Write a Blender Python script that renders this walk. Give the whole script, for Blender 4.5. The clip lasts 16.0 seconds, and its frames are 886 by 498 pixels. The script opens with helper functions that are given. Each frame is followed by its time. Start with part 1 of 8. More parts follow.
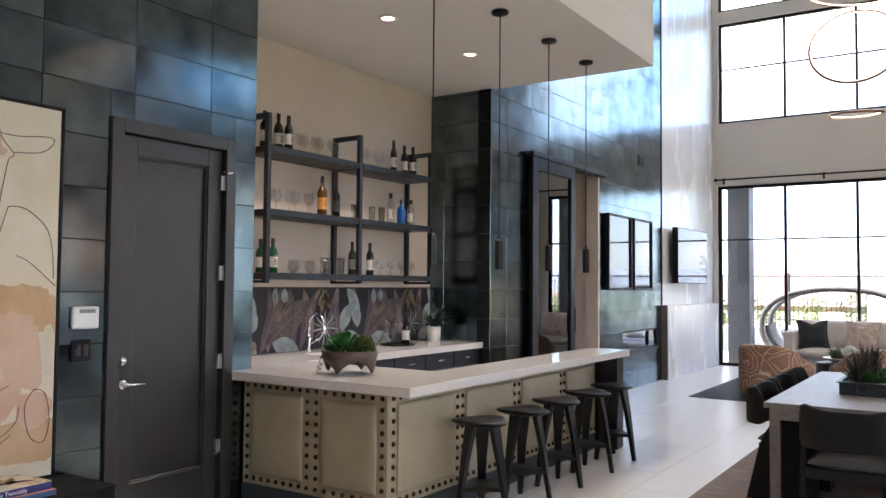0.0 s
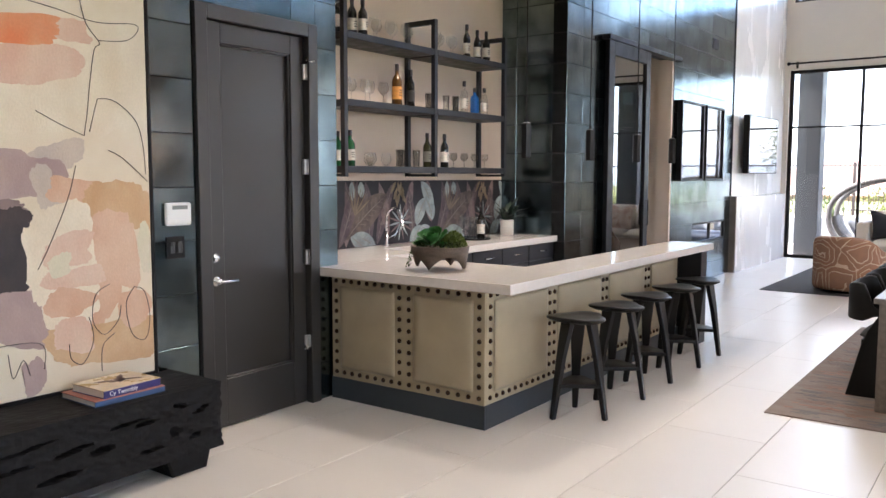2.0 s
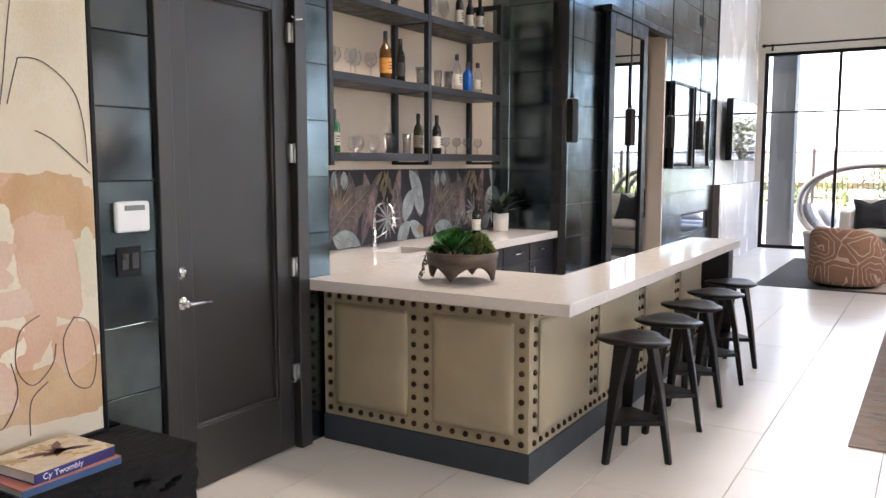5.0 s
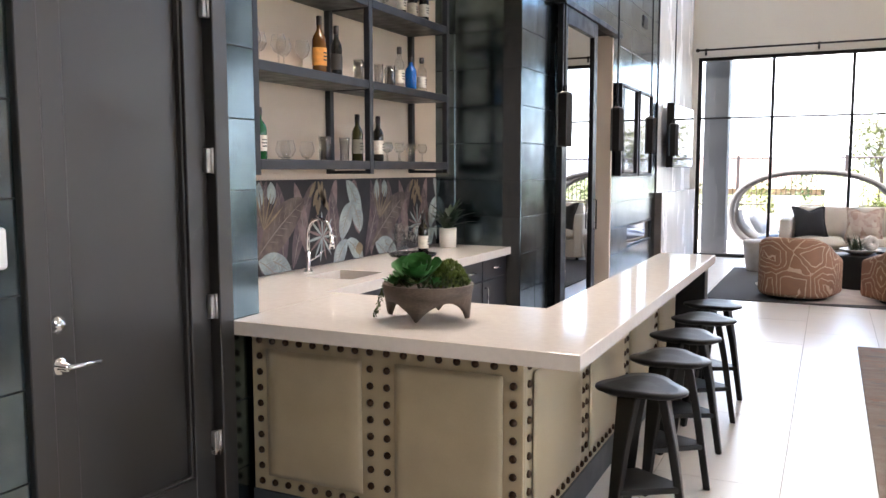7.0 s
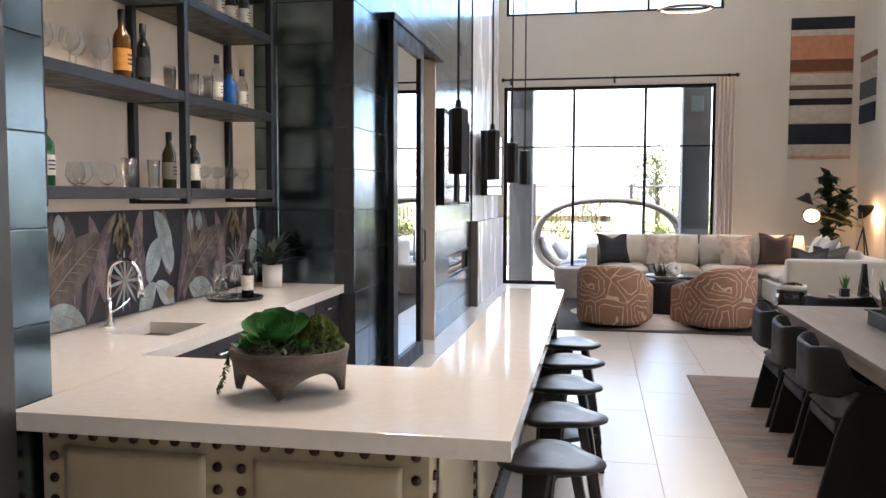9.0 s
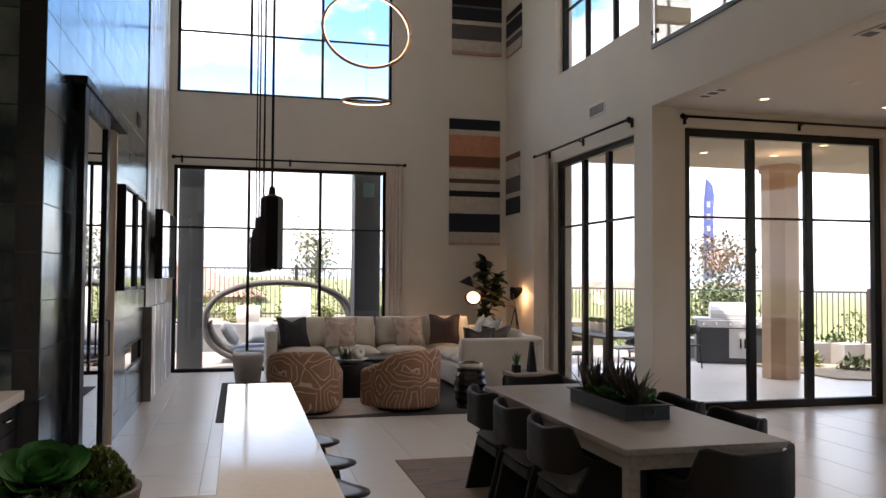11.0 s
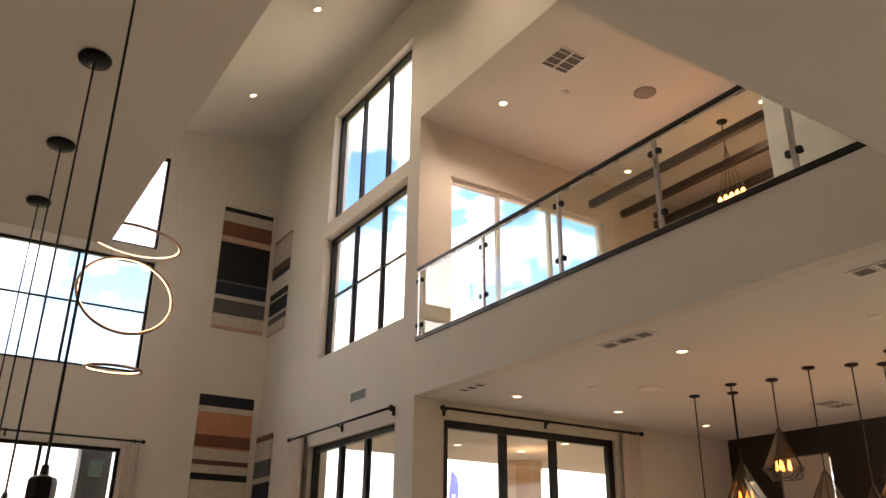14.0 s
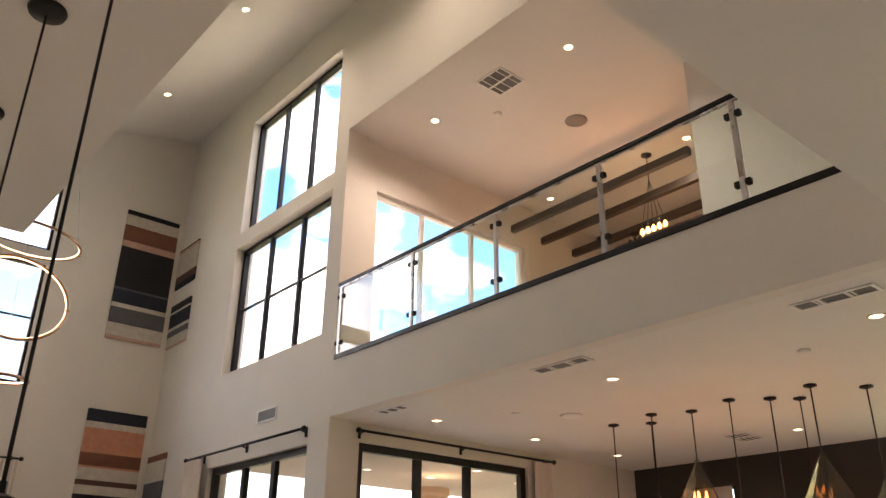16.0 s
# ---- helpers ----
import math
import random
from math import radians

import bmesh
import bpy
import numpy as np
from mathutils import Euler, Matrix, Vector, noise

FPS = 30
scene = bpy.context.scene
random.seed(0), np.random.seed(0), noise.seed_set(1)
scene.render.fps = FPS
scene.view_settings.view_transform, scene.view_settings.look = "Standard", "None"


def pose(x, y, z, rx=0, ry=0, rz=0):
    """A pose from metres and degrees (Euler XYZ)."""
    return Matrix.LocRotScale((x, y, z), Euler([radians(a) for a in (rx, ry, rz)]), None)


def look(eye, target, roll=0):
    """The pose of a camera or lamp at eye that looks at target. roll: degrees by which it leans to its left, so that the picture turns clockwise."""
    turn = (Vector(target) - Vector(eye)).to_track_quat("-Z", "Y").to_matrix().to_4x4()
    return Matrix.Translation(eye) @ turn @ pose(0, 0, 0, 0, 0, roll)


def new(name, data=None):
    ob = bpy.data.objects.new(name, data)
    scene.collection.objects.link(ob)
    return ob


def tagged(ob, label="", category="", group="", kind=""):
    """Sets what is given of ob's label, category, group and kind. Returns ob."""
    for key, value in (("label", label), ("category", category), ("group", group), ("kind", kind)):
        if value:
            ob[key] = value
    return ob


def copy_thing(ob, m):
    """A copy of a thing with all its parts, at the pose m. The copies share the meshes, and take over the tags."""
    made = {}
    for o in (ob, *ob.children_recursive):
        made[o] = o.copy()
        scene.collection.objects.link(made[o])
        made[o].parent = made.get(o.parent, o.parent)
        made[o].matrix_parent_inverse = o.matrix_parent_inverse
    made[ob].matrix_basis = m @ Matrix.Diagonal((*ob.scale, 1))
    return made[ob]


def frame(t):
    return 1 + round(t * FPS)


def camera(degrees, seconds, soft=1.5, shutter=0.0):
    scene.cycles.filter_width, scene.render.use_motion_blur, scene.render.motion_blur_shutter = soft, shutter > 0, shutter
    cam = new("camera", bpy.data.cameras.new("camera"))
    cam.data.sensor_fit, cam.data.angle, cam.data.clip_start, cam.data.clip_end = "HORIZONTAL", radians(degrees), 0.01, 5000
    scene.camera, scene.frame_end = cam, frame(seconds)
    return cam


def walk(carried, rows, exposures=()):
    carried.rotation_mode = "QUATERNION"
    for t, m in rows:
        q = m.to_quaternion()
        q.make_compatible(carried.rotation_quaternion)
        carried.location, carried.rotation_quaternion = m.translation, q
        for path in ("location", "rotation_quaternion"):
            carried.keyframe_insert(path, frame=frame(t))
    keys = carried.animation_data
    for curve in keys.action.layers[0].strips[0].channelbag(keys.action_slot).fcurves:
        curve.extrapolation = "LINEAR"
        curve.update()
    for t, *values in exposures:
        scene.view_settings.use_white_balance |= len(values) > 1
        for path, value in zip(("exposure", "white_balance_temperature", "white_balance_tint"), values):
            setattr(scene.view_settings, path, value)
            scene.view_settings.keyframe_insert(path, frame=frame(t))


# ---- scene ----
cam = camera(57.6, 16.0)
PATH = [
    (0, (0.195, 0.166, 1.535), (-0.906, 1.834, 1.623), 0.5),
    (0.5, (0.085, 0.208, 1.523), (-1.085, 1.830, 1.508), 0.3),
    (1, (-0.026, 0.207, 1.511), (-1.219, 1.810, 1.429), 0.1),
    (1.5, (-0.1, 0.179, 1.526), (-1.295, 1.777, 1.389), 0.2),
    (2, (-0.218, 0.144, 1.543), (-1.393, 1.752, 1.362), 0.1),
    (2.5, (-0.352, 0.159, 1.544), (-1.481, 1.797, 1.34), 0.0),
    (3, (-0.507, 0.266, 1.538), (-1.597, 1.929, 1.325), -0.1),
    (3.5, (-0.672, 0.355, 1.555), (-1.738, 2.033, 1.34), 0.1),
    (4, (-0.86, 0.457, 1.545), (-1.913, 2.144, 1.33), 0.1),
    (6.5, (-1.687, 1.216, 1.568), (-2.651, 2.957, 1.37), 0.0),
    (7, (-1.835, 1.378, 1.562), (-2.696, 3.173, 1.366), -0.1),
    (8, (-2.129, 1.669, 1.575), (-2.783, 3.55, 1.399), -0.0),
    (10.3, (-2.765, 2.117, 1.609), (-2.624, 4.111, 1.553), 0.2),
    (10.5, (-2.843, 2.134, 1.629), (-2.61, 4.12, 1.589), 0.2),
    (11, (-2.926, 2.146, 1.637), (-2.438, 4.084, 1.706), 0.3),
    (11.5, (-2.955, 2.154, 1.654), (-2.290, 4.028, 1.891), 0.4),
    (12, (-3.003, 2.14, 1.627), (-2.244, 3.946, 2.028), 0.6),
    (12.5, (-3.016, 2.151, 1.653), (-2.186, 3.892, 2.183), 0.6),
    (13, (-3.034, 2.171, 1.644), (-2.144, 3.847, 2.278), 0.7),
    (13.5, (-3.061, 2.248, 1.653), (-2.118, 3.866, 2.355), 0.7),
    (14, (-3.101, 2.364, 1.663), (-2.115, 3.933, 2.414), 0.7),
    (14.5, (-3.132, 2.503, 1.68), (-2.101, 4.026, 2.465), 0.8),
    (15, (-3.199, 2.618, 1.697), (-2.119, 4.097, 2.5), 0.9),
    (15.5, (-3.246, 2.735, 1.699), (-2.115, 4.172, 2.509), 0.9),
    (16, (-3.231, 2.83, 1.692), (-2.052, 4.228, 2.502), 0.7),
]
EXPOSURES = [(0, 2.78, 6150, 15), (0.5, 3.08, 6250, 15), (1, 3.18, 6300, 16), (4, 3.2, 6350, 16), (6.5, 3.32, 6400, 16), (8, 3.27, 6400, 15), (10.5, 2.23, 6500, 15), (11, 1.72, 6900, 17), (12, 0.58, 7250, 15), (13, 0.85, 8000, 18), (14, 2.10, 8300, 21), (14.5, 2.37, 8000, 20), (15, 2.49, 7700, 20), (16, 2.47, 7600, 20)]
walk(cam, [(t, look(eye, target, roll)) for t, eye, target, roll in PATH], EXPOSURES)

# ---- world and sun ----
SUN_EL, SUN_AZ = 66.0, 255.0  # the sun stands high behind the entry side of the house
world = bpy.data.worlds.new("sky")
scene.world = world
world.use_nodes = True
wn, wl = world.node_tree.nodes, world.node_tree.links
wn.clear()
w_out = wn.new("ShaderNodeOutputWorld")
w_bg = wn.new("ShaderNodeBackground")
w_bg.inputs["Strength"].default_value = 0.15
w_sky = wn.new("ShaderNodeTexSky")
w_sky.sky_type = "NISHITA"
w_sky.sun_disc = False
w_sky.sun_elevation = radians(SUN_EL)
w_sky.sun_rotation = radians(SUN_AZ)
w_co = wn.new("ShaderNodeTexCoord")
w_map = wn.new("ShaderNodeMapping")
w_map.inputs["Scale"].default_value = (1.0, 1.0, 1.9)
w_map.inputs["Location"].default_value = (0.35, 0.1, 0.2)
w_no = wn.new("ShaderNodeTexNoise")
w_no.inputs["Scale"].default_value = 2.3
w_no.inputs["Detail"].default_value = 9
w_no.inputs["Roughness"].default_value = 0.55
w_ramp = wn.new("ShaderNodeValToRGB")
w_ramp.color_ramp.elements[0].position = 0.46
w_ramp.color_ramp.elements[1].position = 0.56
w_mix = wn.new("ShaderNodeMixRGB")
wl.new(w_co.outputs["Generated"], w_map.inputs["Vector"])
wl.new(w_map.outputs["Vector"], w_no.inputs["Vector"])
wl.new(w_no.outputs["Fac"], w_ramp.inputs["Fac"])
wl.new(w_ramp.outputs["Color"], w_mix.inputs["Fac"])
w_hue = wn.new("ShaderNodeHueSaturation")
w_hue.inputs["Saturation"].default_value = 1.35
w_hue.inputs["Value"].default_value = 1.15
wl.new(w_sky.outputs["Color"], w_hue.inputs["Color"])
w_xyz = wn.new("ShaderNodeSeparateXYZ")
w_haze = wn.new("ShaderNodeMapRange")
w_haze.inputs["From Min"].default_value, w_haze.inputs["From Max"].default_value = 0.0, 0.30
w_haze.inputs["To Min"].default_value, w_haze.inputs["To Max"].default_value = 0.85, 0.0
w_pale = wn.new("ShaderNodeMixRGB")
w_pale.inputs["Color2"].default_value = (4.0, 4.4, 5.0, 1)
wl.new(w_co.outputs["Generated"], w_xyz.inputs["Vector"])
wl.new(w_xyz.outputs["Z"], w_haze.inputs["Value"])
wl.new(w_haze.outputs[0], w_pale.inputs["Fac"])
wl.new(w_hue.outputs["Color"], w_pale.inputs["Color1"])
wl.new(w_pale.outputs["Color"], w_mix.inputs["Color1"])
w_cloud = wn.new("ShaderNodeMixRGB")
w_cloud.inputs["Color1"].default_value = (9.8, 10.1, 10.5, 1)
w_cloud.inputs["Color2"].default_value = (5.6, 5.8, 6.1, 1)
wl.new(w_haze.outputs[0], w_cloud.inputs["Fac"])
wl.new(w_cloud.outputs["Color"], w_mix.inputs["Color2"])
wl.new(w_mix.outputs["Color"], w_bg.inputs["Color"])
wl.new(w_bg.outputs["Background"], w_out.inputs["Surface"])

sun_data = bpy.data.lights.new("sun", "SUN")
sun_data.energy, sun_data.angle, sun_data.color = 3.5, radians(0.5), (1.0, 0.95, 0.88)
sun = new("sun", sun_data)
_az, _el = radians(SUN_AZ), radians(SUN_EL)
sun.matrix_world = look((math.sin(_az) * math.cos(_el) * 50, math.cos(_az) * math.cos(_el) * 50, math.sin(_el) * 50), (0, 0, 0))


def spot(x, y, z, watts, size=1.9, colour=(1.0, 0.89, 0.76)):
    d = bpy.data.lights.new("downlight_beam", "SPOT")
    d.energy, d.spot_size, d.spot_blend, d.color, d.shadow_soft_size = watts, size, 0.8, colour, 0.22
    o = new("downlight_beam", d)
    o.location = (x, y, z)
    return o


def bulb_light(x, y, z, watts, colour=(1.0, 0.6, 0.3), r=0.04):
    d = bpy.data.lights.new("bulb_light", "POINT")
    d.energy, d.color, d.shadow_soft_size = watts, colour, r
    o = new("bulb_light", d)
    o.location = (x, y, z)
    return o


# ---- materials ----
def mat(name, col, rough=0.5, metal=0.0, vary=0.12, scale=6.0, fine=60.0, bump=0.1, rvary=0.1, col2=None, random=0.0,
        coat=0.0, stretch=(1, 1, 1), spec=0.5, sheen=0.0, depth=0.004):
    """A surface with variation of colour, gloss and relief at a coarse and a fine scale."""
    m = bpy.data.materials.new(name)
    m.use_nodes = True
    nt = m.node_tree
    n, l = nt.nodes, nt.links
    p = n["Principled BSDF"]
    co = n.new("ShaderNodeTexCoord")
    mp = n.new("ShaderNodeMapping")
    mp.inputs["Scale"].default_value = stretch
    src = co.outputs["Object"]
    if random:
        oi = n.new("ShaderNodeObjectInfo")
        ad = n.new("ShaderNodeVectorMath")
        ad.operation = "MULTIPLY_ADD"
        l.new(oi.outputs["Random"], ad.inputs[0])
        ad.inputs[1].default_value = (37, 23, 51)
        l.new(src, ad.inputs[2])
        src = ad.outputs[0]
    l.new(src, mp.inputs["Vector"])
    n1 = n.new("ShaderNodeTexNoise")
    n1.inputs["Scale"].default_value, n1.inputs["Detail"].default_value = scale, 5
    n2 = n.new("ShaderNodeTexNoise")
    n2.inputs["Scale"].default_value, n2.inputs["Detail"].default_value = fine, 4
    l.new(mp.outputs[0], n1.inputs["Vector"])
    l.new(mp.outputs[0], n2.inputs["Vector"])
    mx = n.new("ShaderNodeMixRGB")
    a = Vector(col)
    b = Vector(col2) if col2 else a * (1 + vary)
    a = a if col2 else a * (1 - vary)
    mx.inputs["Color1"].default_value = (*a, 1)
    mx.inputs["Color2"].default_value = (*b, 1)
    rp = n.new("ShaderNodeMapRange")
    rp.inputs["From Min"].default_value, rp.inputs["From Max"].default_value = 0.3, 0.7
    l.new(n1.outputs["Fac"], rp.inputs["Value"])
    l.new(rp.outputs[0], mx.inputs["Fac"])
    m2 = n.new("ShaderNodeMixRGB")
    m2.blend_type = "MULTIPLY"
    m2.inputs["Fac"].default_value = min(1.0, vary * 1.5)
    l.new(mx.outputs[0], m2.inputs["Color1"])
    l.new(n2.outputs["Fac"], m2.inputs["Color2"])
    last = m2.outputs[0]
    if random:
        hv = n.new("ShaderNodeHueSaturation")
        mr = n.new("ShaderNodeMapRange")
        mr.inputs["To Min"].default_value, mr.inputs["To Max"].default_value = 1 - random, 1 + random
        l.new(oi.outputs["Random"], mr.inputs["Value"])
        l.new(mr.outputs[0], hv.inputs["Value"])
        l.new(last, hv.inputs["Color"])
        last = hv.outputs[0]
    l.new(last, p.inputs["Base Color"])
    rr = n.new("ShaderNodeMapRange")
    rr.inputs["From Min"].default_value, rr.inputs["From Max"].default_value = 0.3, 0.7
    rr.inputs["To Min"].default_value, rr.inputs["To Max"].default_value = max(0.02, rough - rvary), min(1, rough + rvary)
    l.new(n1.outputs["Fac"], rr.inputs["Value"])
    l.new(rr.outputs[0], p.inputs["Roughness"])
    p.inputs["Metallic"].default_value = metal
    p.inputs["Coat Weight"].default_value = coat
    p.inputs["Specular IOR Level"].default_value = spec
    p.inputs["Sheen Weight"].default_value = sheen
    if bump:
        bp = n.new("ShaderNodeBump")
        bp.inputs["Strength"].default_value = bump
        bp.inputs["Distance"].default_value = depth
        l.new(n2.outputs["Fac"], bp.inputs["Height"])
        l.new(bp.outputs[0], p.inputs["Normal"])
    return m


def plain(name, col, rough=0.5, metal=0.0, spec=0.5):
    m = bpy.data.materials.new(name)
    m.use_nodes = True
    p = m.node_tree.nodes["Principled BSDF"]
    p.inputs["Base Color"].default_value = (*col, 1)
    p.inputs["Roughness"].default_value = rough
    p.inputs["Metallic"].default_value = metal
    p.inputs["Specular IOR Level"].default_value = spec
    return m


def glow(name, col, strength):
    m = bpy.data.materials.new(name)
    m.use_nodes = True
    p = m.node_tree.nodes["Principled BSDF"]
    p.inputs["Base Color"].default_value = (0.8, 0.8, 0.8, 1)
    p.inputs["Emission Color"].default_value = (*col, 1)
    p.inputs["Emission Strength"].default_value = strength
    return m


def glass(name, tint=(1, 1, 1), rough=0.0, gain=1.0):
    """Thin clear glass: see-through, with gloss that grows towards grazing angles."""
    m = bpy.data.materials.new(name)
    m.use_nodes = True
    n, l = m.node_tree.nodes, m.node_tree.links
    n.clear()
    o = n.new("ShaderNodeOutputMaterial")
    t = n.new("ShaderNodeBsdfTransparent")
    t.inputs["Color"].default_value = (*tint, 1)
    g = n.new("ShaderNodeBsdfGlossy")
    g.inputs["Roughness"].default_value = rough
    f = n.new("ShaderNodeLayerWeight")
    f.inputs["Blend"].default_value = 0.5
    pw = n.new("ShaderNodeMath")
    pw.operation = "POWER"
    pw.inputs[1].default_value = 4.0
    mu = n.new("ShaderNodeMath")
    mu.operation, mu.use_clamp = "MULTIPLY_ADD", True
    mu.inputs[1].default_value = 0.9 * gain
    mu.inputs[2].default_value = 0.035 * gain
    x = n.new("ShaderNodeMixShader")
    l.new(f.outputs["Facing"], pw.inputs[0])
    l.new(pw.outputs[0], mu.inputs[0])
    l.new(mu.outputs[0], x.inputs[0])
    l.new(t.outputs[0], x.inputs[1])
    l.new(g.outputs[0], x.inputs[2])
    l.new(x.outputs[0], o.inputs["Surface"])
    return m


M_PAINT = mat("wall_paint", (0.66, 0.62, 0.555), 0.75, vary=0.03, scale=1.5, fine=220, bump=0.06, depth=0.002)
M_CEIL = mat("ceiling_paint", (0.70, 0.67, 0.62), 0.85, vary=0.03, scale=1.2, fine=200, bump=0.06, depth=0.002)
M_PLASTER = mat("polished_plaster", (0.74, 0.73, 0.71), 0.24, vary=0.05, scale=2.5, fine=30, bump=0.08, rvary=0.1, stretch=(1, 1, 0.3))
M_BEIGE = mat("recess_paint", (0.66, 0.55, 0.45), 0.7, vary=0.05, scale=2.0, fine=120, bump=0.12)
M_GROUT = mat("dark_grout", (0.03, 0.032, 0.035), 0.8, vary=0.1)
M_TILE = mat("dark_metallic_tile", (0.072, 0.102, 0.12), 0.19, metal=1.0, vary=0.10, scale=3.0, fine=14, bump=0.06, rvary=0.05,
             col2=(0.22, 0.285, 0.31), random=0.16, depth=0.003)
M_FLOOR = mat("cream_porcelain", (0.72, 0.68, 0.63), 0.28, vary=0.015, scale=2.2, fine=45, bump=0.006, rvary=0.0, random=0.02)
M_FLOOR_GROUT = mat("floor_grout", (0.42, 0.385, 0.34), 0.9, vary=0.08)
M_BLACK = mat("black_frame_metal", (0.006, 0.006, 0.007), 0.42, vary=0.2, bump=0.02, spec=0.3)
M_STEEL = mat("blackened_steel", (0.013, 0.015, 0.020), 0.40, metal=0.2, vary=0.2, scale=10, bump=0.03)
M_DOOR = mat("charcoal_door_paint", (0.020, 0.0185, 0.0172), 0.38, vary=0.04, scale=3, fine=90, bump=0.03, spec=0.85)
M_QUARTZ = mat("cream_quartz", (0.68, 0.63, 0.58), 0.08, vary=0.03, scale=30, fine=300, bump=0.01, rvary=0.03)
M_LEATHER = mat("olive_beige_leather", (0.40, 0.33, 0.215), 0.42, vary=0.07, scale=5, fine=180, bump=0.12, rvary=0.06, depth=0.002)
M_NAIL = plain("antique_brass_nail", (0.055, 0.034, 0.022), 0.30, 1.0)
M_TOEKICK = mat("slate_blue_plinth", (0.035, 0.045, 0.056), 0.45, vary=0.12, scale=4)
M_CAB = mat("navy_black_cabinet", (0.014, 0.015, 0.021), 0.4, vary=0.12, scale=4, fine=60, stretch=(1, 1, 0.15))
M_CHROME = plain("chrome", (0.75, 0.75, 0.76), 0.12, 1.0)
M_BRUSHED = mat("brushed_steel", (0.55, 0.54, 0.53), 0.3, metal=1.0, vary=0.08, bump=0.02)
M_GLASS = glass("window_glass", (0.97, 0.98, 0.98))
M_RAILGLASS = glass("rail_glass", (0.90, 0.95, 0.93), gain=1.4)
M_DARKGLASS = glass("smoked_door_glass", (0.34, 0.38, 0.38), gain=2.7)
M_WHITE = mat("white_plastic", (0.80, 0.80, 0.78), 0.4, vary=0.03, bump=0.02)
M_TRIM = mat("white_trim", (0.76, 0.74, 0.70), 0.5, vary=0.03)
M_DL = glow("downlight_glow", (1.0, 0.70, 0.42), 2.0)
M_BULB = glow("bulb_glow", (1.0, 0.33, 0.07), 2.0)
M_LED = glow("led_strip_glow", (1.0, 0.62, 0.36), 1.5)
M_BLACKWOOD = mat("black_stained_ash", (0.005, 0.0048, 0.0048), 0.36, vary=0.3, scale=4, fine=70, bump=0.10, spec=0.32, stretch=(1, 1, 0.12))


# ---- modelling helpers ----
def part(name, bm, material, parent=None, label="", smooth=False):
    me = bpy.data.meshes.new(name)
    if smooth:
        for f in bm.faces:
            f.smooth = True
    bm.to_mesh(me)
    bm.free()
    me.materials.append(material)
    ob = new(name, me)
    if parent is not None:
        ob.parent = parent
    if label:
        ob["label"] = label
    return ob


def thing(name, label, category, m=None, group="", kind=""):
    e = new(name)
    e.empty_display_size = 0.1
    if m is not None:
        e.matrix_world = m
    return tagged(e, label, category, group, kind)


def put_parent(ob, parent):
    ob.parent = parent
    return ob


def box(bm, x0, x1, y0, y1, z0, z1, bevel=0.0, seg=1, m=None):
    t = bmesh.new()
    bmesh.ops.create_cube(t, size=1.0, matrix=Matrix.Translation(((x0 + x1) / 2, (y0 + y1) / 2, (z0 + z1) / 2)) @ Matrix.Diagonal((abs(x1 - x0), abs(y1 - y0), abs(z1 - z0), 1)))
    if bevel:
        bmesh.ops.bevel(t, geom=t.edges[:], offset=bevel, segments=seg, profile=0.6, affect="EDGES")
    join(bm, t, m)
    return bm


def join(bm, t, m=None):
    if m is not None:
        bmesh.ops.transform(t, matrix=m, verts=t.verts)
    me = bpy.data.meshes.new("tmp")
    t.to_mesh(me)
    t.free()
    bm.from_mesh(me)
    bpy.data.meshes.remove(me)


def lathe(bm, profile, seg=20, m=None, smooth=True):
    """A body of revolution about z from (radius, height) pairs."""
    t = bmesh.new()
    rings = []
    for r, z in profile:
        if r < 1e-5:
            rings.append([t.verts.new((0, 0, z))])
        else:
            rings.append([t.verts.new((r * math.cos(2 * math.pi * i / seg), r * math.sin(2 * math.pi * i / seg), z)) for i in range(seg)])
    for a, b in zip(rings, rings[1:]):
        for i in range(seg):
            j = (i + 1) % seg
            q = [a[i % len(a)], a[j % len(a)], b[j % len(b)], b[i % len(b)]]
            q = [v for k, v in enumerate(q) if v not in q[:k]]
            if len(q) > 2:
                t.faces.new(q).smooth = smooth
    bmesh.ops.recalc_face_normals(t, faces=t.faces)
    join(bm, t, m)
    return bm


def tube(bm, pts, r, seg=8, closed=False, r1=None, flat=1.0):
    """A round bar along a line of points, capped."""
    t = bmesh.new()
    P = [Vector(p) for p in pts]
    k = len(P)
    rings = []
    side = None
    for i, p in enumerate(P):
        if closed:
            d = (P[(i + 1) % k] - P[i - 1]).normalized()
        else:
            d = (P[min(i + 1, k - 1)] - P[max(i - 1, 0)]).normalized()
        if side is None:
            side = d.cross(Vector((0, 0, 1)) if abs(d.z) < 0.9 else Vector((1, 0, 0))).normalized()
        side = (side - d * side.dot(d)).normalized()
        up = d.cross(side)
        rr = r if r1 is None else r + (r1 - r) * i / max(1, k - 1)
        rings.append([t.verts.new(p + (side * math.cos(2 * math.pi * j / seg) + up * flat * math.sin(2 * math.pi * j / seg)) * rr) for j in range(seg)])
    pairs = list(zip(rings, rings[1:])) + ([(rings[-1], rings[0])] if closed else [])
    for a, b in pairs:
        for j in range(seg):
            t.faces.new([a[j], a[(j + 1) % seg], b[(j + 1) % seg], b[j]]).smooth = seg > 4
    if not closed:
        t.faces.new(rings[0][::-1])
        t.faces.new(rings[-1])
    bmesh.ops.recalc_face_normals(t, faces=t.faces)
    join(bm, t)
    return bm


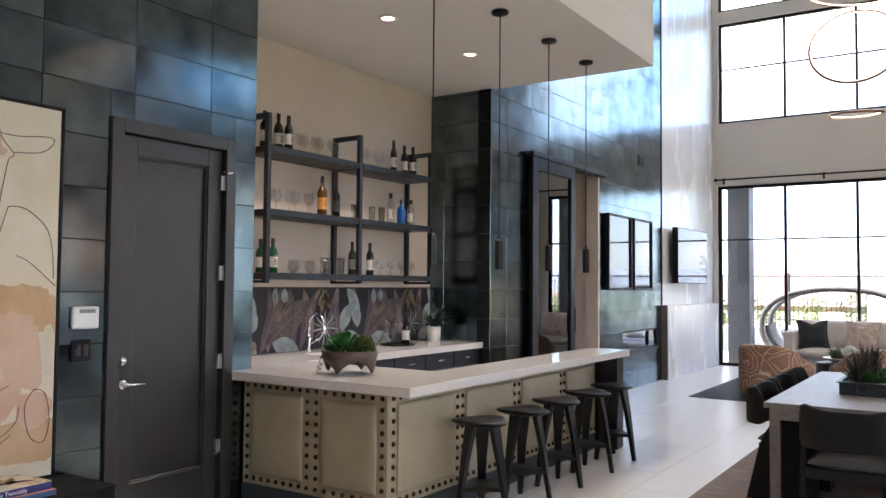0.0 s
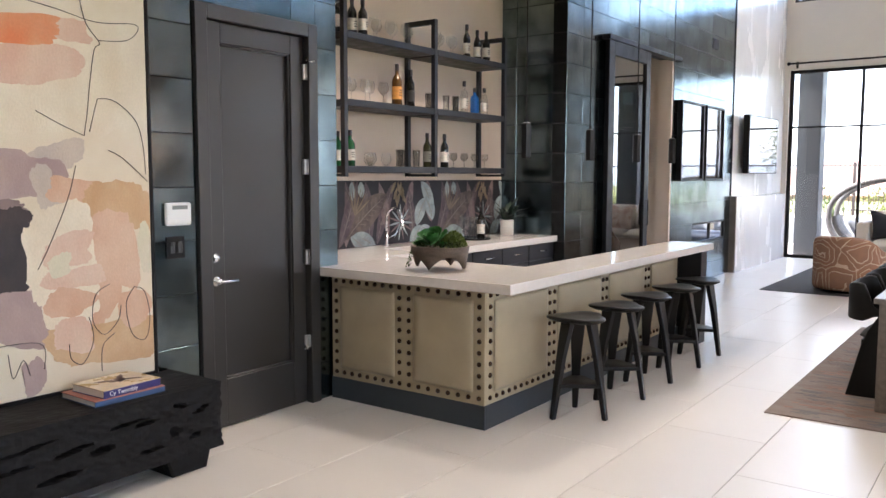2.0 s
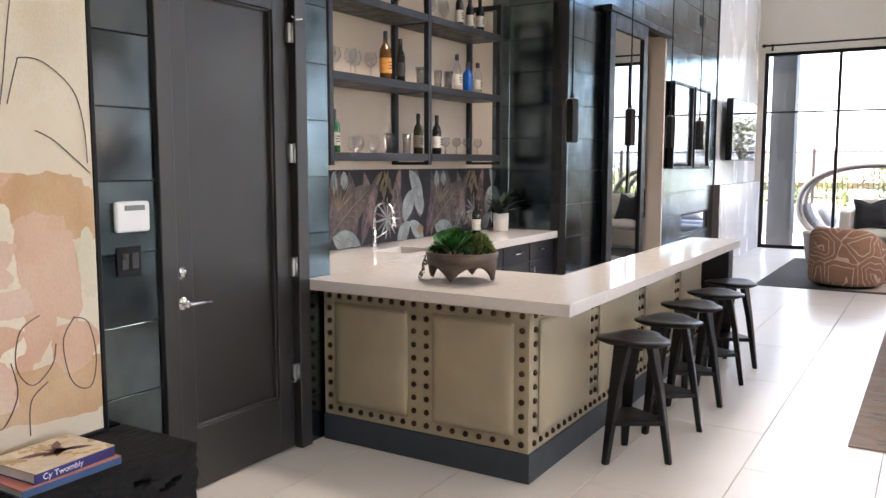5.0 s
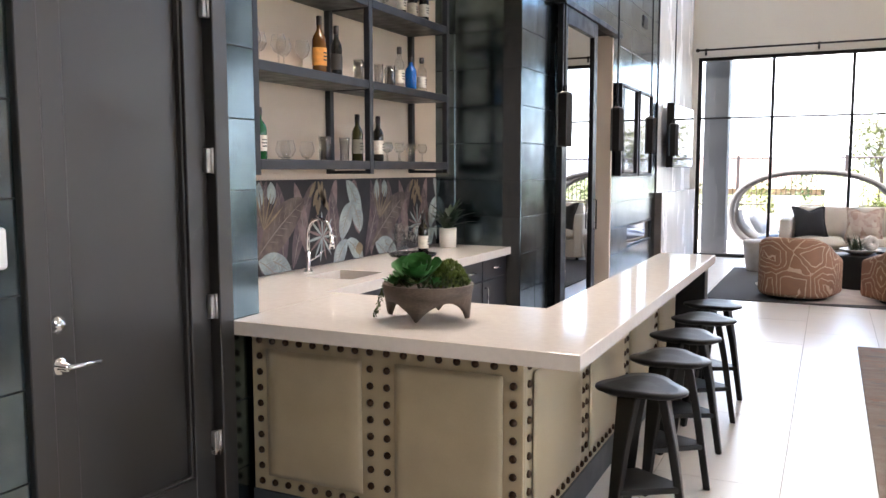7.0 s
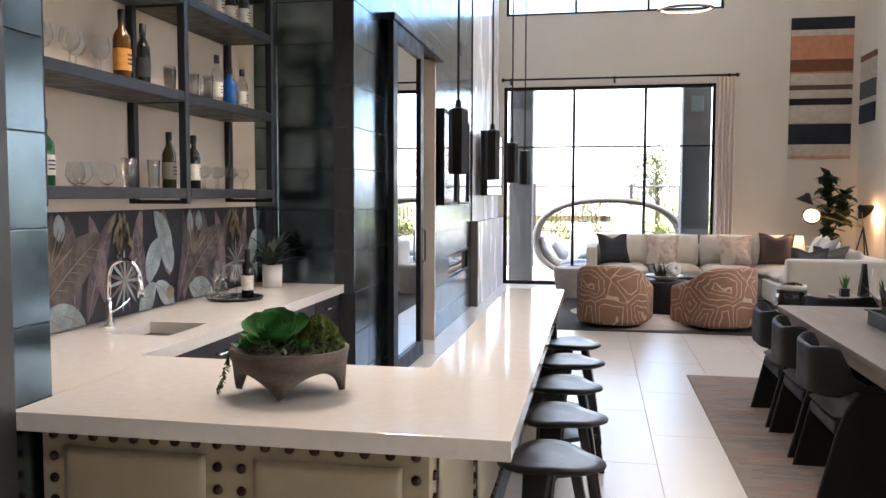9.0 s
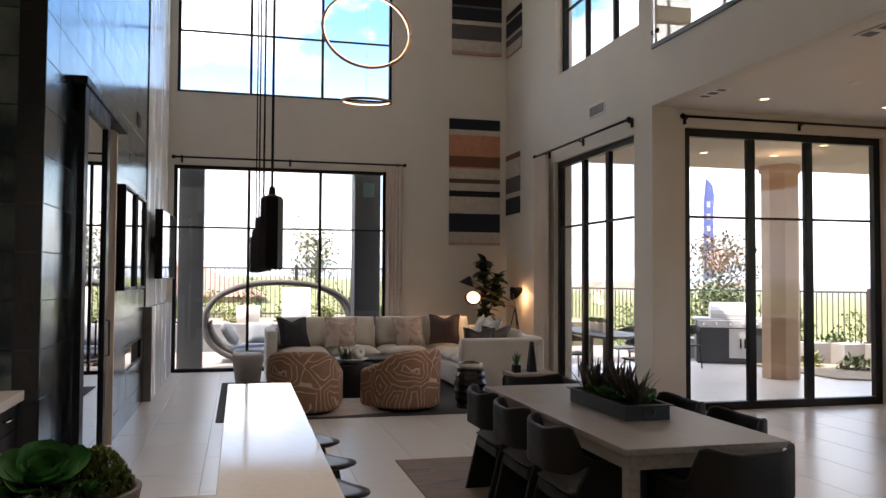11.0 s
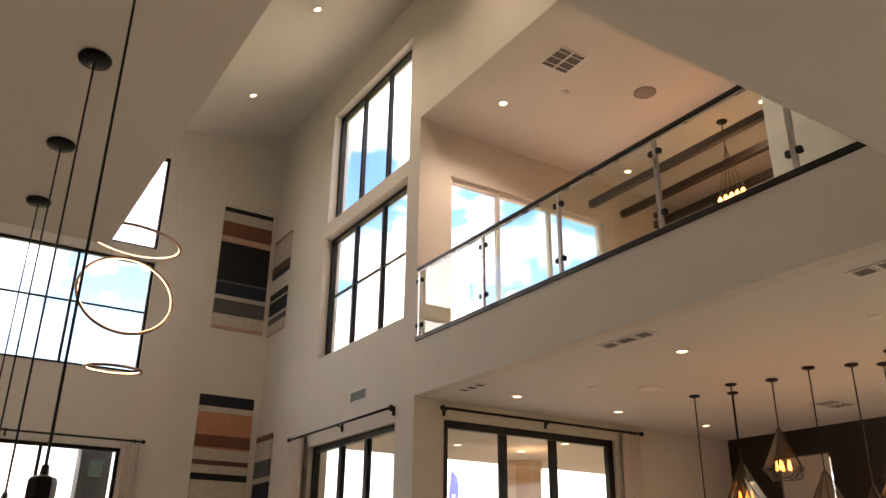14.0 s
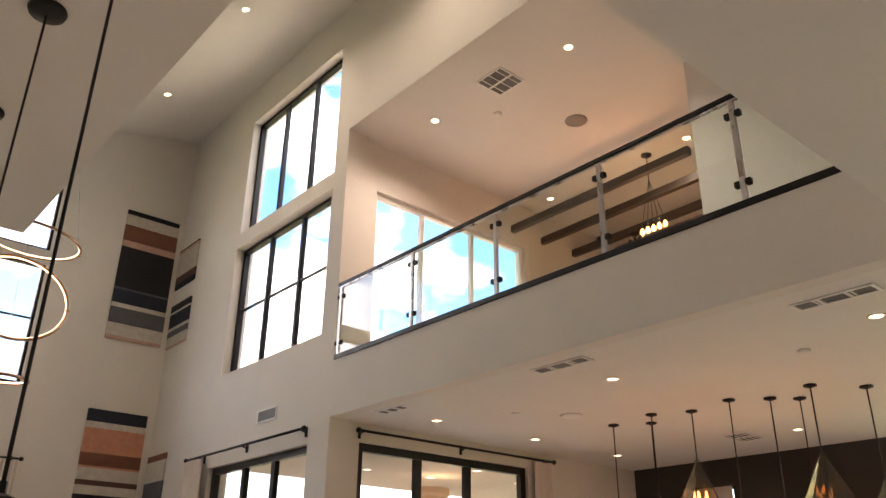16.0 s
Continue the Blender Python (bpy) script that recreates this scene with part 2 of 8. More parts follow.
def prism(bm, outline, z0, z1, m=None, bevel=0.0, seg=1):
    """A flat slab with the given plan outline."""
    t = bmesh.new()
    lo = [t.verts.new((x, y, z0)) for x, y in outline]
    hi = [t.verts.new((x, y, z1)) for x, y in outline]
    t.faces.new(lo[::-1])
    t.faces.new(hi)
    for i in range(len(lo)):
        j = (i + 1) % len(lo)
        t.faces.new([lo[i], lo[j], hi[j], hi[i]])
    bmesh.ops.recalc_face_normals(t, faces=t.faces)
    if bevel:
        es = [e for e in t.edges if abs(e.verts[0].co.z - e.verts[1].co.z) < 1e-6]
        bmesh.ops.bevel(t, geom=es, offset=bevel, segments=seg, profile=0.6, affect="EDGES")
    join(bm, t, m)
    return bm


def pad(bm, x0, x1, y0, y1, z0, z1, crown=0.03, r=0.04, n=8, m=None, pinch=0.03):
    """A stuffed cushion: rounded box whose broad faces (top and bottom) bulge."""
    t = bmesh.new()
    grid = {}
    for s, zz in ((1, z1), (-1, z0)):
        for i in range(n + 1):
            for j in range(n + 1):
                u, v = i / n * 2 - 1, j / n * 2 - 1
                e = (1 - u ** 4) * (1 - v ** 4)
                k = max(abs(u), abs(v))
                drop = r * max(0, (k - 0.72) / 0.28) ** 2
                x = (x0 + x1) / 2 + u * (x1 - x0) / 2 * (1 - pinch * v * v * abs(u))
                y = (y0 + y1) / 2 + v * (y1 - y0) / 2 * (1 - pinch * u * u * abs(v))
                grid[s, i, j] = t.verts.new((x, y, zz + s * (crown * e - drop)))
    for s in (1, -1):
        for i in range(n):
            for j in range(n):
                q = [grid[s, i, j], grid[s, i + 1, j], grid[s, i + 1, j + 1], grid[s, i, j + 1]]
                t.faces.new(q if s > 0 else q[::-1]).smooth = True
    rim = [(i, 0) for i in range(n)] + [(n, j) for j in range(n)] + [(i, n) for i in range(n, 0, -1)] + [(0, j) for j in range(n, 0, -1)]
    for a, b in zip(rim, rim[1:] + rim[:1]):
        t.faces.new([grid[-1, a[0], a[1]], grid[-1, b[0], b[1]], grid[1, b[0], b[1]], grid[1, a[0], a[1]]]).smooth = True
    bmesh.ops.recalc_face_normals(t, faces=t.faces)
    join(bm, t, m)
    return bm


def leaf(bm, base, way, up, length, width, bend=0.3, n=4, fold=0.15):
    """One pointed leaf, folded along its midrib and bending over."""
    way, up = Vector(way).normalized(), Vector(up)
    side = way.cross(up).normalized()
    up = side.cross(way).normalized()
    rows = []
    for i in range(n + 1):
        t = i / n
        c = Vector(base) + way * (length * t) - up * (bend * length * t * t)
        w = width * math.sin(math.pi * (0.08 + 0.92 * t) ** 0.8) * 0.5 if i < n else 0.0
        rows.append((bm.verts.new(c - side * w + up * w * fold), bm.verts.new(c), bm.verts.new(c + side * w + up * w * fold)))
    for a, b in zip(rows, rows[1:]):
        bm.faces.new([a[0], a[1], b[1], b[0]]).smooth = True
        bm.faces.new([a[1], a[2], b[2], b[1]]).smooth = True


def rects_minus(a0, a1, z0, z1, holes):
    """What is left of a rectangle once holes are taken out, as rectangles."""
    todo = [(a0, a1, z0, z1)]
    for h0, h1, k0, k1 in holes:
        rest = []
        for p0, p1, q0, q1 in todo:
            if h1 <= p0 + 1e-4 or h0 >= p1 - 1e-4 or k1 <= q0 + 1e-4 or k0 >= q1 - 1e-4:
                rest.append((p0, p1, q0, q1))
                continue
            if h0 > p0:
                rest.append((p0, h0, q0, q1))
            if h1 < p1:
                rest.append((h1, p1, q0, q1))
            m0, m1 = max(p0, h0), min(p1, h1)
            if k0 > q0:
                rest.append((m0, m1, q0, k0))
            if k1 < q1:
                rest.append((m0, m1, k1, q1))
        todo = rest
    return [r for r in todo if r[1] - r[0] > 0.004 and r[3] - r[2] > 0.004]


def wall(name, axis, p0, p1, a0, a1, z0, z1, material, holes=(), label="painted plaster wall", parent=None):
    """A wall between p0 and p1 across its axis, from a0 to a1 along it, with openings."""
    bm = bmesh.new()
    for r0, r1, q0, q1 in rects_minus(a0, a1, z0, z1, holes):
        if axis == "x":
            box(bm, p0, p1, r0, r1, q0, q1)
        else:
            box(bm, r0, r1, p0, p1, q0, q1)
    ob = part(name, bm, material, parent)
    if parent is None:
        tagged(ob, label, "wall", kind="structure")
    return ob


def window(name, axis, pos, a0, a1, z0, z1, cols, rows, label, frame_w=0.07, bar=0.06, muntin=0.03, deep=0.09, mat_f=None, glass_mat=None):
    """A framed window standing in an opening: frame, mullions, muntins and panes."""
    mat_f = mat_f or M_BLACK
    top = thing(name, label, "window", kind="structure")

    def b(bm, u0, u1, w0, w1, d0, d1):
        if axis == "x":
            box(bm, pos + d0, pos + d1, u0, u1, w0, w1, 0.004)
        else:
            box(bm, u0, u1, pos + d0, pos + d1, w0, w1, 0.004)
        return bm
    h = deep / 2
    f = bmesh.new()
    b(f, a0, a0 + frame_w, z0, z1, -h, h)
    b(f, a1 - frame_w, a1, z0, z1, -h, h)
    b(f, a0 + frame_w, a1 - frame_w, z1 - frame_w, z1, -h, h)
    b(f, a0 + frame_w, a1 - frame_w, z0, z0 + frame_w, -h, h)
    part("window_frame", f, mat_f, top)
    cols = [a0 + frame_w / 2] + list(cols) + [a1 - frame_w / 2]
    rows = [z0 + frame_w / 2] + list(rows) + [z1 - frame_w / 2]
    for c in cols[1:-1]:
        part("mullion", b(bmesh.new(), c - bar / 2, c + bar / 2, z0 + frame_w, z1 - frame_w, -h * 0.8, h * 0.8), mat_f, top)
    for r in rows[1:-1]:
        for c0, c1 in zip(cols, cols[1:]):
            part("muntin", b(bmesh.new(), c0 + bar / 2, c1 - bar / 2, r - muntin / 2, r + muntin / 2, -h * 0.5, h * 0.5), mat_f, top)
    for c0, c1 in zip(cols, cols[1:]):
        for r0, r1 in zip(rows, rows[1:]):
            o = part("pane", b(bmesh.new(), c0 + 0.02, c1 - 0.02, r0 + 0.01, r1 - 0.01, -0.004, 0.004), glass_mat or M_GLASS, top)
            o.visible_shadow = False
    return top


# ---- plan ----
XW, XE = -4.12, 1.88          # tiled wall and the east wall of the tall room
YB, YK = 16.40, 11.00         # far window wall, kitchen window wall
ZBAR, ZKIT, ZLOFT = 3.65, 3.72, 4.40
YEDGE, XSOF, YSOF = 4.20, -2.35, 7.67
XBACK = -4.90                 # back of the bar recess
XFAR = 7.75                   # dark kitchen wall
YREAR = -3.2


def roof_z(x):
    return 9.95 - 0.23 * (XE - x)


# ---- floor ----
floor = tagged(wall("floor", "x", -7.2, XFAR + 0.2, YREAR - 0.2, YB + 0.2, -0.30, -0.004, M_FLOOR_GROUT), "large cream porcelain floor tiles with thin joints", "floor", kind="structure")
floor["category"] = "floor"

# ---- tiled west wall ----
HALL = (9.60, 10.57, 0.0, 3.06)
FIRE = (11.50, 13.00, 0.58, 0.86)
DOORHOLE = (3.13, 3.97, 0.0, 2.47)
wall_west = wall("wall_west", "x", XW - 0.16, XW - 0.006, YREAR, 13.26, 0.0, 9.2, M_GROUT, [HALL, FIRE, DOORHOLE, (4.24, 7.62, 0.0, ZBAR + 0.1)],
                 "wall of dark bluish metallic stone tiles in a stacked grid")
wall_pier = wall("wall_bar_side", "y", 7.626, 7.76, XBACK, XW - 0.16, 0.0, ZBAR, M_GROUT, label="dark tiled side of the bar recess")
wall_bar_near = wall("wall_bar_near_side", "y", 4.10, 4.24, XBACK, XW - 0.16, 0.0, ZBAR, M_BEIGE, label="beige painted side of the bar recess")
wall_bar_back = wall("wall_bar_back", "x", XBACK - 0.15, XBACK, 4.10, 7.76, 0.0, ZBAR, M_BEIGE, label="warm beige painted wall behind the bar shelves")
wall_plaster = wall("wall_west_plaster", "x", XW - 0.16, XW, 13.27, YB + 0.2, 0.0, 9.2, M_PLASTER, label="white polished plaster wall with window glare")
plinth = bmesh.new()
box(plinth, XW, XW + 0.09, 13.30, YB, 0.0, 1.215, 0.006)
tagged(part("low_ledge_wall", plinth, M_PLASTER), "low polished plaster ledge along the white wall", "ledge", kind="structure")
post = bmesh.new()
box(post, XW - 0.03, XW + 0.095, 13.262, 13.298, 0.0, 1.225, 0.004)
tagged(part("ledge_end_trim", post, mat("taupe_metal_trim", (0.20, 0.17, 0.15), 0.35, metal=0.4)), "taupe metal end trim of the low ledge", "trim", kind="structure")
strip = bmesh.new()
box(strip, XW - 0.004, XW + 0.012, 13.248, 13.268, 1.23, 9.0)
tagged(part("tile_edge_trim", strip, M_BLACK), "thin black edge trim where the tiles end", "trim", kind="structure")

# ---- hall behind the sliding door ----
wall("wall_hall_north", "y", 10.58, 10.72, -6.8, XW - 0.165, 0.0, 3.4, M_BEIGE, label="beige painted wall of the side hall")
wall("wall_hall_south", "y", 8.3, 8.44, -6.8, XW - 0.165, 0.0, 3.4, M_BEIGE, label="beige painted wall of the side hall")
wall("wall_hall_west", "x", -6.95, -6.8, 8.3, 10.72, 0.0, 3.4, M_BEIGE, label="beige painted wall of the side hall")
tagged(wall("ceiling_hall", "x", -6.95, XW - 0.165, 8.3, 10.72, 3.4, 3.5, M_CEIL), "white hall ceiling", "ceiling", kind="structure")
jamb = bmesh.new()
box(jamb, XW - 0.17, XW + 0.012, HALL[1] - 0.03, HALL[1] + 0.02, 0, 3.06)
box(jamb, XW - 0.17, XW + 0.012, HALL[0] - 0.01, HALL[0] + 0.02, 0, 3.06)
tagged(part("hall_opening_lining", jamb, M_BEIGE), "beige lining of the hall opening", "trim", kind="structure")

# ---- far wall, east walls ----
BW_LOW = (-4.03, -0.38, 0.0, 3.52)
BW_UP = (-4.00, -0.30, 4.76, 6.76)
BW_TOP = (-4.00, -0.30, 7.00, 8.86)
wall("wall_north", "y", YB, YB + 0.22, XW - 0.16, XE + 0.30, 0.0, 10.2, M_PAINT, [BW_LOW, BW_UP, BW_TOP], "tall greige painted wall with stacked windows")
EW_LOW = (11.38, 14.05, 0.0, 3.46)
EW_UP = (11.25, 14.03, 4.81, 6.90)
EW_TOP = (11.23, 13.96, 7.14, 9.24)
wall("wall_east", "x", XE, XE + 0.30, YK, YB, 0.0, 10.2, M_PAINT, [EW_LOW, EW_UP, EW_TOP], "tall greige painted wall with stacked windows")
KW = (2.37, 5.29, 0.0, 3.50)
LW = (2.45, 5.37, 4.75, 6.95)
wall("wall_kitchen_north", "y", YK, YK + 0.22, XE + 0.30, XFAR + 0.2, 0.0, ZLOFT, M_PAINT, [KW], "greige painted wall with wide glass doors")
wall("wall_loft_north", "y", YK, YK + 0.22, XE + 0.30, XFAR + 0.2, ZLOFT, 8.2, M_PAINT, [LW], "greige painted loft wall with a wide window")
end_post = bmesh.new()
box(end_post, XE, XE + 0.30, 10.92, YK, 0.0, 7.68)
tagged(part("wall_corner_pier", end_post, M_PAINT), "painted end of the east wall", "wall", kind="structure")
KWIN = (9.27, 10.12, 0.9, 3.35)
M_DARKWALL = mat("near_black_wall_paint", (0.022, 0.018, 0.017), 0.6, vary=0.1, scale=3)
# The second opening is an unseen addition that brings in more daylight.
wall("wall_kitchen_east", "x", XFAR, XFAR + 0.2, YREAR, YK, 0.0, ZLOFT, M_DARKWALL, [KWIN, (-2.0, 6.8, 0.5, 3.55)], "near-black kitchen wall with a window")
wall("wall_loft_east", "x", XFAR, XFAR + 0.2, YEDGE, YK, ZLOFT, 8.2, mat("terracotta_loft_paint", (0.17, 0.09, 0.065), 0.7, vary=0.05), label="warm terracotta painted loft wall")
wall("wall_loft_partition", "x", 4.05, 4.20, YEDGE, 7.04, ZLOFT, 7.68, M_CEIL, label="pale painted loft partition wall")
ADDED_WIN = (-2.0, 6.8, 0.5, 3.55)
wall("wall_rear", "y", YREAR - 0.2, YREAR, XW - 0.16, XFAR + 0.2, 0.0, ZBAR + 0.1, M_DARKWALL)

# ---- ceilings ----
def slab(name, x0, x1, y0, y1, z0, z1, material, label):
    return tagged(part(name, box(bmesh.new(), x0, x1, y0, y1, z0, z1), material), label, "ceiling", kind="structure")


slab("ceiling_entry", XW - 0.16, XFAR, YREAR, YEDGE, ZBAR, ZBAR + 0.35, M_CEIL, "plain painted ceiling over the entry")
slab("ceiling_bar", XBACK - 0.15, XSOF, YEDGE, YSOF, ZBAR, ZBAR + 0.35, M_CEIL, "plain painted dropped ceiling over the bar")
slab("ceiling_kitchen", XE + 0.004, XFAR, YEDGE, YK, ZKIT, ZLOFT - 0.004, M_CEIL, "plain painted kitchen ceiling under the loft")
slab("ceiling_loft", XE + 0.004, XFAR, YEDGE, YK, 7.68, 7.85, M_CEIL, "plain painted loft ceiling")
wall("wall_over_bar_east", "x", XSOF - 0.15, XSOF, YEDGE, YSOF, ZBAR + 0.35, 9.4, M_PAINT)
wall("wall_over_bar_north", "y", YSOF - 0.15, YSOF, XW, XSOF - 0.15, ZBAR + 0.35, 9.4, M_PAINT)
wall("wall_over_entry", "y", YEDGE - 0.15, YEDGE, XSOF, XE + 0.2, ZBAR + 0.35, 10.2, M_PAINT)
wall("wall_over_loft", "x", XE, XE + 0.2, YEDGE, YK, 7.684, 10.2, M_PAINT)
wall("wall_loft_south", "y", YEDGE - 0.15, YEDGE, XE + 0.2, XFAR + 0.2, ZLOFT, 8.2, M_PAINT)
loft_edge = wall("loft_fascia", "x", XE, XE + 0.15, YEDGE, 10.92, ZKIT - 0.004, ZLOFT, M_PAINT, label="deep painted fascia of the loft floor")
roof = bmesh.new()
rx0, rx1 = XW - 0.2, XE + 0.25
rv = [roof.verts.new(c) for c in ((rx0, YEDGE - 0.2, roof_z(rx0)), (rx1, YEDGE - 0.2, roof_z(rx1)), (rx1, YB + 0.25, roof_z(rx1)), (rx0, YB + 0.25, roof_z(rx0)))]
ru = [roof.verts.new(v.co + Vector((0, 0, 0.25))) for v in rv]
roof.faces.new(rv[::-1])
roof.faces.new(ru)
for i in range(4):
    roof.faces.new([rv[i], rv[(i + 1) % 4], ru[(i + 1) % 4], ru[i]])
tagged(part("ceiling", roof, M_CEIL), "tall sloping painted ceiling", "ceiling", kind="structure")

# ---- windows ----
window("window_1", "y", YB + 0.10, *BW_LOW, (-2.79, -1.56), (2.46,), "wide black-framed sliding glass wall to the patio", frame_w=0.06, bar=0.05)
window("window_2", "y", YB + 0.10, *BW_UP, (-2.78, -1.545), (5.84,), "black-framed upper window with six panes", frame_w=0.05, bar=0.045)
window("window_3", "y", YB + 0.10, *BW_TOP, (-2.78, -1.545), (), "black-framed clerestory window", frame_w=0.05, bar=0.045)
window("window_4", "x", XE + 0.11, *EW_LOW, (12.31, 13.11), (2.42,), "black-framed folding glass door to the patio", frame_w=0.09, bar=0.10)
window("window_5", "x", XE + 0.18, *EW_UP, (12.23, 13.15), (5.86,), "black-framed upper window with six panes", frame_w=0.06, bar=0.06)
window("window_6", "x", XE + 0.18, *EW_TOP, (12.18, 13.08), (), "black-framed clerestory window with three panes", frame_w=0.06, bar=0.06)
window("window_7", "y", YK + 0.10, *KW, (3.35, 4.20), (2.40,), "black-framed folding glass doors to the covered patio", frame_w=0.10, bar=0.11)
window("window_8", "y", YK + 0.11, *LW, (3.33, 4.30), (), "white-framed sliding loft window", frame_w=0.06, bar=0.06, mat_f=M_TRIM)
window("window_9", "x", XFAR + 0.10, *KWIN, (), (), "kitchen window with a raised blind", frame_w=0.05)

# Added window, out of view, filling the extra daylight opening.
window("window_10", "x", XFAR + 0.1, *ADDED_WIN, (0.2, 2.4, 4.6), (), "wide kitchen window over the counter", frame_w=0.06)

# ---- ground outside ----
M_GRASS = mat("lawn", (0.17, 0.20, 0.07), 0.9, vary=0.25, scale=1.2, fine=40, bump=0.5, col2=(0.27, 0.27, 0.12))
g = bmesh.new()
bmesh.ops.create_grid(g, x_segments=40, y_segments=40, size=2500)
def hazy_plain_ground():
    """Grass near the house, a far town plain with haze mixed into its colour."""
    m = mat("lawn_and_plain", (0.17, 0.20, 0.07), 0.9, vary=0.25, scale=1.2, fine=40, bump=0.5, col2=(0.27, 0.27, 0.12))
    n, l = m.node_tree.nodes, m.node_tree.links
    p = n["Principled BSDF"]
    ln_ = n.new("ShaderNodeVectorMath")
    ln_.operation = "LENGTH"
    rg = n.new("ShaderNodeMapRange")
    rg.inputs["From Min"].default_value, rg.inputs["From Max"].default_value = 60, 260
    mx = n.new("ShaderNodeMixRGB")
    # blue-grey of the distance haze, painted into the ground
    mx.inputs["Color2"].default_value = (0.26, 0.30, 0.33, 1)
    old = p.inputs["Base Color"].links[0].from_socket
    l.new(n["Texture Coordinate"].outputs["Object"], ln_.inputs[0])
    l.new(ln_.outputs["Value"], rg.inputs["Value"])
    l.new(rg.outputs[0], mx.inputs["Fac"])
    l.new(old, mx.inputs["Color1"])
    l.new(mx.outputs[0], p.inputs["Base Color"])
    return m


tagged(part("ground", g, hazy_plain_ground()), "grassy ground running out to the horizon", "ground", kind="structure").location.z = -0.35
M_PAVER = mat("pale_patio_paving", (0.34, 0.285, 0.245), 0.8, vary=0.14, scale=2, fine=30)
pv = bmesh.new()
box(pv, -12, 16, YB + 0.22, 20.5, -0.3, -0.03)
box(pv, XE + 0.22, 16, YK + 0.22, YB + 0.22, -0.3, -0.03)
tagged(part("pavement", pv, M_PAVER), "pale patio paving outside the glass", "pavement", kind="structure")

# ================= entry wall =================
# ---- charcoal door ----
door = thing("door_1", "closed charcoal painted panel door with chrome lever in a dark frame", "door", kind="structure")
bm = bmesh.new()
box(bm, XW - 0.03, XW + 0.025, 3.07, 3.155, 0, 2.53, 0.004)
box(bm, XW - 0.03, XW + 0.025, 3.955, 4.04, 0, 2.53, 0.004)
box(bm, XW - 0.03, XW + 0.025, 3.155, 3.955, 2.445, 2.53, 0.004)
part("door_frame", bm, M_DOOR, door)
leafd = bmesh.new()
box(leafd, XW - 0.10, XW - 0.055, 3.13, 3.97, 0, 2.47)
for a in ((3.16, 3.275, 0.01, 2.44), (3.835, 3.95, 0.01, 2.44), (3.275, 3.835, 2.32, 2.44), (3.275, 3.835, 0.01, 0.30)):
    box(leafd, XW - 0.06, XW - 0.02, *a, 0.003)
for a in ((3.275, 3.287, 0.30, 2.32), (3.823, 3.835, 0.30, 2.32), (3.287, 3.823, 2.308, 2.32), (3.287, 3.823, 0.30, 0.312)):
    box(leafd, XW - 0.06, XW - 0.032, *a, 0.003)
part("door_leaf", leafd, M_DOOR, door)
for z in (0.42, 1.0, 1.60, 2.22):
    h = bmesh.new()
    box(h, XW - 0.02, XW + 0.004, 3.925, 3.953, z - 0.05, z + 0.05, 0.003)
    tube(h, [(XW + 0.006, 3.952, z - 0.052), (XW + 0.006, 3.952, z + 0.052)], 0.008, 8)
    part("hinge", h, M_BRUSHED, door)
stop = bmesh.new()
tube(stop, [(XW + 0.01, 3.953, 2.285), (XW + 0.05, 3.91, 2.29), (XW + 0.055, 3.90, 2.29)], 0.006, 6)
tube(stop, [(XW + 0.01, 3.953, 2.285), (XW + 0.045, 3.99, 2.29)], 0.006, 6)
part("hinge_stop", stop, M_CHROME, door)
h = bmesh.new()
RX = Matrix.Rotation(radians(90), 4, "Y")
lathe(h, [(0, 0), (0.032, 0), (0.032, 0.008), (0.026, 0.016), (0.014, 0.018), (0.014, 0.05), (0, 0.05)], 20, pose(XW - 0.02, 3.205, 0.91) @ RX)
tube(h, [(XW + 0.028, 3.205, 0.91), (XW + 0.03, 3.26, 0.908), (XW + 0.03, 3.335, 0.904)], 0.0085, 8)
part("lever_handle", h, M_CHROME, door, "chrome lever handle")
h = bmesh.new()
lathe(h, [(0, 0), (0.032, 0), (0.03, 0.014), (0.018, 0.02), (0.016, 0.026), (0, 0.026)], 20, pose(XW - 0.02, 3.205, 1.05) @ RX)
part("deadbolt", h, M_CHROME, door, "round chrome deadbolt")

# ---- painting ----
M_CANVAS = mat("cream_canvas", (0.76, 0.68, 0.53), 0.8, vary=0.08, scale=3, fine=350, bump=0.25, col2=(0.70, 0.60, 0.45), depth=0.002)
painting = thing("painting", "large abstract canvas in cream, ochre and plum with charcoal loops", "painting")
bm = bmesh.new()
box(bm, XW + 0.004, XW + 0.042, 0.72, 2.735, 0.47, 2.49, 0.003)
part("canvas", bm, M_CANVAS, painting)
bm = bmesh.new()
for a in ((0.70, 0.718, 0.452, 2.508), (2.737, 2.755, 0.452, 2.508), (0.718, 2.737, 0.452, 0.468), (0.718, 2.737, 2.492, 2.508)):
    box(bm, XW + 0.002, XW + 0.046, *a, 0.002)
part("floater_frame", bm, M_BLACK, painting, "thin black floater frame")


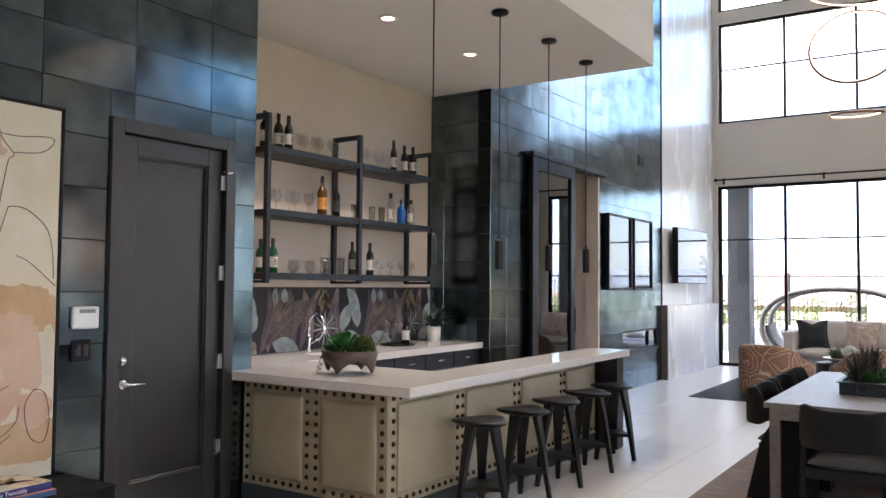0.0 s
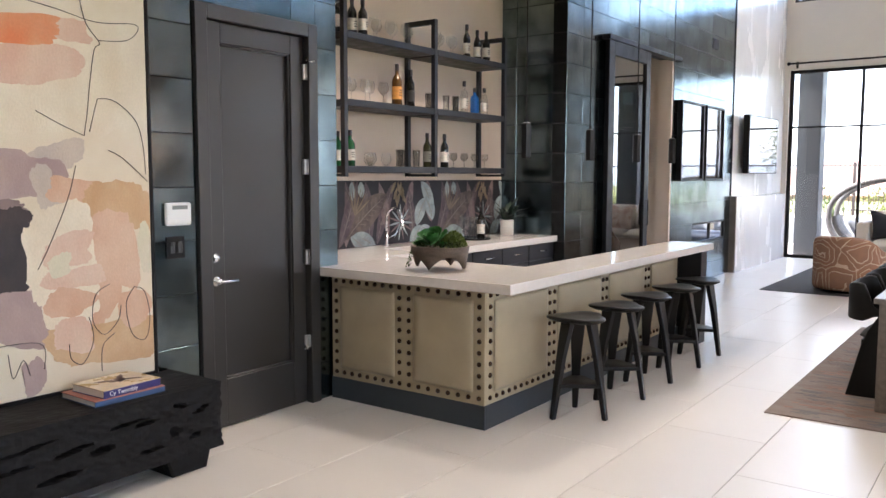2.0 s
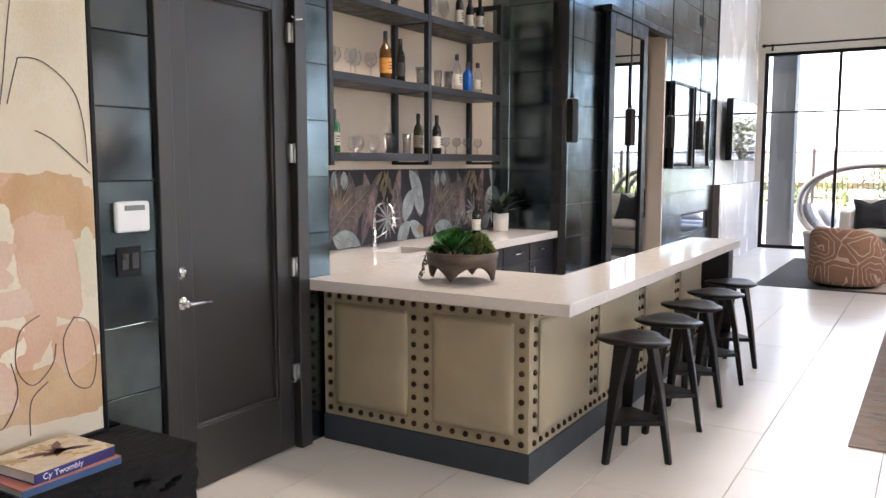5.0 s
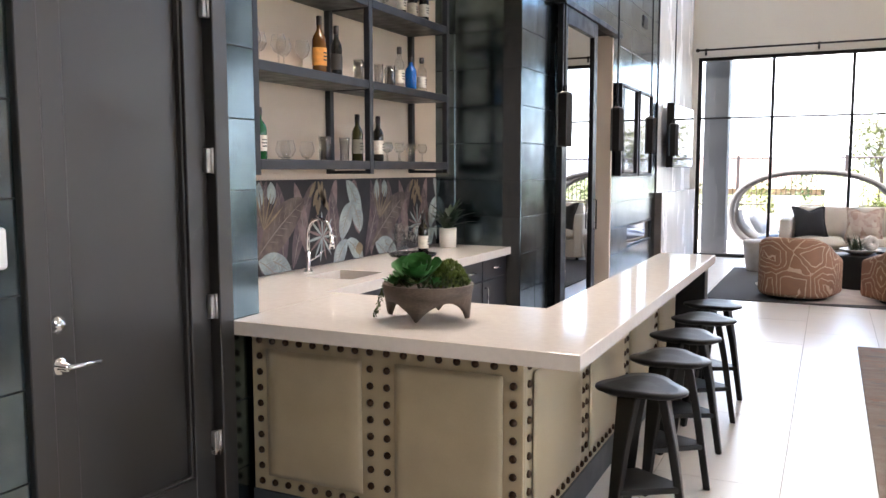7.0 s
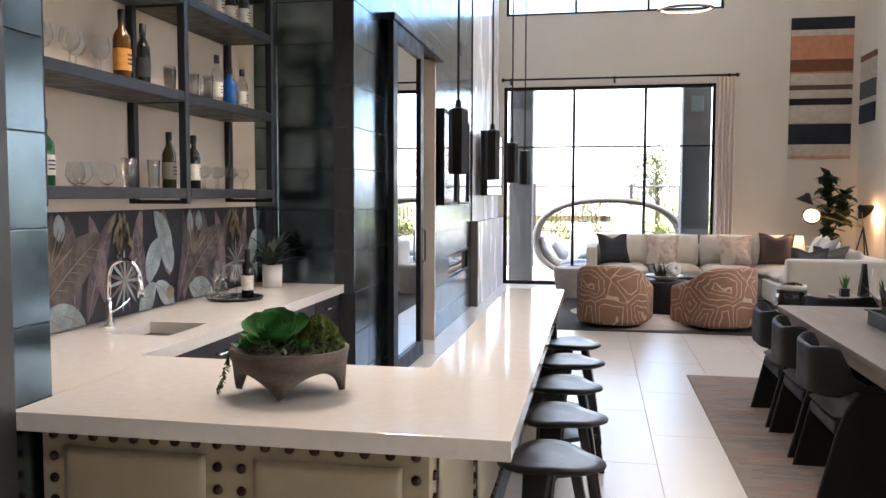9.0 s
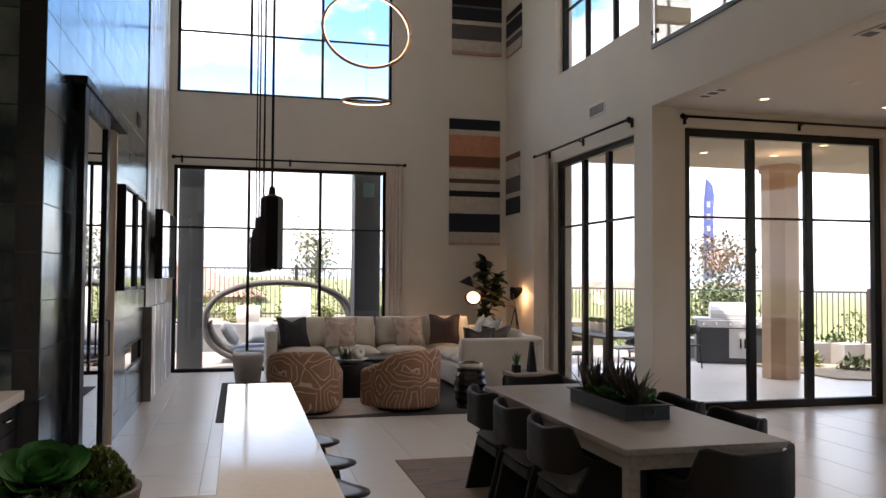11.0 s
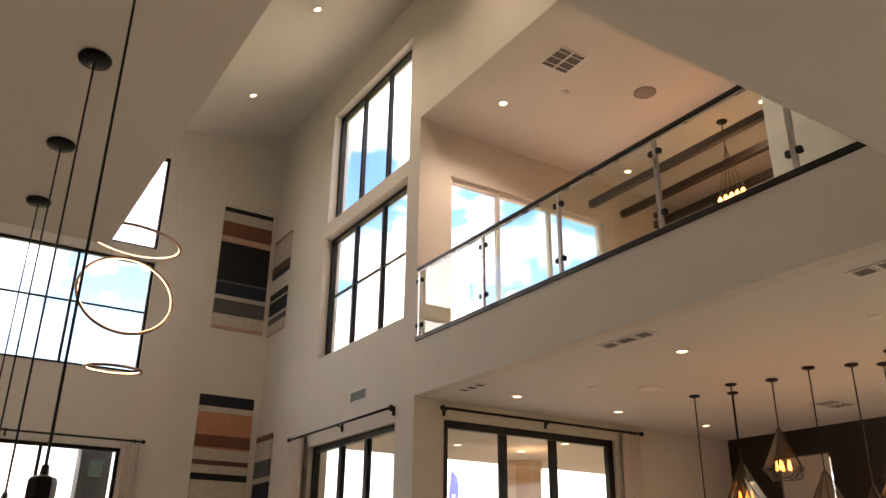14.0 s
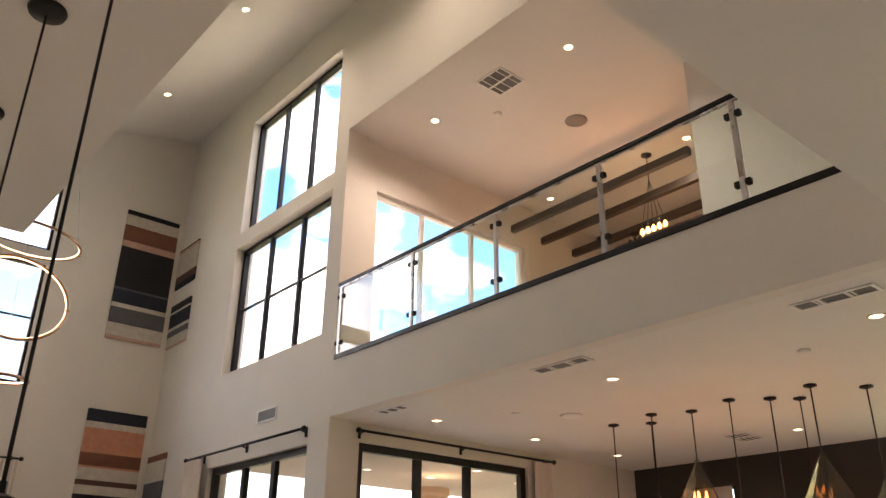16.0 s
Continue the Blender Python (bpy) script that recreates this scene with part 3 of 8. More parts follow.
def blot(cy, cz, ry, rz, seed, turn=0.0, rough_edge=0.16, layer=1):
    """A ragged dry-brushed patch of paint on the canvas."""
    rnd = random.Random(seed)
    ph = [rnd.uniform(0, 6.3) for _ in range(4)]
    bm = bmesh.new()
    pts = []
    m = 140
    for i in range(m):
        a = 2 * math.pi * i / m
        c_, s_ = math.cos(a), math.sin(a)
        k = 1 + sum(rough_edge / (j + 1) * math.sin((j + 2) * a + ph[j]) for j in range(4)) + 0.12 * noise.noise((c_ * 4, s_ * 4, seed)) + 0.05 * noise.noise((c_ * 19, s_ * 19, seed))
        u, v = ry * k * math.copysign(abs(c_) ** 0.75, c_), rz * k * math.copysign(abs(s_) ** 0.75, s_)
        y, z = cy + u * math.cos(turn) - v * math.sin(turn), cz + u * math.sin(turn) + v * math.cos(turn)
        pts.append((min(max(y, 0.725), 2.73), min(max(z, 0.475), 2.485)))
    c = bm.verts.new((XW + 0.042 + 0.0012 * layer, cy, cz))
    vs = [bm.verts.new((XW + 0.042 + 0.0012 * layer, y, z)) for y, z in pts]
    for i in range(m):
        bm.faces.new([c, vs[i], vs[(i + 1) % m]])
    return bm


def paint(name, col, col2):
    return mat(name, col, 0.7, vary=0.12, scale=5, fine=90, bump=0.25, col2=col2, depth=0.003, stretch=(1, 1.2, 0.8))


P_OCHRE = paint("ochre_paint", (0.55, 0.33, 0.16), (0.64, 0.45, 0.27))
P_BLUSH = paint("blush_paint", (0.66, 0.42, 0.31), (0.72, 0.56, 0.43))
P_PLUM = paint("plum_paint", (0.13, 0.09, 0.09), (0.30, 0.22, 0.20))
P_BLACKP = paint("black_paint", (0.02, 0.018, 0.02), (0.07, 0.05, 0.05))
P_ORANGE = paint("orange_paint", (0.74, 0.22, 0.08), (0.70, 0.36, 0.2))
P_CREAM = paint("cream_paint", (0.78, 0.70, 0.55), (0.72, 0.61, 0.45))
P_MAUVE = paint("mauve_paint", (0.36, 0.25, 0.24), (0.48, 0.36, 0.32))
P_OLIVE = paint("olive_tint_paint", (0.62, 0.60, 0.42), (0.72, 0.62, 0.48))
P_PEACH = paint("peach_paint", (0.62, 0.37, 0.24), (0.70, 0.50, 0.36))
P_TAUPE = paint("taupe_paint", (0.50, 0.42, 0.36), (0.62, 0.52, 0.42))
PATCHES = (
    (P_CREAM, 2.50, 2.02, 0.20, 0.28, 0.0), (P_BLUSH, 2.10, 2.07, 0.20, 0.10, 0.1), (P_BLUSH, 2.32, 2.25, 0.10, 0.045, 0.1), (P_ORANGE, 2.06, 2.225, 0.22, 0.052, 0.08),
    (P_CREAM, 2.16, 1.86, 0.24, 0.12, 0.1), (P_TAUPE, 2.22, 1.63, 0.12, 0.07, 0.3), (P_MAUVE, 2.02, 1.54, 0.20, 0.10, 0.12), (P_TAUPE, 2.17, 1.48, 0.06, 0.09, 0.2),
    (P_MAUVE, 1.98, 0.87, 0.19, 0.13, -0.1), (P_PLUM, 1.95, 1.36, 0.13, 0.06, 0.0), (P_BLACKP, 1.95, 1.22, 0.13, 0.17, 0.0), (P_BLACKP, 1.94, 1.05, 0.12, 0.06, 0.0),
    (P_PEACH, 2.33, 1.46, 0.14, 0.06, -0.25), (P_OCHRE, 2.57, 1.38, 0.17, 0.12, -0.05), (P_PEACH, 2.53, 1.17, 0.11, 0.17, 0.1), (P_PEACH, 2.43, 0.93, 0.08, 0.16, -0.5),
    (P_CREAM, 2.24, 1.09, 0.17, 0.25, 0.0), (P_BLUSH, 2.27, 1.17, 0.12, 0.07, 0.1), (P_BLUSH, 2.30, 1.03, 0.13, 0.05, 0.0), (P_PEACH, 2.26, 0.91, 0.11, 0.06, -0.2),
    (P_OLIVE, 2.22, 1.10, 0.055, 0.045, 0.3), (P_OLIVE, 2.69, 1.16, 0.035, 0.10, 0.0), (P_OCHRE, 2.48, 0.68, 0.26, 0.11, 0.05), (P_PEACH, 2.62, 0.84, 0.10, 0.07, 0.2),
    (P_BLUSH, 2.28, 0.74, 0.10, 0.07, 0.0), (P_MAUVE, 2.07, 0.57, 0.045, 0.085, 0.1), (P_OCHRE, 1.2, 0.80, 0.30, 0.25, 0.0), (P_BLUSH, 1.1, 1.9, 0.3, 0.2, 0.0), (P_TAUPE, 1.45, 1.35, 0.25, 0.3, 0.2))
for i, (m_, *args) in enumerate(PATCHES):
    part("paint_patch", blot(args[0], args[1], args[2] * 1.16, args[3] * 1.16, i + 3, args[4], layer=0.4 + 0.12 * i), m_, painting)


def stroke(pts, r=0.0021):
    """A charcoal line drawn through a few turning points."""
    P = [Vector((XW + 0.0478, y, z)) for y, z in pts]
    out = []
    for i in range(len(P) - 1):
        a, b, c, d = P[max(i - 1, 0)], P[i], P[i + 1], P[min(i + 2, len(P) - 1)]
        for k in range(6):
            t = k / 6
            out.append(0.5 * (2 * b + (c - a) * t + (2 * a - 5 * b + 4 * c - d) * t * t + (3 * b - a - 3 * c + d) * t ** 3))
    out.append(P[-1])
    return tube(bmesh.new(), out, r, 5)


M_CHARCOAL = mat("charcoal_line", (0.13, 0.115, 0.11), 0.9, vary=0.4)
for pts in ([(2.36, 2.47), (2.40, 2.30), (2.47, 2.21), (2.44, 2.17), (2.41, 2.0), (2.39, 1.85), (2.37, 1.74)], [(1.7, 2.40), (2.2, 2.35), (2.45, 2.31), (2.66, 2.33), (2.69, 2.30), (2.62, 2.24), (2.47, 2.22)],
            [(2.40, 1.76), (2.44, 1.90), (2.46, 1.93), (2.55, 1.92), (2.66, 1.83), (2.70, 1.70), (2.71, 1.55)], [(2.50, 1.67), (2.58, 1.63), (2.72, 1.51)],
            [(2.13, 1.85), (2.25, 1.79), (2.37, 1.74)], [(2.32, 1.59), (2.27, 1.42), (2.17, 1.2), (2.11, 1.09)],
            [(2.48, 0.98), (2.40, 0.93), (2.38, 0.80), (2.44, 0.72), (2.52, 0.78), (2.54, 0.86)],
            [(2.62, 0.95), (2.57, 0.86), (2.60, 0.70), (2.68, 0.66), (2.71, 0.78), (2.68, 0.92), (2.62, 0.95)],
            [(2.36, 0.82), (2.38, 0.70), (2.32, 0.59), (2.26, 0.62), (2.25, 0.70)], [(2.50, 0.72), (2.43, 0.66), (2.42, 0.53)],
            [(1.80, 0.74), (2.10, 0.73), (2.12, 0.60)], [(1.95, 0.70), (1.97, 0.58), (2.02, 0.66), (2.05, 0.58)]):
    part("charcoal_line", stroke(pts), M_CHARCOAL, painting)

# ---- wall controls ----
kp = thing("alarm_keypad", "white rounded alarm keypad on the tiled wall", "keypad")
part("housing", box(bmesh.new(), XW, XW + 0.028, 2.845, 3.015, 1.26, 1.39, 0.018, 3), M_WHITE, kp)
part("display", box(bmesh.new(), XW + 0.0275, XW + 0.0295, 2.885, 2.985, 1.352, 1.374), mat("grey_lcd", (0.22, 0.24, 0.23), 0.3), kp)
sw = thing("switch_plate", "black double switch plate on the tiled wall", "light switch")
part("plate", box(bmesh.new(), XW, XW + 0.008, 2.855, 2.975, 1.075, 1.20, 0.003), M_BLACK, sw)
for y in (2.89, 2.94):
    part("rocker", box(bmesh.new(), XW + 0.008, XW + 0.015, y - 0.016, y + 0.016, 1.105, 1.17, 0.003), mat("dark_grey_plastic", (0.05, 0.05, 0.05), 0.3), sw)

# ---- black timber bench with books ----
M_CHARRED = mat("charred_timber", (0.0055, 0.0055, 0.006), 0.7, vary=0.5, scale=7, fine=36, bump=0.8, rvary=0.15, col2=(0.018, 0.018, 0.019), stretch=(1, 0.5, 1), depth=0.008, spec=0.2)
bench = thing("timber_bench", "rough black charred timber bench against the tiled wall", "bench")
bm = bmesh.new()
GOUGES = ((2.30, 0.355, 0.10, 0.007, 0.06), (2.02, 0.30, 0.09, 0.012, 0.12), (2.60, 0.375, 0.035, 0.012, -0.2), (1.82, 0.36, 0.12, 0.007, 0.1), (2.40, 0.335, 0.05, 0.013, 0.1), (1.5, 0.24, 0.10, 0.012, 0.1), (2.16, 0.265, 0.06, 0.018, 0.1),
          (2.56, 0.25, 0.022, 0.028, 0), (1.62, 0.37, 0.08, 0.008, -0.1), (2.72, 0.33, 0.05, 0.010, 0.3), (1.95, 0.19, 0.10, 0.014, 0.1), (2.42, 0.19, 0.06, 0.010, 0), (2.68, 0.20, 0.03, 0.016, 0.2), (1.2, 0.3, 0.12, 0.010, 0.05), (1.75, 0.28, 0.08, 0.008, 0.05))
t = bmesh.new()
bmesh.ops.create_cube(t, size=1.0)
bmesh.ops.subdivide_edges(t, edges=t.edges[:], cuts=84, use_grid_fill=True)
for v in t.verts:
    x, y, z = v.co
    v.co = Vector((XW + 0.235 + x * 0.45, 1.70 + y * 2.30, 0.275 + z * 0.35))
    n = noise.noise(Vector((0, v.co.y * 3, v.co.z * 9))) * 0.010 + noise.noise(v.co * 18) * 0.007 + noise.noise(v.co * 45) * 0.005
    if v.co.x > XW + 0.1 or abs(y) > 0.49:
        v.co += Vector((n * (1 if x > 0.4 else 0.2), n if abs(y) > 0.49 else 0, n * 0.5 if z < 0.49 else 0.15 * n))
    if x > 0.49 and z < 0.48:
        for gy, gz, gw, gh, ga in GOUGES:
            dy, dz = v.co.y - gy, v.co.z - gz - (v.co.y - gy) * ga
            k = (dy / gw) ** 2 + ((dz + 0.006 * noise.noise(v.co * 30)) / gh) ** 2
            if k < 1:
                v.co.x -= 0.05 * (1 - k) ** 0.5
join(bm, t)
part("timber_block", bm, M_CHARRED, bench, smooth=False)
for y in (0.72, 2.66):
    bm = bmesh.new()
    prism(bm, [(-0.15, 0), (0.15, 0), (0.11, -0.14), (-0.10, -0.14)], -0.2, 0.2, pose(XW + 0.235, y, 0.14, 90, 0, 90), 0.01)
    part("foot", bm, M_CHARRED, bench)


def book(x, y, z, w, d, h, rz, cover, spine, label):
    b_ = thing("book", label, "book", pose(x, y, z, 0, 0, rz), group="books on the bench")
    part("pages", box(bmesh.new(), -w / 2 + 0.004, w / 2 - 0.004, -d / 2 + 0.004, d / 2 - 0.002, 0.004, h - 0.004), M_TRIM, b_)
    part("cover", box(bmesh.new(), -w / 2, w / 2, -d / 2, d / 2, h - 0.004, h, 0.001), cover, b_)
    part("back_cover", box(bmesh.new(), -w / 2, w / 2, -d / 2, d / 2, 0, 0.004, 0.001), spine, b_)
    part("spine", box(bmesh.new(), w / 2 - 0.004, w / 2, -d / 2, d / 2, 0.0045, h - 0.0045, 0.001), spine, b_)
    return b_


M_BLUEBOOK = mat("blue_cloth_spine", (0.05, 0.10, 0.22), 0.5, vary=0.1)
M_NAVY = mat("indigo_spine", (0.03, 0.025, 0.14), 0.45, vary=0.1)
M_COVER = mat("illustrated_cover", (0.75, 0.55, 0.25), 0.3, vary=0.3, scale=14, fine=40, col2=(0.75, 0.68, 0.6))
M_SALMON = mat("salmon_cover", (0.55, 0.20, 0.15), 0.4, vary=0.15, scale=8)
b1 = book(XW + 0.25, 2.36, 0.452, 0.30, 0.38, 0.030, 0, M_SALMON, M_BLUEBOOK, "salmon covered book with a blue spine lying on the bench")
b2 = book(XW + 0.26, 2.37, 0.4835, 0.26, 0.32, 0.040, 3, M_COVER, M_NAVY, "art book with an indigo spine and colourful cover")
for k in range(7):
    rnd = random.Random(k)
    bm = bmesh.new()
    leaf(bm, (rnd.uniform(-0.03, 0.03), rnd.uniform(-0.02, 0.06), 0.0405), (rnd.uniform(-1, 1), rnd.uniform(-1, 1), 0), (0, 0, 1), 0.10, 0.035, 0, 3, 0)
    part("cover_picture", bm, plain("brown_print", (0.10, 0.05, 0.05), 0.4), b2)
cu = bpy.data.curves.new("title", "FONT")
cu.body, cu.size, cu.extrude = "Cy Twombly", 0.030, 0.0004
cu.materials.append(plain("white_print", (0.8, 0.8, 0.8), 0.5))
ti = new("title", cu)
ti.parent = b2
ti.matrix_basis = pose(0.1304, -0.13, 0.009, 90, 0, 90)

# ================= bar =================
bar = thing("bar_counter", "bar clad in padded beige leather panels with brass nailheads", "bar")
bm = bmesh.new()
box(bm, -4.10, -2.85, 4.17, 4.82, 0.0, 0.86)
box(bm, -2.98, -2.85, 4.82, 7.45, 0.0, 0.86)
part("carcass", bm, M_TOEKICK, bar)
bm = bmesh.new()
box(bm, -4.105, -2.829, 4.149, 4.17, 0.0, 0.148, 0.002)
box(bm, -2.85, -2.829, 4.17, 7.45, 0.0, 0.148, 0.002)
part("plinth", bm, M_TOEKICK, bar, "slate blue plinth")
bm = bmesh.new()
box(bm, -4.10, -2.835, 4.155, 4.17, 0.149, 0.86, 0.003)
part("front_facing", bm, M_LEATHER, bar)
bm = bmesh.new()
box(bm, -2.85, -2.835, 4.171, 7.40, 0.149, 0.86, 0.003)
part("side_facing", bm, M_LEATHER, bar)
PADS_F = [(-4.015, -3.535), (-3.38, -2.915)]
PADS_S = [(4.25, 4.92), (5.06, 5.755), (5.895, 6.595), (6.735, 7.36)]
for x0, x1 in PADS_F:
    bm = bmesh.new()
    pad(bm, x0, x1, 0.222, 0.79, -0.004, 0.020, 0.006, 0.010, 24, Matrix.Translation((0, 4.155, 0)) @ Matrix.Rotation(radians(90), 4, "X"), 0.0)
    part("padded_panel", bm, M_LEATHER, bar)
for y0, y1 in PADS_S:
    bm = bmesh.new()
    pad(bm, y0, y1, 0.222, 0.79, -0.004, 0.020, 0.006, 0.010, 24, Matrix.Translation((-2.835, 0, 0)) @ Matrix.Rotation(radians(90), 4, "Z") @ Matrix.Rotation(radians(90), 4, "X"), 0.0)
    part("padded_panel", bm, M_LEATHER, bar)
bm = bmesh.new()
lathe(bm, [(0.0150, -0.002), (0.0165, 0.001), (0.0145, 0.008), (0.008, 0.013), (0, 0.0145)], 10)
nail_me = bpy.data.meshes.new("nailhead")
for f in bm.faces:
    f.smooth = True
bm.to_mesh(nail_me)
bm.free()
nail_me.materials.append(M_NAIL)


def nail(m):
    o = new("nailhead", nail_me)
    o.parent = bar
    o.matrix_basis = m


def nails_row(fixed, a0, a1, along, face, ends=True):
    n_ = max(1, round((a1 - a0) / 0.0745))
    for i in range(n_ + 1) if ends else range(1, n_):
        a = a0 + (a1 - a0) * i / n_
        u, z = (fixed, a) if along == "z" else (a, fixed)
        nail(pose(u, 4.1545, z, 90) if face == "f" else pose(-2.8345, u, z, 0, 90))


NZ0, NZ1 = 0.190, 0.824
for face, columns in (("f", (-4.057, -3.498, -3.42, -2.875)), ("s", (4.212, 4.955, 5.022, 5.79, 5.86, 6.63, 6.70, 7.375))):
    for u in columns:
        nails_row(u, NZ0, NZ1, "z", face)
    for u0, u1 in zip(columns, columns[1:]):
        if u1 - u0 > 0.1:
            for z in (NZ0, NZ1):
                nails_row(z, u0, u1, "u", face, False)
bm = bmesh.new()
box(bm, -2.98, -2.63, 7.44, 7.60, 0.0, 0.862, 0.006)
part("end_leg", bm, M_CAB, bar, "black end support panel")
top = thing("bar_worktop", "thick polished cream quartz worktop running round the bar", "worktop")
SINK = (-4.65, -4.33, 5.34, 5.72)
bm = bmesh.new()
prism(bm, [(-4.115, 4.036), (-2.587, 4.036), (-2.587, 7.65), (-2.993, 7.65), (-2.993, 4.898), (-4.115, 4.898)], 0.865, 0.925, None, 0.004, 2)
part("slab", bm, M_QUARTZ, top)
bm = bmesh.new()
s0, s1, s2, s3 = SINK
prism(bm, [(XBACK + 0.004, 4.244), (-4.1155, 4.244), (-4.1155, 4.898), (-4.205, 4.898), (-4.205, 7.618), (XBACK + 0.004, 7.618), (XBACK + 0.004, s3), (s1, s3), (s1, s2), (s0, s2), (s0, s3 - 0.0005), (XBACK + 0.004, s3 - 0.0005)], 0.865, 0.925)
part("back_slab", bm, M_QUARTZ, top)
sink = thing("sink", "small undermount dark bronze bar sink", "sink")
bm = bmesh.new()
x0, x1, y0, y1 = SINK
for a in ((x0 - 0.01, x1 + 0.01, y0 - 0.01, y1 + 0.01, 0.70, 0.71), (x0 - 0.01, x0 + 0.003, y0, y1, 0.71, 0.864), (x1 - 0.003, x1 + 0.01, y0, y1, 0.71, 0.864), (x0, x1, y0 - 0.01, y0 + 0.003, 0.71, 0.864), (x0, x1, y1 - 0.003, y1 + 0.01, 0.71, 0.864)):
    box(bm, *a)
part("basin", bm, mat("dark_bronze_sink", (0.10, 0.075, 0.06), 0.45, metal=0.5, vary=0.12, scale=10), sink)
faucet = thing("faucet", "chrome gooseneck bar faucet behind the sink", "faucet")
bm = bmesh.new()
lathe(bm, [(0, 0), (0.028, 0), (0.028, 0.012), (0.016, 0.03), (0.016, 0.13), (0, 0.13)], 16, pose(-4.74, 5.50, 0.925))
part("base", bm, M_CHROME, faucet)
bm = bmesh.new()
arc = [(-4.74, 5.50, 1.05), (-4.74, 5.50, 1.17)] + [(-4.74 + 0.085 * (1 - math.cos(a)), 5.50, 1.17 + 0.095 * math.sin(a)) for a in [math.pi * i / 10 for i in range(1, 10)]] + [(-4.568, 5.50, 1.15)]
tube(bm, arc, 0.012, 10)
part("spout", bm, M_CHROME, faucet)
bm = bmesh.new()
tube(bm, [(-4.568, 5.50, 1.155), (-4.565, 5.50, 1.08)], 0.016, 10, r1=0.019)
part("spray_head", bm, M_CHROME, faucet)
bm = bmesh.new()
tube(bm, [(-4.728, 5.50, 1.0), (-4.70, 5.56, 1.03), (-4.69, 5.60, 1.06)], 0.006, 8)
part("lever", bm, M_CHROME, faucet)

# ---- back cabinets ----
for i, (y0, y1) in enumerate(((4.90, 5.28), (5.28, 6.10), (6.10, 6.60), (6.60, 7.10), (7.10, 7.615))):
    cab = thing("base_cabinet", "navy-black base cabinet with chrome bar pulls", "cabinet", group="bar base cabinets")
    part("body", box(bmesh.new(), XBACK + 0.005, -4.26, y0 + 0.002, y1 - 0.002, 0.10, 0.864), M_CAB, cab)
    part("plinth", box(bmesh.new(), XBACK + 0.005, -4.32, y0 + 0.002, y1 - 0.002, 0.0, 0.10), M_BLACK, cab)
    dr = part("drawer_front", box(bmesh.new(), -4.26, -4.24, y0 + 0.006, y1 - 0.006, 0.70, 0.855, 0.003), M_CAB, cab)
    bm = bmesh.new()
    c = (y0 + y1) / 2
    tube(bm, [(-4.24, c - 0.055, 0.785), (-4.212, c - 0.055, 0.785), (-4.212, c + 0.055, 0.785), (-4.24, c + 0.055, 0.785)], 0.006, 6)
    part("handle", bm, M_CHROME, dr, "chrome bar pull")
    do = part("door", box(bmesh.new(), -4.26, -4.24, y0 + 0.006, y1 - 0.006, 0.11, 0.692, 0.003), M_CAB, cab)
    bm = bmesh.new()
    tube(bm, [(-4.24, y0 + 0.05, 0.50), (-4.212, y0 + 0.05, 0.50), (-4.212, y0 + 0.05, 0.64), (-4.24, y0 + 0.05, 0.64)], 0.006, 6)
    part("handle", bm, M_CHROME, do, "chrome bar pull")

# ---- leaf wallpaper ----
paper = thing("wallpaper_panel", "dark tropical leaf wallpaper in plum, grey and sage behind the bar", "wallpaper", kind="structure")
part("ground_sheet", box(bmesh.new(), XBACK, XBACK + 0.004, 4.244, 7.622, 0.926, 1.50), mat("aubergine_paper", (0.022, 0.020, 0.026), 0.6, vary=0.25, scale=6), paper)
LEAFCOLS = [mat("paper_" + n_, c_, 0.6, vary=0.2, scale=12, fine=60, col2=d_) for n_, c_, d_ in
            (("plum", (0.17, 0.12, 0.125), (0.09, 0.065, 0.075)), ("taupe", (0.19, 0.14, 0.115), (0.09, 0.068, 0.06)), ("sage", (0.46, 0.52, 0.50), (0.25, 0.30, 0.30)),
             ("rose", (0.30, 0.21, 0.20), (0.16, 0.11, 0.11)), ("straw", (0.34, 0.26, 0.16), (0.19, 0.14, 0.09)))]
M_VEIN = mat("paper_vein", (0.26, 0.22, 0.19), 0.6)


def flat_leaf(bm, y, z, ang, length, width, layer, bend=0.0):
    n_ = 12
    up, lo = [], []
    for i in range(n_ + 1):
        t_ = i / n_
        a = ang + bend * t_
        cy = y + length * t_ * math.cos(ang + bend * t_ * 0.5)
        cz = z + length * t_ * math.sin(ang + bend * t_ * 0.5)
        w = width * math.sin(math.pi * t_) ** 0.7 / 2
        for s, lst in ((1, up), (-1, lo)):
            yy = min(max(cy - s * w * math.sin(a), 4.25), 7.615)
            zz = min(max(cz + s * w * math.cos(a), 0.93), 1.498)
            lst.append(bm.verts.new((XBACK + 0.004 + 0.0006 * layer, yy, zz)))
    for i in range(n_):
        try:
            bm.faces.new([up[i], up[i + 1], lo[i + 1], lo[i]])
        except ValueError:
            pass


sheets = [bmesh.new() for _ in LEAFCOLS]
veins = bmesh.new()
PLUM, TAUPE, SAGE, ROSE, STRAW = range(5)
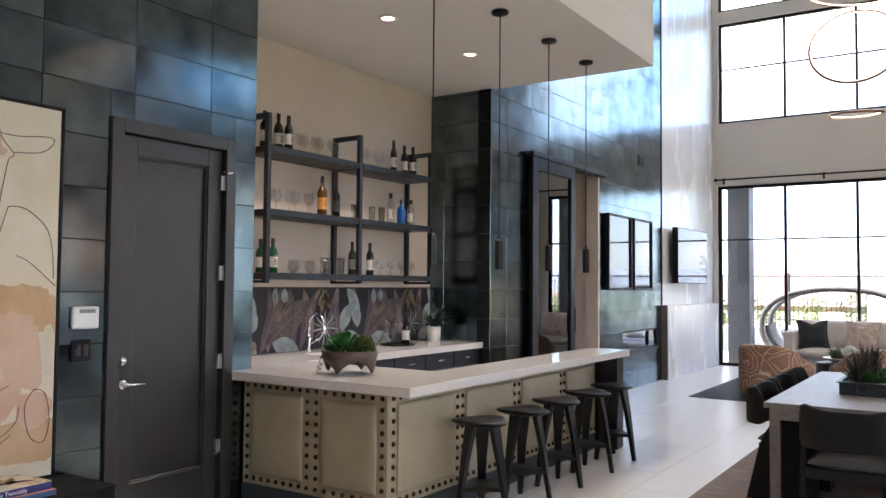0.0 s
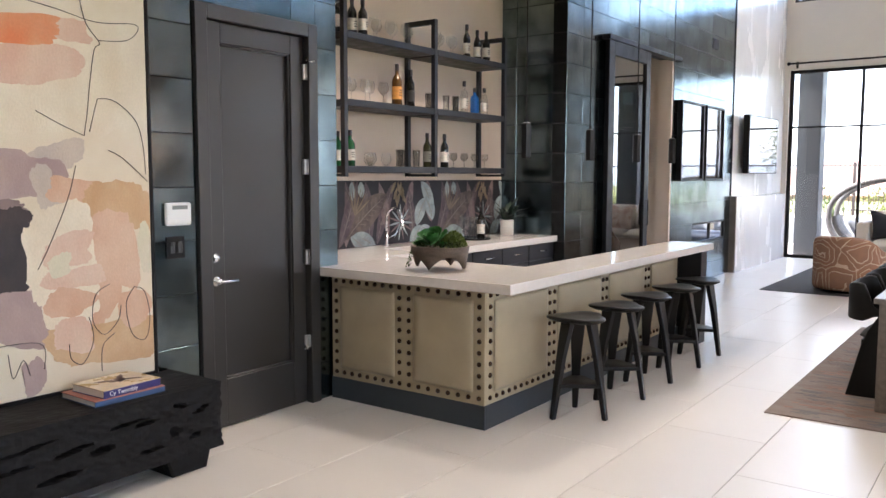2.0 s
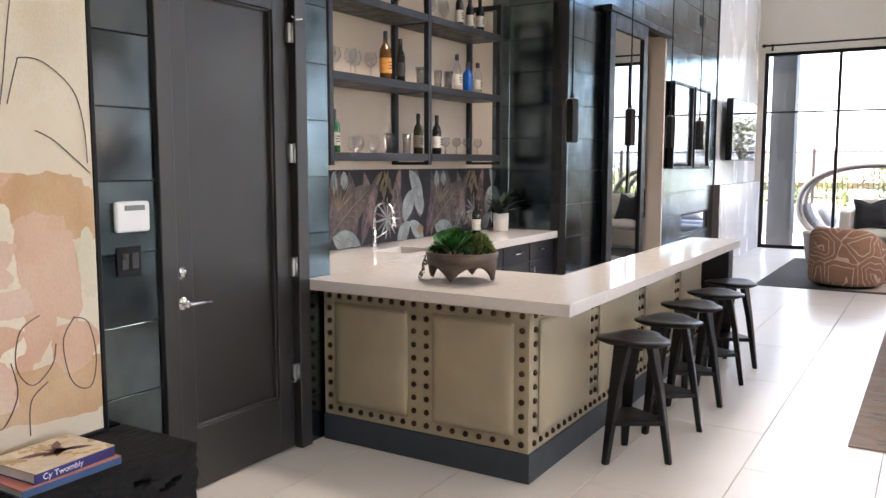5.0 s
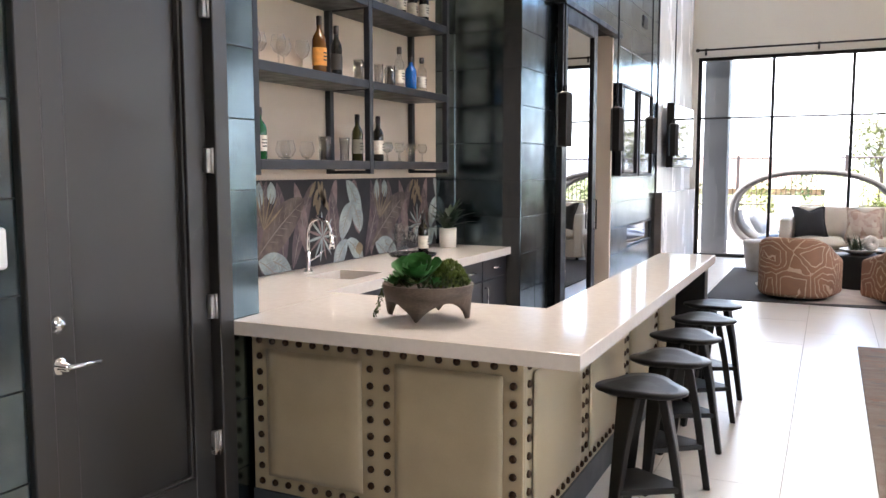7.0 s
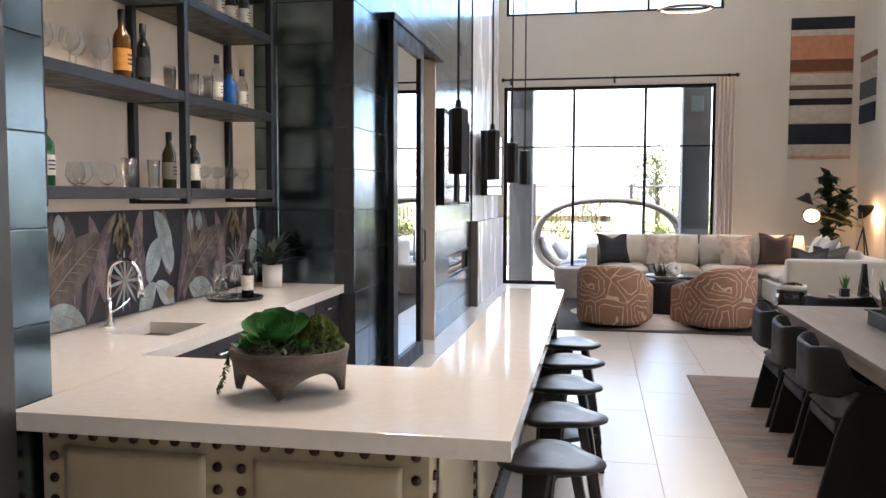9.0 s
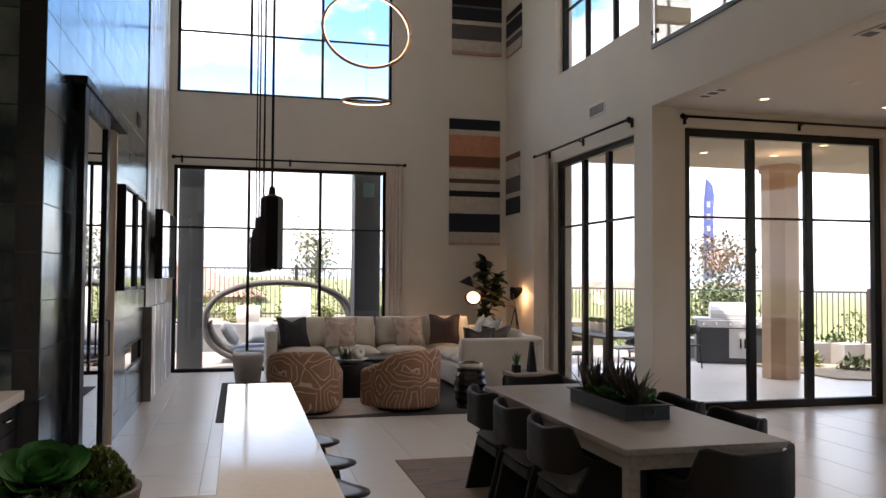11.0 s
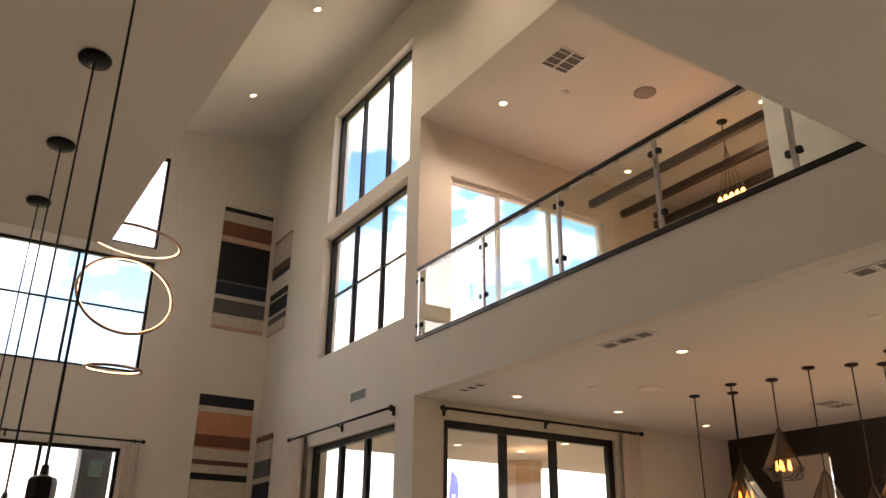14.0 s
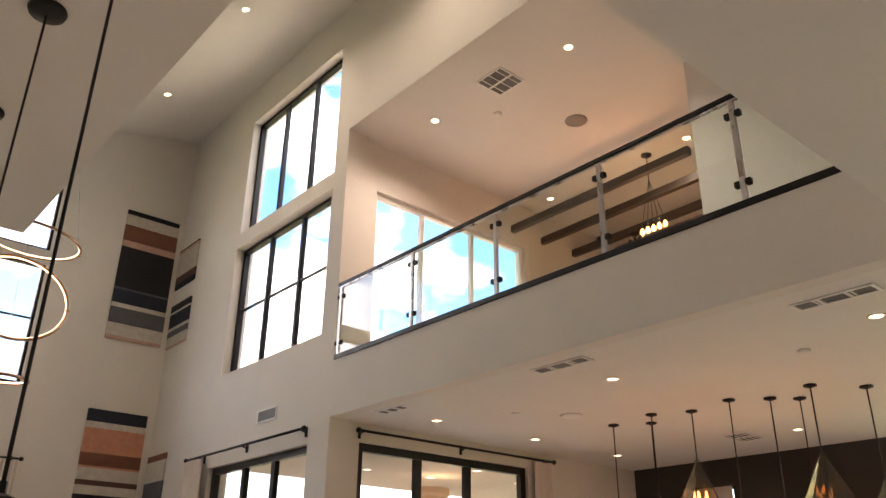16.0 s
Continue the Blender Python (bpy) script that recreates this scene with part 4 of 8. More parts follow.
# offset along the wall, height, direction, length, width, colour, bend
LEAVES = ((-0.70, 0.93, 84, 0.60, 0.10, ROSE, -8), (-0.60, 0.92, 96, 0.58, 0.09, PLUM, 8), (-0.40, 0.93, 88, 0.56, 0.11, PLUM, 14), (-0.30, 0.93, 74, 0.60, 0.10, PLUM, -14), (-0.14, 1.0, 100, 0.50, 0.09, ROSE, 10),
          (-0.70, 1.00, 42, 0.66, 0.19, TAUPE, -14), (0.12, 1.12, 82, 0.40, 0.08, ROSE, -10), (0.22, 0.94, 96, 0.50, 0.09, PLUM, 6), (0.50, 1.10, 108, 0.42, 0.11, ROSE, -18), (0.58, 0.93, 62, 0.62, 0.11, PLUM, 10),
          (0.33, 1.49, -42, 0.34, 0.11, SAGE, -30), (0.42, 1.33, -142, 0.30, 0.12, SAGE, 42), (0.40, 1.33, -40, 0.24, 0.11, SAGE, -46), (0.34, 1.07, -150, 0.26, 0.11, SAGE, 44), (0.33, 1.07, -22, 0.28, 0.10, SAGE, -42),
          (-0.62, 1.03, -8, 0.32, 0.10, SAGE, -28), (0.72, 1.02, -20, 0.24, 0.09, SAGE, -30), (0.44, 0.99, 10, 0.10, 0.07, STRAW, 0), (-0.52, 1.49, -86, 0.14, 0.07, SAGE, 0), (0.74, 1.49, -90, 0.16, 0.06, SAGE, 5))
for rep in range(-1, 3):
    y0 = 5.851 + 1.374 * rep
    for k, (dy, z, a, ln, w, c, bd) in enumerate(LEAVES):
        flat_leaf(sheets[c], y0 + dy, z, radians(a), ln, w * 1.25, k + 1, radians(bd))
        if w > 0.085:
            flat_leaf(veins, y0 + dy, z, radians(a), ln * 0.96, 0.008, k + 1.4, radians(bd))
            for q in range(3, 9):
                t_ = q / 10
                b_ = radians(a) + radians(bd) * t_ * 0.5
                py, pz = y0 + dy + ln * t_ * math.cos(b_), z + ln * t_ * math.sin(b_)
                for sgn in (-1, 1):
                    flat_leaf(veins, py, pz, radians(a + bd * t_) + sgn * 0.75, w * 0.55, 0.0035, k + 1.4)
    for q in range(15):
        flat_leaf(sheets[ROSE if q % 2 else SAGE], y0 + 0.02, 1.12, radians(-100 + q * 24), 0.17, 0.020, 22)
    for q in range(9):
        flat_leaf(sheets[STRAW], y0 - 0.05 + 0.025 * (q % 5), 1.49 - 0.05 * (q % 3), radians(-125 + q * 9), 0.13, 0.038, 23)
    for q in range(10):
        flat_leaf(sheets[TAUPE if q % 2 else STRAW], y0 - 0.60, 1.20, radians(35 + q * 9), 0.24, 0.014, 23)
for bm, m_ in zip(sheets, LEAFCOLS):
    part("printed_leaves", bm, m_, paper)
part("printed_veins", veins, M_VEIN, paper)

# ---- steel shelf ----
shelf = thing("bar_shelf", "wall-hung blackened steel shelf with three tiers", "shelf")
SX0, SX1 = XBACK, -4.55
for y in (4.80, 5.97, 7.14):
    bm = bmesh.new()
    r = 0.022
    box(bm, SX1 - 2 * r, SX1, y - r, y + r, 1.535, 2.92, 0.003)
    box(bm, SX0 + 0.002, SX0 + 2 * r, y - r, y + r, 1.535, 2.92, 0.003)
    box(bm, SX0 + 2 * r, SX1 - 2 * r, y - r, y + r, 2.876, 2.92, 0.003)
    box(bm, SX0 + 2 * r, SX1 - 2 * r, y - r, y + r, 1.535, 1.557, 0.003)
    part("upright_frame", bm, M_STEEL, shelf)
SHELVES = (1.62, 2.14, 2.66)
for z in SHELVES:
    for y0, y1 in ((4.823, 5.957), (6.003, 7.137)):
        part("tier", box(bmesh.new(), SX0 + 0.004, SX1 - 0.004, y0, y1, z - 0.055, z, 0.004), M_STEEL, shelf)

# ---- bottles and glasses ----
M_CLEAR = glass("clear_glassware", (0.93, 0.93, 0.92), rough=0.02, gain=2.0)


def bottle_glass(name, col):
    return mat(name, col, 0.08, vary=0.05, bump=0, rvary=0.02)


BG = {"amber": bottle_glass("amber_bottle", (0.10, 0.045, 0.012)), "dark": bottle_glass("dark_bottle", (0.012, 0.012, 0.010)), "green": bottle_glass("green_bottle", (0.01, 0.075, 0.025)),
      "blue": bottle_glass("blue_bottle", (0.008, 0.085, 0.32)), "clear": M_CLEAR, "olive": bottle_glass("olive_bottle", (0.035, 0.035, 0.015))}
M_LABEL = mat("paper_label", (0.66, 0.62, 0.54), 0.7, vary=0.15, scale=30)
M_LABELO = mat("orange_label", (0.70, 0.30, 0.06), 0.6, vary=0.15, scale=30)
M_FOIL = plain("dark_foil_cap", (0.02, 0.015, 0.015), 0.35, 0.3)
M_INK = plain("label_ink", (0.03, 0.03, 0.03), 0.7)


def bottle(x, y, z, kind, h=0.30, r=0.037, label="", lab=True, lm=None):
    t_ = thing("bottle", label, "bottle", pose(x, y, z, 0, 0, (x * 977 + y * 613) % 30 - 15), group="bottles on the bar shelf")
    bm = bmesh.new()
    lathe(bm, [(0, 0), (r * 0.9, 0), (r, 0.006), (r, h * 0.58), (r * 0.9, h * 0.65), (0.016, h * 0.76), (0.0145, h * 0.95), (0.017, h * 0.955), (0.017, h * 0.985), (0, h * 0.985)], 16)
    part("glass_body", bm, BG[kind], t_, smooth=True)
    bm = bmesh.new()
    lathe(bm, [(0.0175, h * 0.84), (0.0175, h * 0.99), (0.014, h), (0, h)], 12)
    part("cap", bm, M_FOIL, t_)
    if lab:
        bm = bmesh.new()
        lathe(bm, [(r + 0.001, h * 0.16), (r + 0.001, h * 0.46)], 16)
        part("paper_label", bm, lm or M_LABEL, t_)
        bm = bmesh.new()
        for k in range(3):
            box(bm, r + 0.0015, r + 0.0025, -r * 0.4, r * 0.4, h * (0.24 + 0.06 * k), h * (0.265 + 0.06 * k))
        part("label_print", bm, M_INK, t_)
    return t_


XS = -4.70
for x, y, tier, kind, h, r, lab, lm, txt in (
        (-4.72, 4.90, 2, "dark", 0.31, 0.040, True, None, "dark wine bottle with a cream label"), (-4.74, 5.08, 2, "dark", 0.32, 0.040, True, None, "dark wine bottle with a cream label"), (-4.66, 5.12, 2, "dark", 0.30, 0.038, True, None, "dark wine bottle with a cream label"),
        (XS, 6.66, 2, "dark", 0.33, 0.034, True, M_LABEL, "slim dark wine bottle with a pale label"), (-4.72, 6.87, 2, "dark", 0.31, 0.037, True, None, "dark wine bottle with a pale label"), (-4.66, 6.94, 2, "dark", 0.30, 0.037, True, None, "dark wine bottle with a pale label"),
        (-4.70, 5.60, 1, "amber", 0.36, 0.044, True, M_LABELO, "large amber bottle with an orange label"), (-4.70, 5.79, 1, "dark", 0.33, 0.036, True, M_INK, "dark wine bottle without visible label"),
        (-4.70, 6.62, 1, "clear", 0.31, 0.036, True, None, "clear spirit bottle with a dark cap"), (-4.70, 6.80, 1, "blue", 0.26, 0.044, False, None, "bright blue glass gin bottle"), (-4.68, 6.94, 1, "clear", 0.27, 0.036, True, None, "clear spirit bottle with a label"),
        (-4.76, 4.92, 0, "green", 0.28, 0.040, True, None, "green glass spirit bottle with a label"), (-4.70, 5.0, 0, "green", 0.29, 0.042, True, None, "green glass spirit bottle with a label"),
        (-4.70, 6.03, 0, "olive", 0.31, 0.038, True, mat("grey_label", (0.22, 0.21, 0.17), 0.7), "olive wine bottle with a grey label"), (-4.68, 6.27, 0, "dark", 0.31, 0.038, True, None, "dark wine bottle with a cream label")):
    bottle(x, y, SHELVES[tier], kind, h, r, txt, lab, lm)


def wine_glass_bm(h, r, stem):
    bm = bmesh.new()
    b0 = h * stem
    prof = [(0, 0.001), (r * 0.85, 0.001), (r * 0.85, 0.003), (0.005, 0.008), (0.004, b0), (r * 0.6, b0 + (h - b0) * 0.12), (r, b0 + (h - b0) * 0.42), (r * 0.93, b0 + (h - b0) * 0.7), (r * 0.74, h)]
    lathe(bm, prof, 16)
    return bm


def tumbler_bm(h, r0, r1):
    bm = bmesh.new()
    lathe(bm, [(0, 0.004), (0, 0), (r0, 0), (r1, h), (r1 - 0.002, h), (r0 - 0.002, 0.008), (0, 0.008)], 16)
    return bm


def glass_set(name, label, make, spots, grp):
    first = None
    for x, y, z in spots:
        if first is None:
            first = tagged(part(name, make(), M_CLEAR), label, "glass", grp)
            first.visible_shadow = False
            first.matrix_basis = pose(x, y, z)
        else:
            copy_thing(first, pose(x, y, z))


G = "glasses on the bar shelf"
glass_set("wine_glass", "clear balloon wine glass on the shelf", lambda: wine_glass_bm(0.19, 0.046, 0.42),
          [(-4.70 - 0.06 * (i % 2), 5.30 + 0.105 * i, SHELVES[2]) for i in range(6)] + [(-4.70 - 0.05 * (i % 2), 6.18 + 0.105 * i, SHELVES[2]) for i in range(4)] +
          [(-4.70 - 0.05 * (i % 2), 4.96 + 0.115 * i, SHELVES[1]) for i in range(5)], G)
glass_set("stemless_glass", "clear stemless wine glass on the shelf", lambda: wine_glass_bm(0.115, 0.046, 0.06),
          [(-4.70, 5.26, SHELVES[0]), (-4.78, 5.32, SHELVES[0]), (-4.70, 5.45, SHELVES[0])], G)
glass_set("cocktail_glass", "short stemmed clear glass on the shelf", lambda: wine_glass_bm(0.14, 0.038, 0.45),
          [(-4.70 - 0.06 * (i % 2), 6.44 + 0.09 * i, SHELVES[0]) for i in range(7)], G)
glass_set("highball_glass", "tall clear straight tumbler on the shelf", lambda: tumbler_bm(0.15, 0.028, 0.034),
          [(-4.70, 5.63, SHELVES[0]), (-4.74, 5.71, SHELVES[0]), (-4.70, 5.87, SHELVES[0]), (-4.7, 6.05, SHELVES[1]), (-4.74, 6.13, SHELVES[1]), (-4.70, 6.32, SHELVES[1]), (-4.66, 6.42, SHELVES[1]), (-4.72, 6.50, SHELVES[1])], G)

# ---- on the back counter ----
tray = thing("serving_tray", "round black tray on the bar worktop", "tray")
bm = bmesh.new()
lathe(bm, [(0, 0), (0.17, 0), (0.18, 0.018), (0.174, 0.018), (0.165, 0.006), (0, 0.006)], 28, pose(-4.62, 6.66, 0.926))
part("dish", bm, M_BLACK, tray)
bottle(-4.55, 6.70, 0.933, "dark", 0.31, 0.038, "dark wine bottle with a white label on the tray")
dec = bmesh.new()
lathe(dec, [(0, 0), (0.07, 0), (0.085, 0.03), (0.06, 0.08), (0.018, 0.14), (0.016, 0.20), (0.03, 0.24)], 20)
d_ob = tagged(part("decanter", dec, M_CLEAR), "clear glass wine decanter on the tray", "decanter")
d_ob.matrix_basis = pose(-4.68, 6.55, 0.933)
glass_set("wine_glass", "large clear wine glass on the tray", lambda: wine_glass_bm(0.21, 0.045, 0.42), [(-4.74, 6.66, 0.933), (-4.66, 6.78, 0.933), (-4.72, 6.75, 0.933), (-4.58, 6.60, 0.933)], "glasses on the tray")
M_POT = mat("white_ceramic", (0.72, 0.69, 0.64), 0.4, vary=0.04)
M_SOIL = mat("potting_soil", (0.03, 0.022, 0.016), 0.95, vary=0.3, fine=90, bump=0.6)
M_DKLEAF = mat("dark_leaf", (0.015, 0.035, 0.018), 0.45, vary=0.3, scale=8)
pp = thing("potted_plant", "dark leafy plant in a white ceramic pot", "plant")
bm = bmesh.new()
lathe(bm, [(0, 0), (0.068, 0), (0.072, 0.16), (0.064, 0.16), (0.06, 0.14), (0, 0.14)], 24, pose(-4.66, 7.36, 0.926))
part("pot", bm, M_POT, pp)
bm = bmesh.new()
rnd = random.Random(5)
for i in range(34):
    a, e = rnd.uniform(0, 6.28), rnd.uniform(0.3, 1.3)
    base = Vector((-4.66, 7.36, 1.06)) + Vector((math.cos(a) * 0.03, math.sin(a) * 0.03, rnd.uniform(0, 0.12)))
    leaf(bm, base, (math.cos(a) * math.cos(e), math.sin(a) * math.cos(e), math.sin(e)), (0, 0, 1), rnd.uniform(0.12, 0.22), 0.05, 0.3)
part("foliage", bm, M_DKLEAF, pp)

# ---- succulent bowl ----
M_BOWL = mat("weathered_wood_bowl", (0.075, 0.052, 0.038), 0.7, vary=0.4, scale=9, fine=70, bump=0.7, col2=(0.19, 0.14, 0.105), stretch=(1, 1, 3))
bowl = thing("succulent_bowl", "four-footed weathered wooden bowl planted with succulents and moss", "planter", pose(-3.365, 4.42, 0.926, 0, 0, 15) @ Matrix.Scale(1.09, 4))
# A turned bowl whose wall is cut into four arches, leaving four pointed feet.
t = bmesh.new()
seg = 60
rings = [[] for i in range(8)]
for i in range(seg):
    a = 2 * math.pi * i / seg
    arch = abs(math.sin(2 * (a + 1.66))) ** 0.7
    low = 0.002 + 0.078 * arch
    for ring, (r, z) in zip(rings, ((0.060, 0.088), (0.128, 0.086 - 0.014 * (1 - arch)), (0.150 - 0.006 * arch, low), (0.168 - 0.004 * arch, low + 0.003), (0.172, 0.100), (0.180, 0.142), (0.164, 0.142), (0.154, 0.112))):
        ring.append(t.verts.new((r * math.cos(a), r * 0.92 * math.sin(a), z)))
for a, b in zip(rings, rings[1:]):
    for i in range(seg):
        t.faces.new([a[i], a[(i + 1) % seg], b[(i + 1) % seg], b[i]]).smooth = True
t.faces.new(rings[0][::-1])
t.faces.new(rings[-1])
bmesh.ops.recalc_face_normals(t, faces=t.faces)
part("basin", t, M_BOWL, bowl)
M_SUCC = mat("green_succulent", (0.035, 0.15, 0.035), 0.5, spec=0.3, vary=0.2, scale=14, col2=(0.075, 0.23, 0.06))
M_SUCC2 = mat("yellow_green_sedum", (0.13, 0.17, 0.03), 0.6, vary=0.3, scale=30)
M_MOSS = mat("moss", (0.05, 0.075, 0.02), 0.9, vary=0.4, scale=30, fine=120, bump=0.8)


def rosette(bm, x, y, z, r, n=26):
    """Overlapping pointed leaves opening from a tight heart."""
    for i in range(n):
        a = i * 2.39996
        k = i / n
        e = 1.35 - 1.05 * k
        L = r * (0.45 + 0.55 * k)
        leaf(bm, (x, y, z + 0.01 * (1 - k)), (math.cos(a) * math.cos(e), math.sin(a) * math.cos(e), math.sin(e)), (0, 0, 1), L, L * 0.85, -0.1, 4, 0.25)


def petal(bm, a, e, L):
    """One broad, cupped succulent leaf with a rounded tip, growing from the origin."""
    way = Vector((math.cos(a) * math.cos(e), math.sin(a) * math.cos(e), math.sin(e)))
    side = Vector((-math.sin(a), math.cos(a), 0))
    up = way.cross(side)
    rows = []
    for t_, w in ((0.0, 0.10), (0.3, 0.22), (0.6, 0.36), (0.8, 0.38), (0.93, 0.26), (1.0, 0.05)):
        c, h = way * (L * t_) + up * (L * 0.22 * t_ * t_), L * w
        rows.append([bm.verts.new(c + side * (h * q) + up * (h * 0.45 * q * q)) for q in (-1, -0.5, 0, 0.5, 1)])
    for p, q in zip(rows, rows[1:]):
        for j in range(4):
            bm.faces.new([p[j], p[j + 1], q[j + 1], q[j]]).smooth = True
    return bm


heart = bmesh.new()
for i in range(6):
    petal(heart, i * 2.39996, 1.38 - 0.05 * i, 0.045 + 0.004 * i)
heart = part("rosette", heart, M_SUCC, bowl, "large green rosette succulent")
heart.matrix_local = pose(-0.035, -0.015, 0.150, 24, -6, 0)
for i in range(6, 24):
    k = (i - 6) / 17
    part("leaf", petal(bmesh.new(), i * 2.39996, 1.12 - 0.85 * k, 0.078 + 0.052 * k), M_SUCC, heart)
for rx_, ry_, rz_, rr_, rn_ in ((-0.10, 0.07, 0.14, 0.075, 18), (0.05, -0.09, 0.140, 0.06, 18), (-0.12, -0.06, 0.140, 0.06, 18)):
    bm = bmesh.new()
    rosette(bm, rx_, ry_, rz_, rr_, rn_)
    part("rosette", bm, M_SUCC, bowl, "small green rosette succulent")
bm = bmesh.new()
rnd = random.Random(3)
for i in range(900):
    a, q = rnd.uniform(0, 6.28), rnd.random() ** 0.5
    x, y = 0.082 + q * 0.078 * math.cos(a), 0.015 + q * 0.10 * math.sin(a)
    z = 0.135 + 0.088 * (1 - q * q)
    leaf(bm, (x, y, z), (rnd.uniform(-1, 1), rnd.uniform(-1, 1), 1.2), (0, 0.1, 1), 0.02, 0.011, 0.1, 2)
part("sedum", bm, M_SUCC2, bowl, "yellow-green sedum clump")
bm = bmesh.new()
for i in range(700):
    a, q = rnd.uniform(0, 6.28), rnd.random() ** 0.5
    leaf(bm, (q * 0.155 * math.cos(a), q * 0.145 * math.sin(a), 0.135 + 0.03 * (1 - q) + rnd.uniform(0, 0.02)), (rnd.uniform(-1, 1), rnd.uniform(-1, 1), 0.9), (0, 0.1, 1), 0.03, 0.010, 0.2, 2)
for k in range(4):
    for j in range(16):
        a = 3.0 + 0.1 * k
        leaf(bm, (math.cos(a) * (0.172 + 0.003 * j), math.sin(a) * 0.16, 0.15 - 0.009 * j), (rnd.uniform(-1, 1), rnd.uniform(-1, 1), -0.6), (0, 0.1, 1), 0.016, 0.010, 0.2, 2)
part("moss", bm, M_MOSS, bowl)

# ---- stools ----
stool = thing("bar_stool", "black stained wooden three-legged bar stool with a rounded triangular seat", "stool", pose(-2.52, 4.77, 0), group="stools along the bar")
outline = []
for i in range(48):
    a = 2 * math.pi * i / 48
    r = 0.176 + 0.030 * math.cos(3 * (a - radians(-25)))
    outline.append((r * math.cos(a), r * math.sin(a)))
bm = bmesh.new()
t = bmesh.new()
rings_ = [[t.verts.new((x * k, y * k, z)) for x, y in outline] for k, z in ((0.45, 0.608), (0.80, 0.622), (1.0, 0.640), (1.012, 0.646), (1.0, 0.652), (0.75, 0.651), (0.4, 0.646))]
for a_, b_ in zip(rings_, rings_[1:]):
    for i in range(48):
        t.faces.new([a_[i], a_[(i + 1) % 48], b_[(i + 1) % 48], b_[i]]).smooth = True
t.faces.new(rings_[0][::-1])
t.faces.new(rings_[-1])
bmesh.ops.recalc_face_normals(t, faces=t.faces)
join(bm, t)
part("seat", bm, M_BLACKWOOD, stool)
for k in range(3):
    a = radians(2 + 120 * k)
    c, s = math.cos(a), math.sin(a)
    bm = bmesh.new()
    d = Vector((c, s, 0))
    n = Vector((-s, c, 0))
    t = bmesh.new()
    rows_ = []
    for q, w, th, z in ((0.085, 0.052, 0.019, 0.625), (0.13, 0.034, 0.018, 0.40), (0.19, 0.017, 0.016, 0.0)):
        cc = d * q
        rows_.append([t.verts.new((cc + n * w * i + d * th * j) + Vector((0, 0, z))) for i, j in ((-1, -1), (1, -1), (1, 1), (-1, 1))])
    for a_, b_ in zip(rows_, rows_[1:]):
        for i in range(4):
            t.faces.new([a_[i], a_[(i + 1) % 4], b_[(i + 1) % 4], b_[i]])
    t.faces.new(rows_[0])
    t.faces.new(rows_[-1][::-1])
    bmesh.ops.recalc_face_normals(t, faces=t.faces)
    bmesh.ops.bevel(t, geom=t.edges[:], offset=0.004, segments=1, affect="EDGES")
    join(bm, t)
    part("leg", bm, M_BLACKWOOD, stool)
bm = bmesh.new()
prism(bm, [(0.165 * math.cos(radians(2 + 120 * k + dd)), 0.165 * math.sin(radians(2 + 120 * k + dd))) for k in range(3) for dd in (-9, 9)] , 0.205, 0.232, None, 0.004)
part("footrest", bm, M_BLACKWOOD, stool)
for i in range(1, 5):
    copy_thing(stool, pose(-2.52 + 0.01 * (i % 2), 4.77 + 0.58 * i, 0, 0, 0, (0, 6, -5, 4, -8)[i]))

# ---- sliding glass door, pictures, fireplace ----
sd = thing("sliding_door", "black-framed sliding barn door with smoked glass, half open", "door", kind="structure")
bm = bmesh.new()
X0, X1 = XW + 0.035, XW + 0.085
box(bm, X0, X1, 8.45, 8.60, 0.02, 3.03, 0.003)
box(bm, X0, X1, 9.50, 9.63, 0.02, 3.03, 0.003)
box(bm, X0, X1, 8.60, 9.50, 2.88, 3.03, 0.003)
box(bm, X0, X1, 8.60, 9.50, 0.02, 0.17, 0.003)
part("door_frame", bm, M_BLACK, sd)
part("glass_panel", box(bmesh.new(), X0 + 0.018, X0 + 0.026, 8.58, 9.52, 0.15, 2.90), M_DARKGLASS, sd).visible_shadow = False
bm = bmesh.new()
box(bm, XW, XW + 0.10, 8.43, 10.66, 3.035, 3.09, 0.003)
part("track", bm, M_BLACK, sd)
bm = bmesh.new()
tube(bm, [(X1, 9.56, 0.95), (X1 + 0.03, 9.56, 0.95), (X1 + 0.03, 9.56, 1.25), (X1, 9.56, 1.25)], 0.008, 6)
part("pull_handle", bm, M_BLACK, sd)
hs = tagged(part("light_switch", box(bmesh.new(), -4.60, -4.48, 10.572, 10.58, 1.08, 1.20, 0.003), M_WHITE), "white light switch on the hall wall", "light switch")
M_PICT = mat("dark_glazed_print", (0.03, 0.032, 0.035), 0.04, vary=0.3, scale=3, bump=0, rvary=0.02, spec=0.8)
for y0, y1 in ((10.80, 11.71), (11.81, 12.62)):
    pf = thing("framed_picture", "black framed picture behind reflective glass", "picture", group="pictures on the tiled wall")
    bm = bmesh.new()
    for a in ((y0, y0 + 0.03, 1.48, 2.56), (y1 - 0.03, y1, 1.48, 2.56), (y0 + 0.03, y1 - 0.03, 2.53, 2.56), (y0 + 0.03, y1 - 0.03, 1.48, 1.51)):
        box(bm, XW, XW + 0.07, *a, 0.003)
    part("picture_frame", bm, M_BLACK, pf)
    part("glazed_print", box(bmesh.new(), XW + 0.004, XW + 0.045, y0 + 0.03, y1 - 0.03, 1.51, 2.53), M_PICT, pf)
wv = thing("wall_vent", "small dark square grille high on the tiled wall", "vent")
part("frame", box(bmesh.new(), XW, XW + 0.012, 12.16, 12.42, 3.41, 3.56, 0.003), M_STEEL, wv)
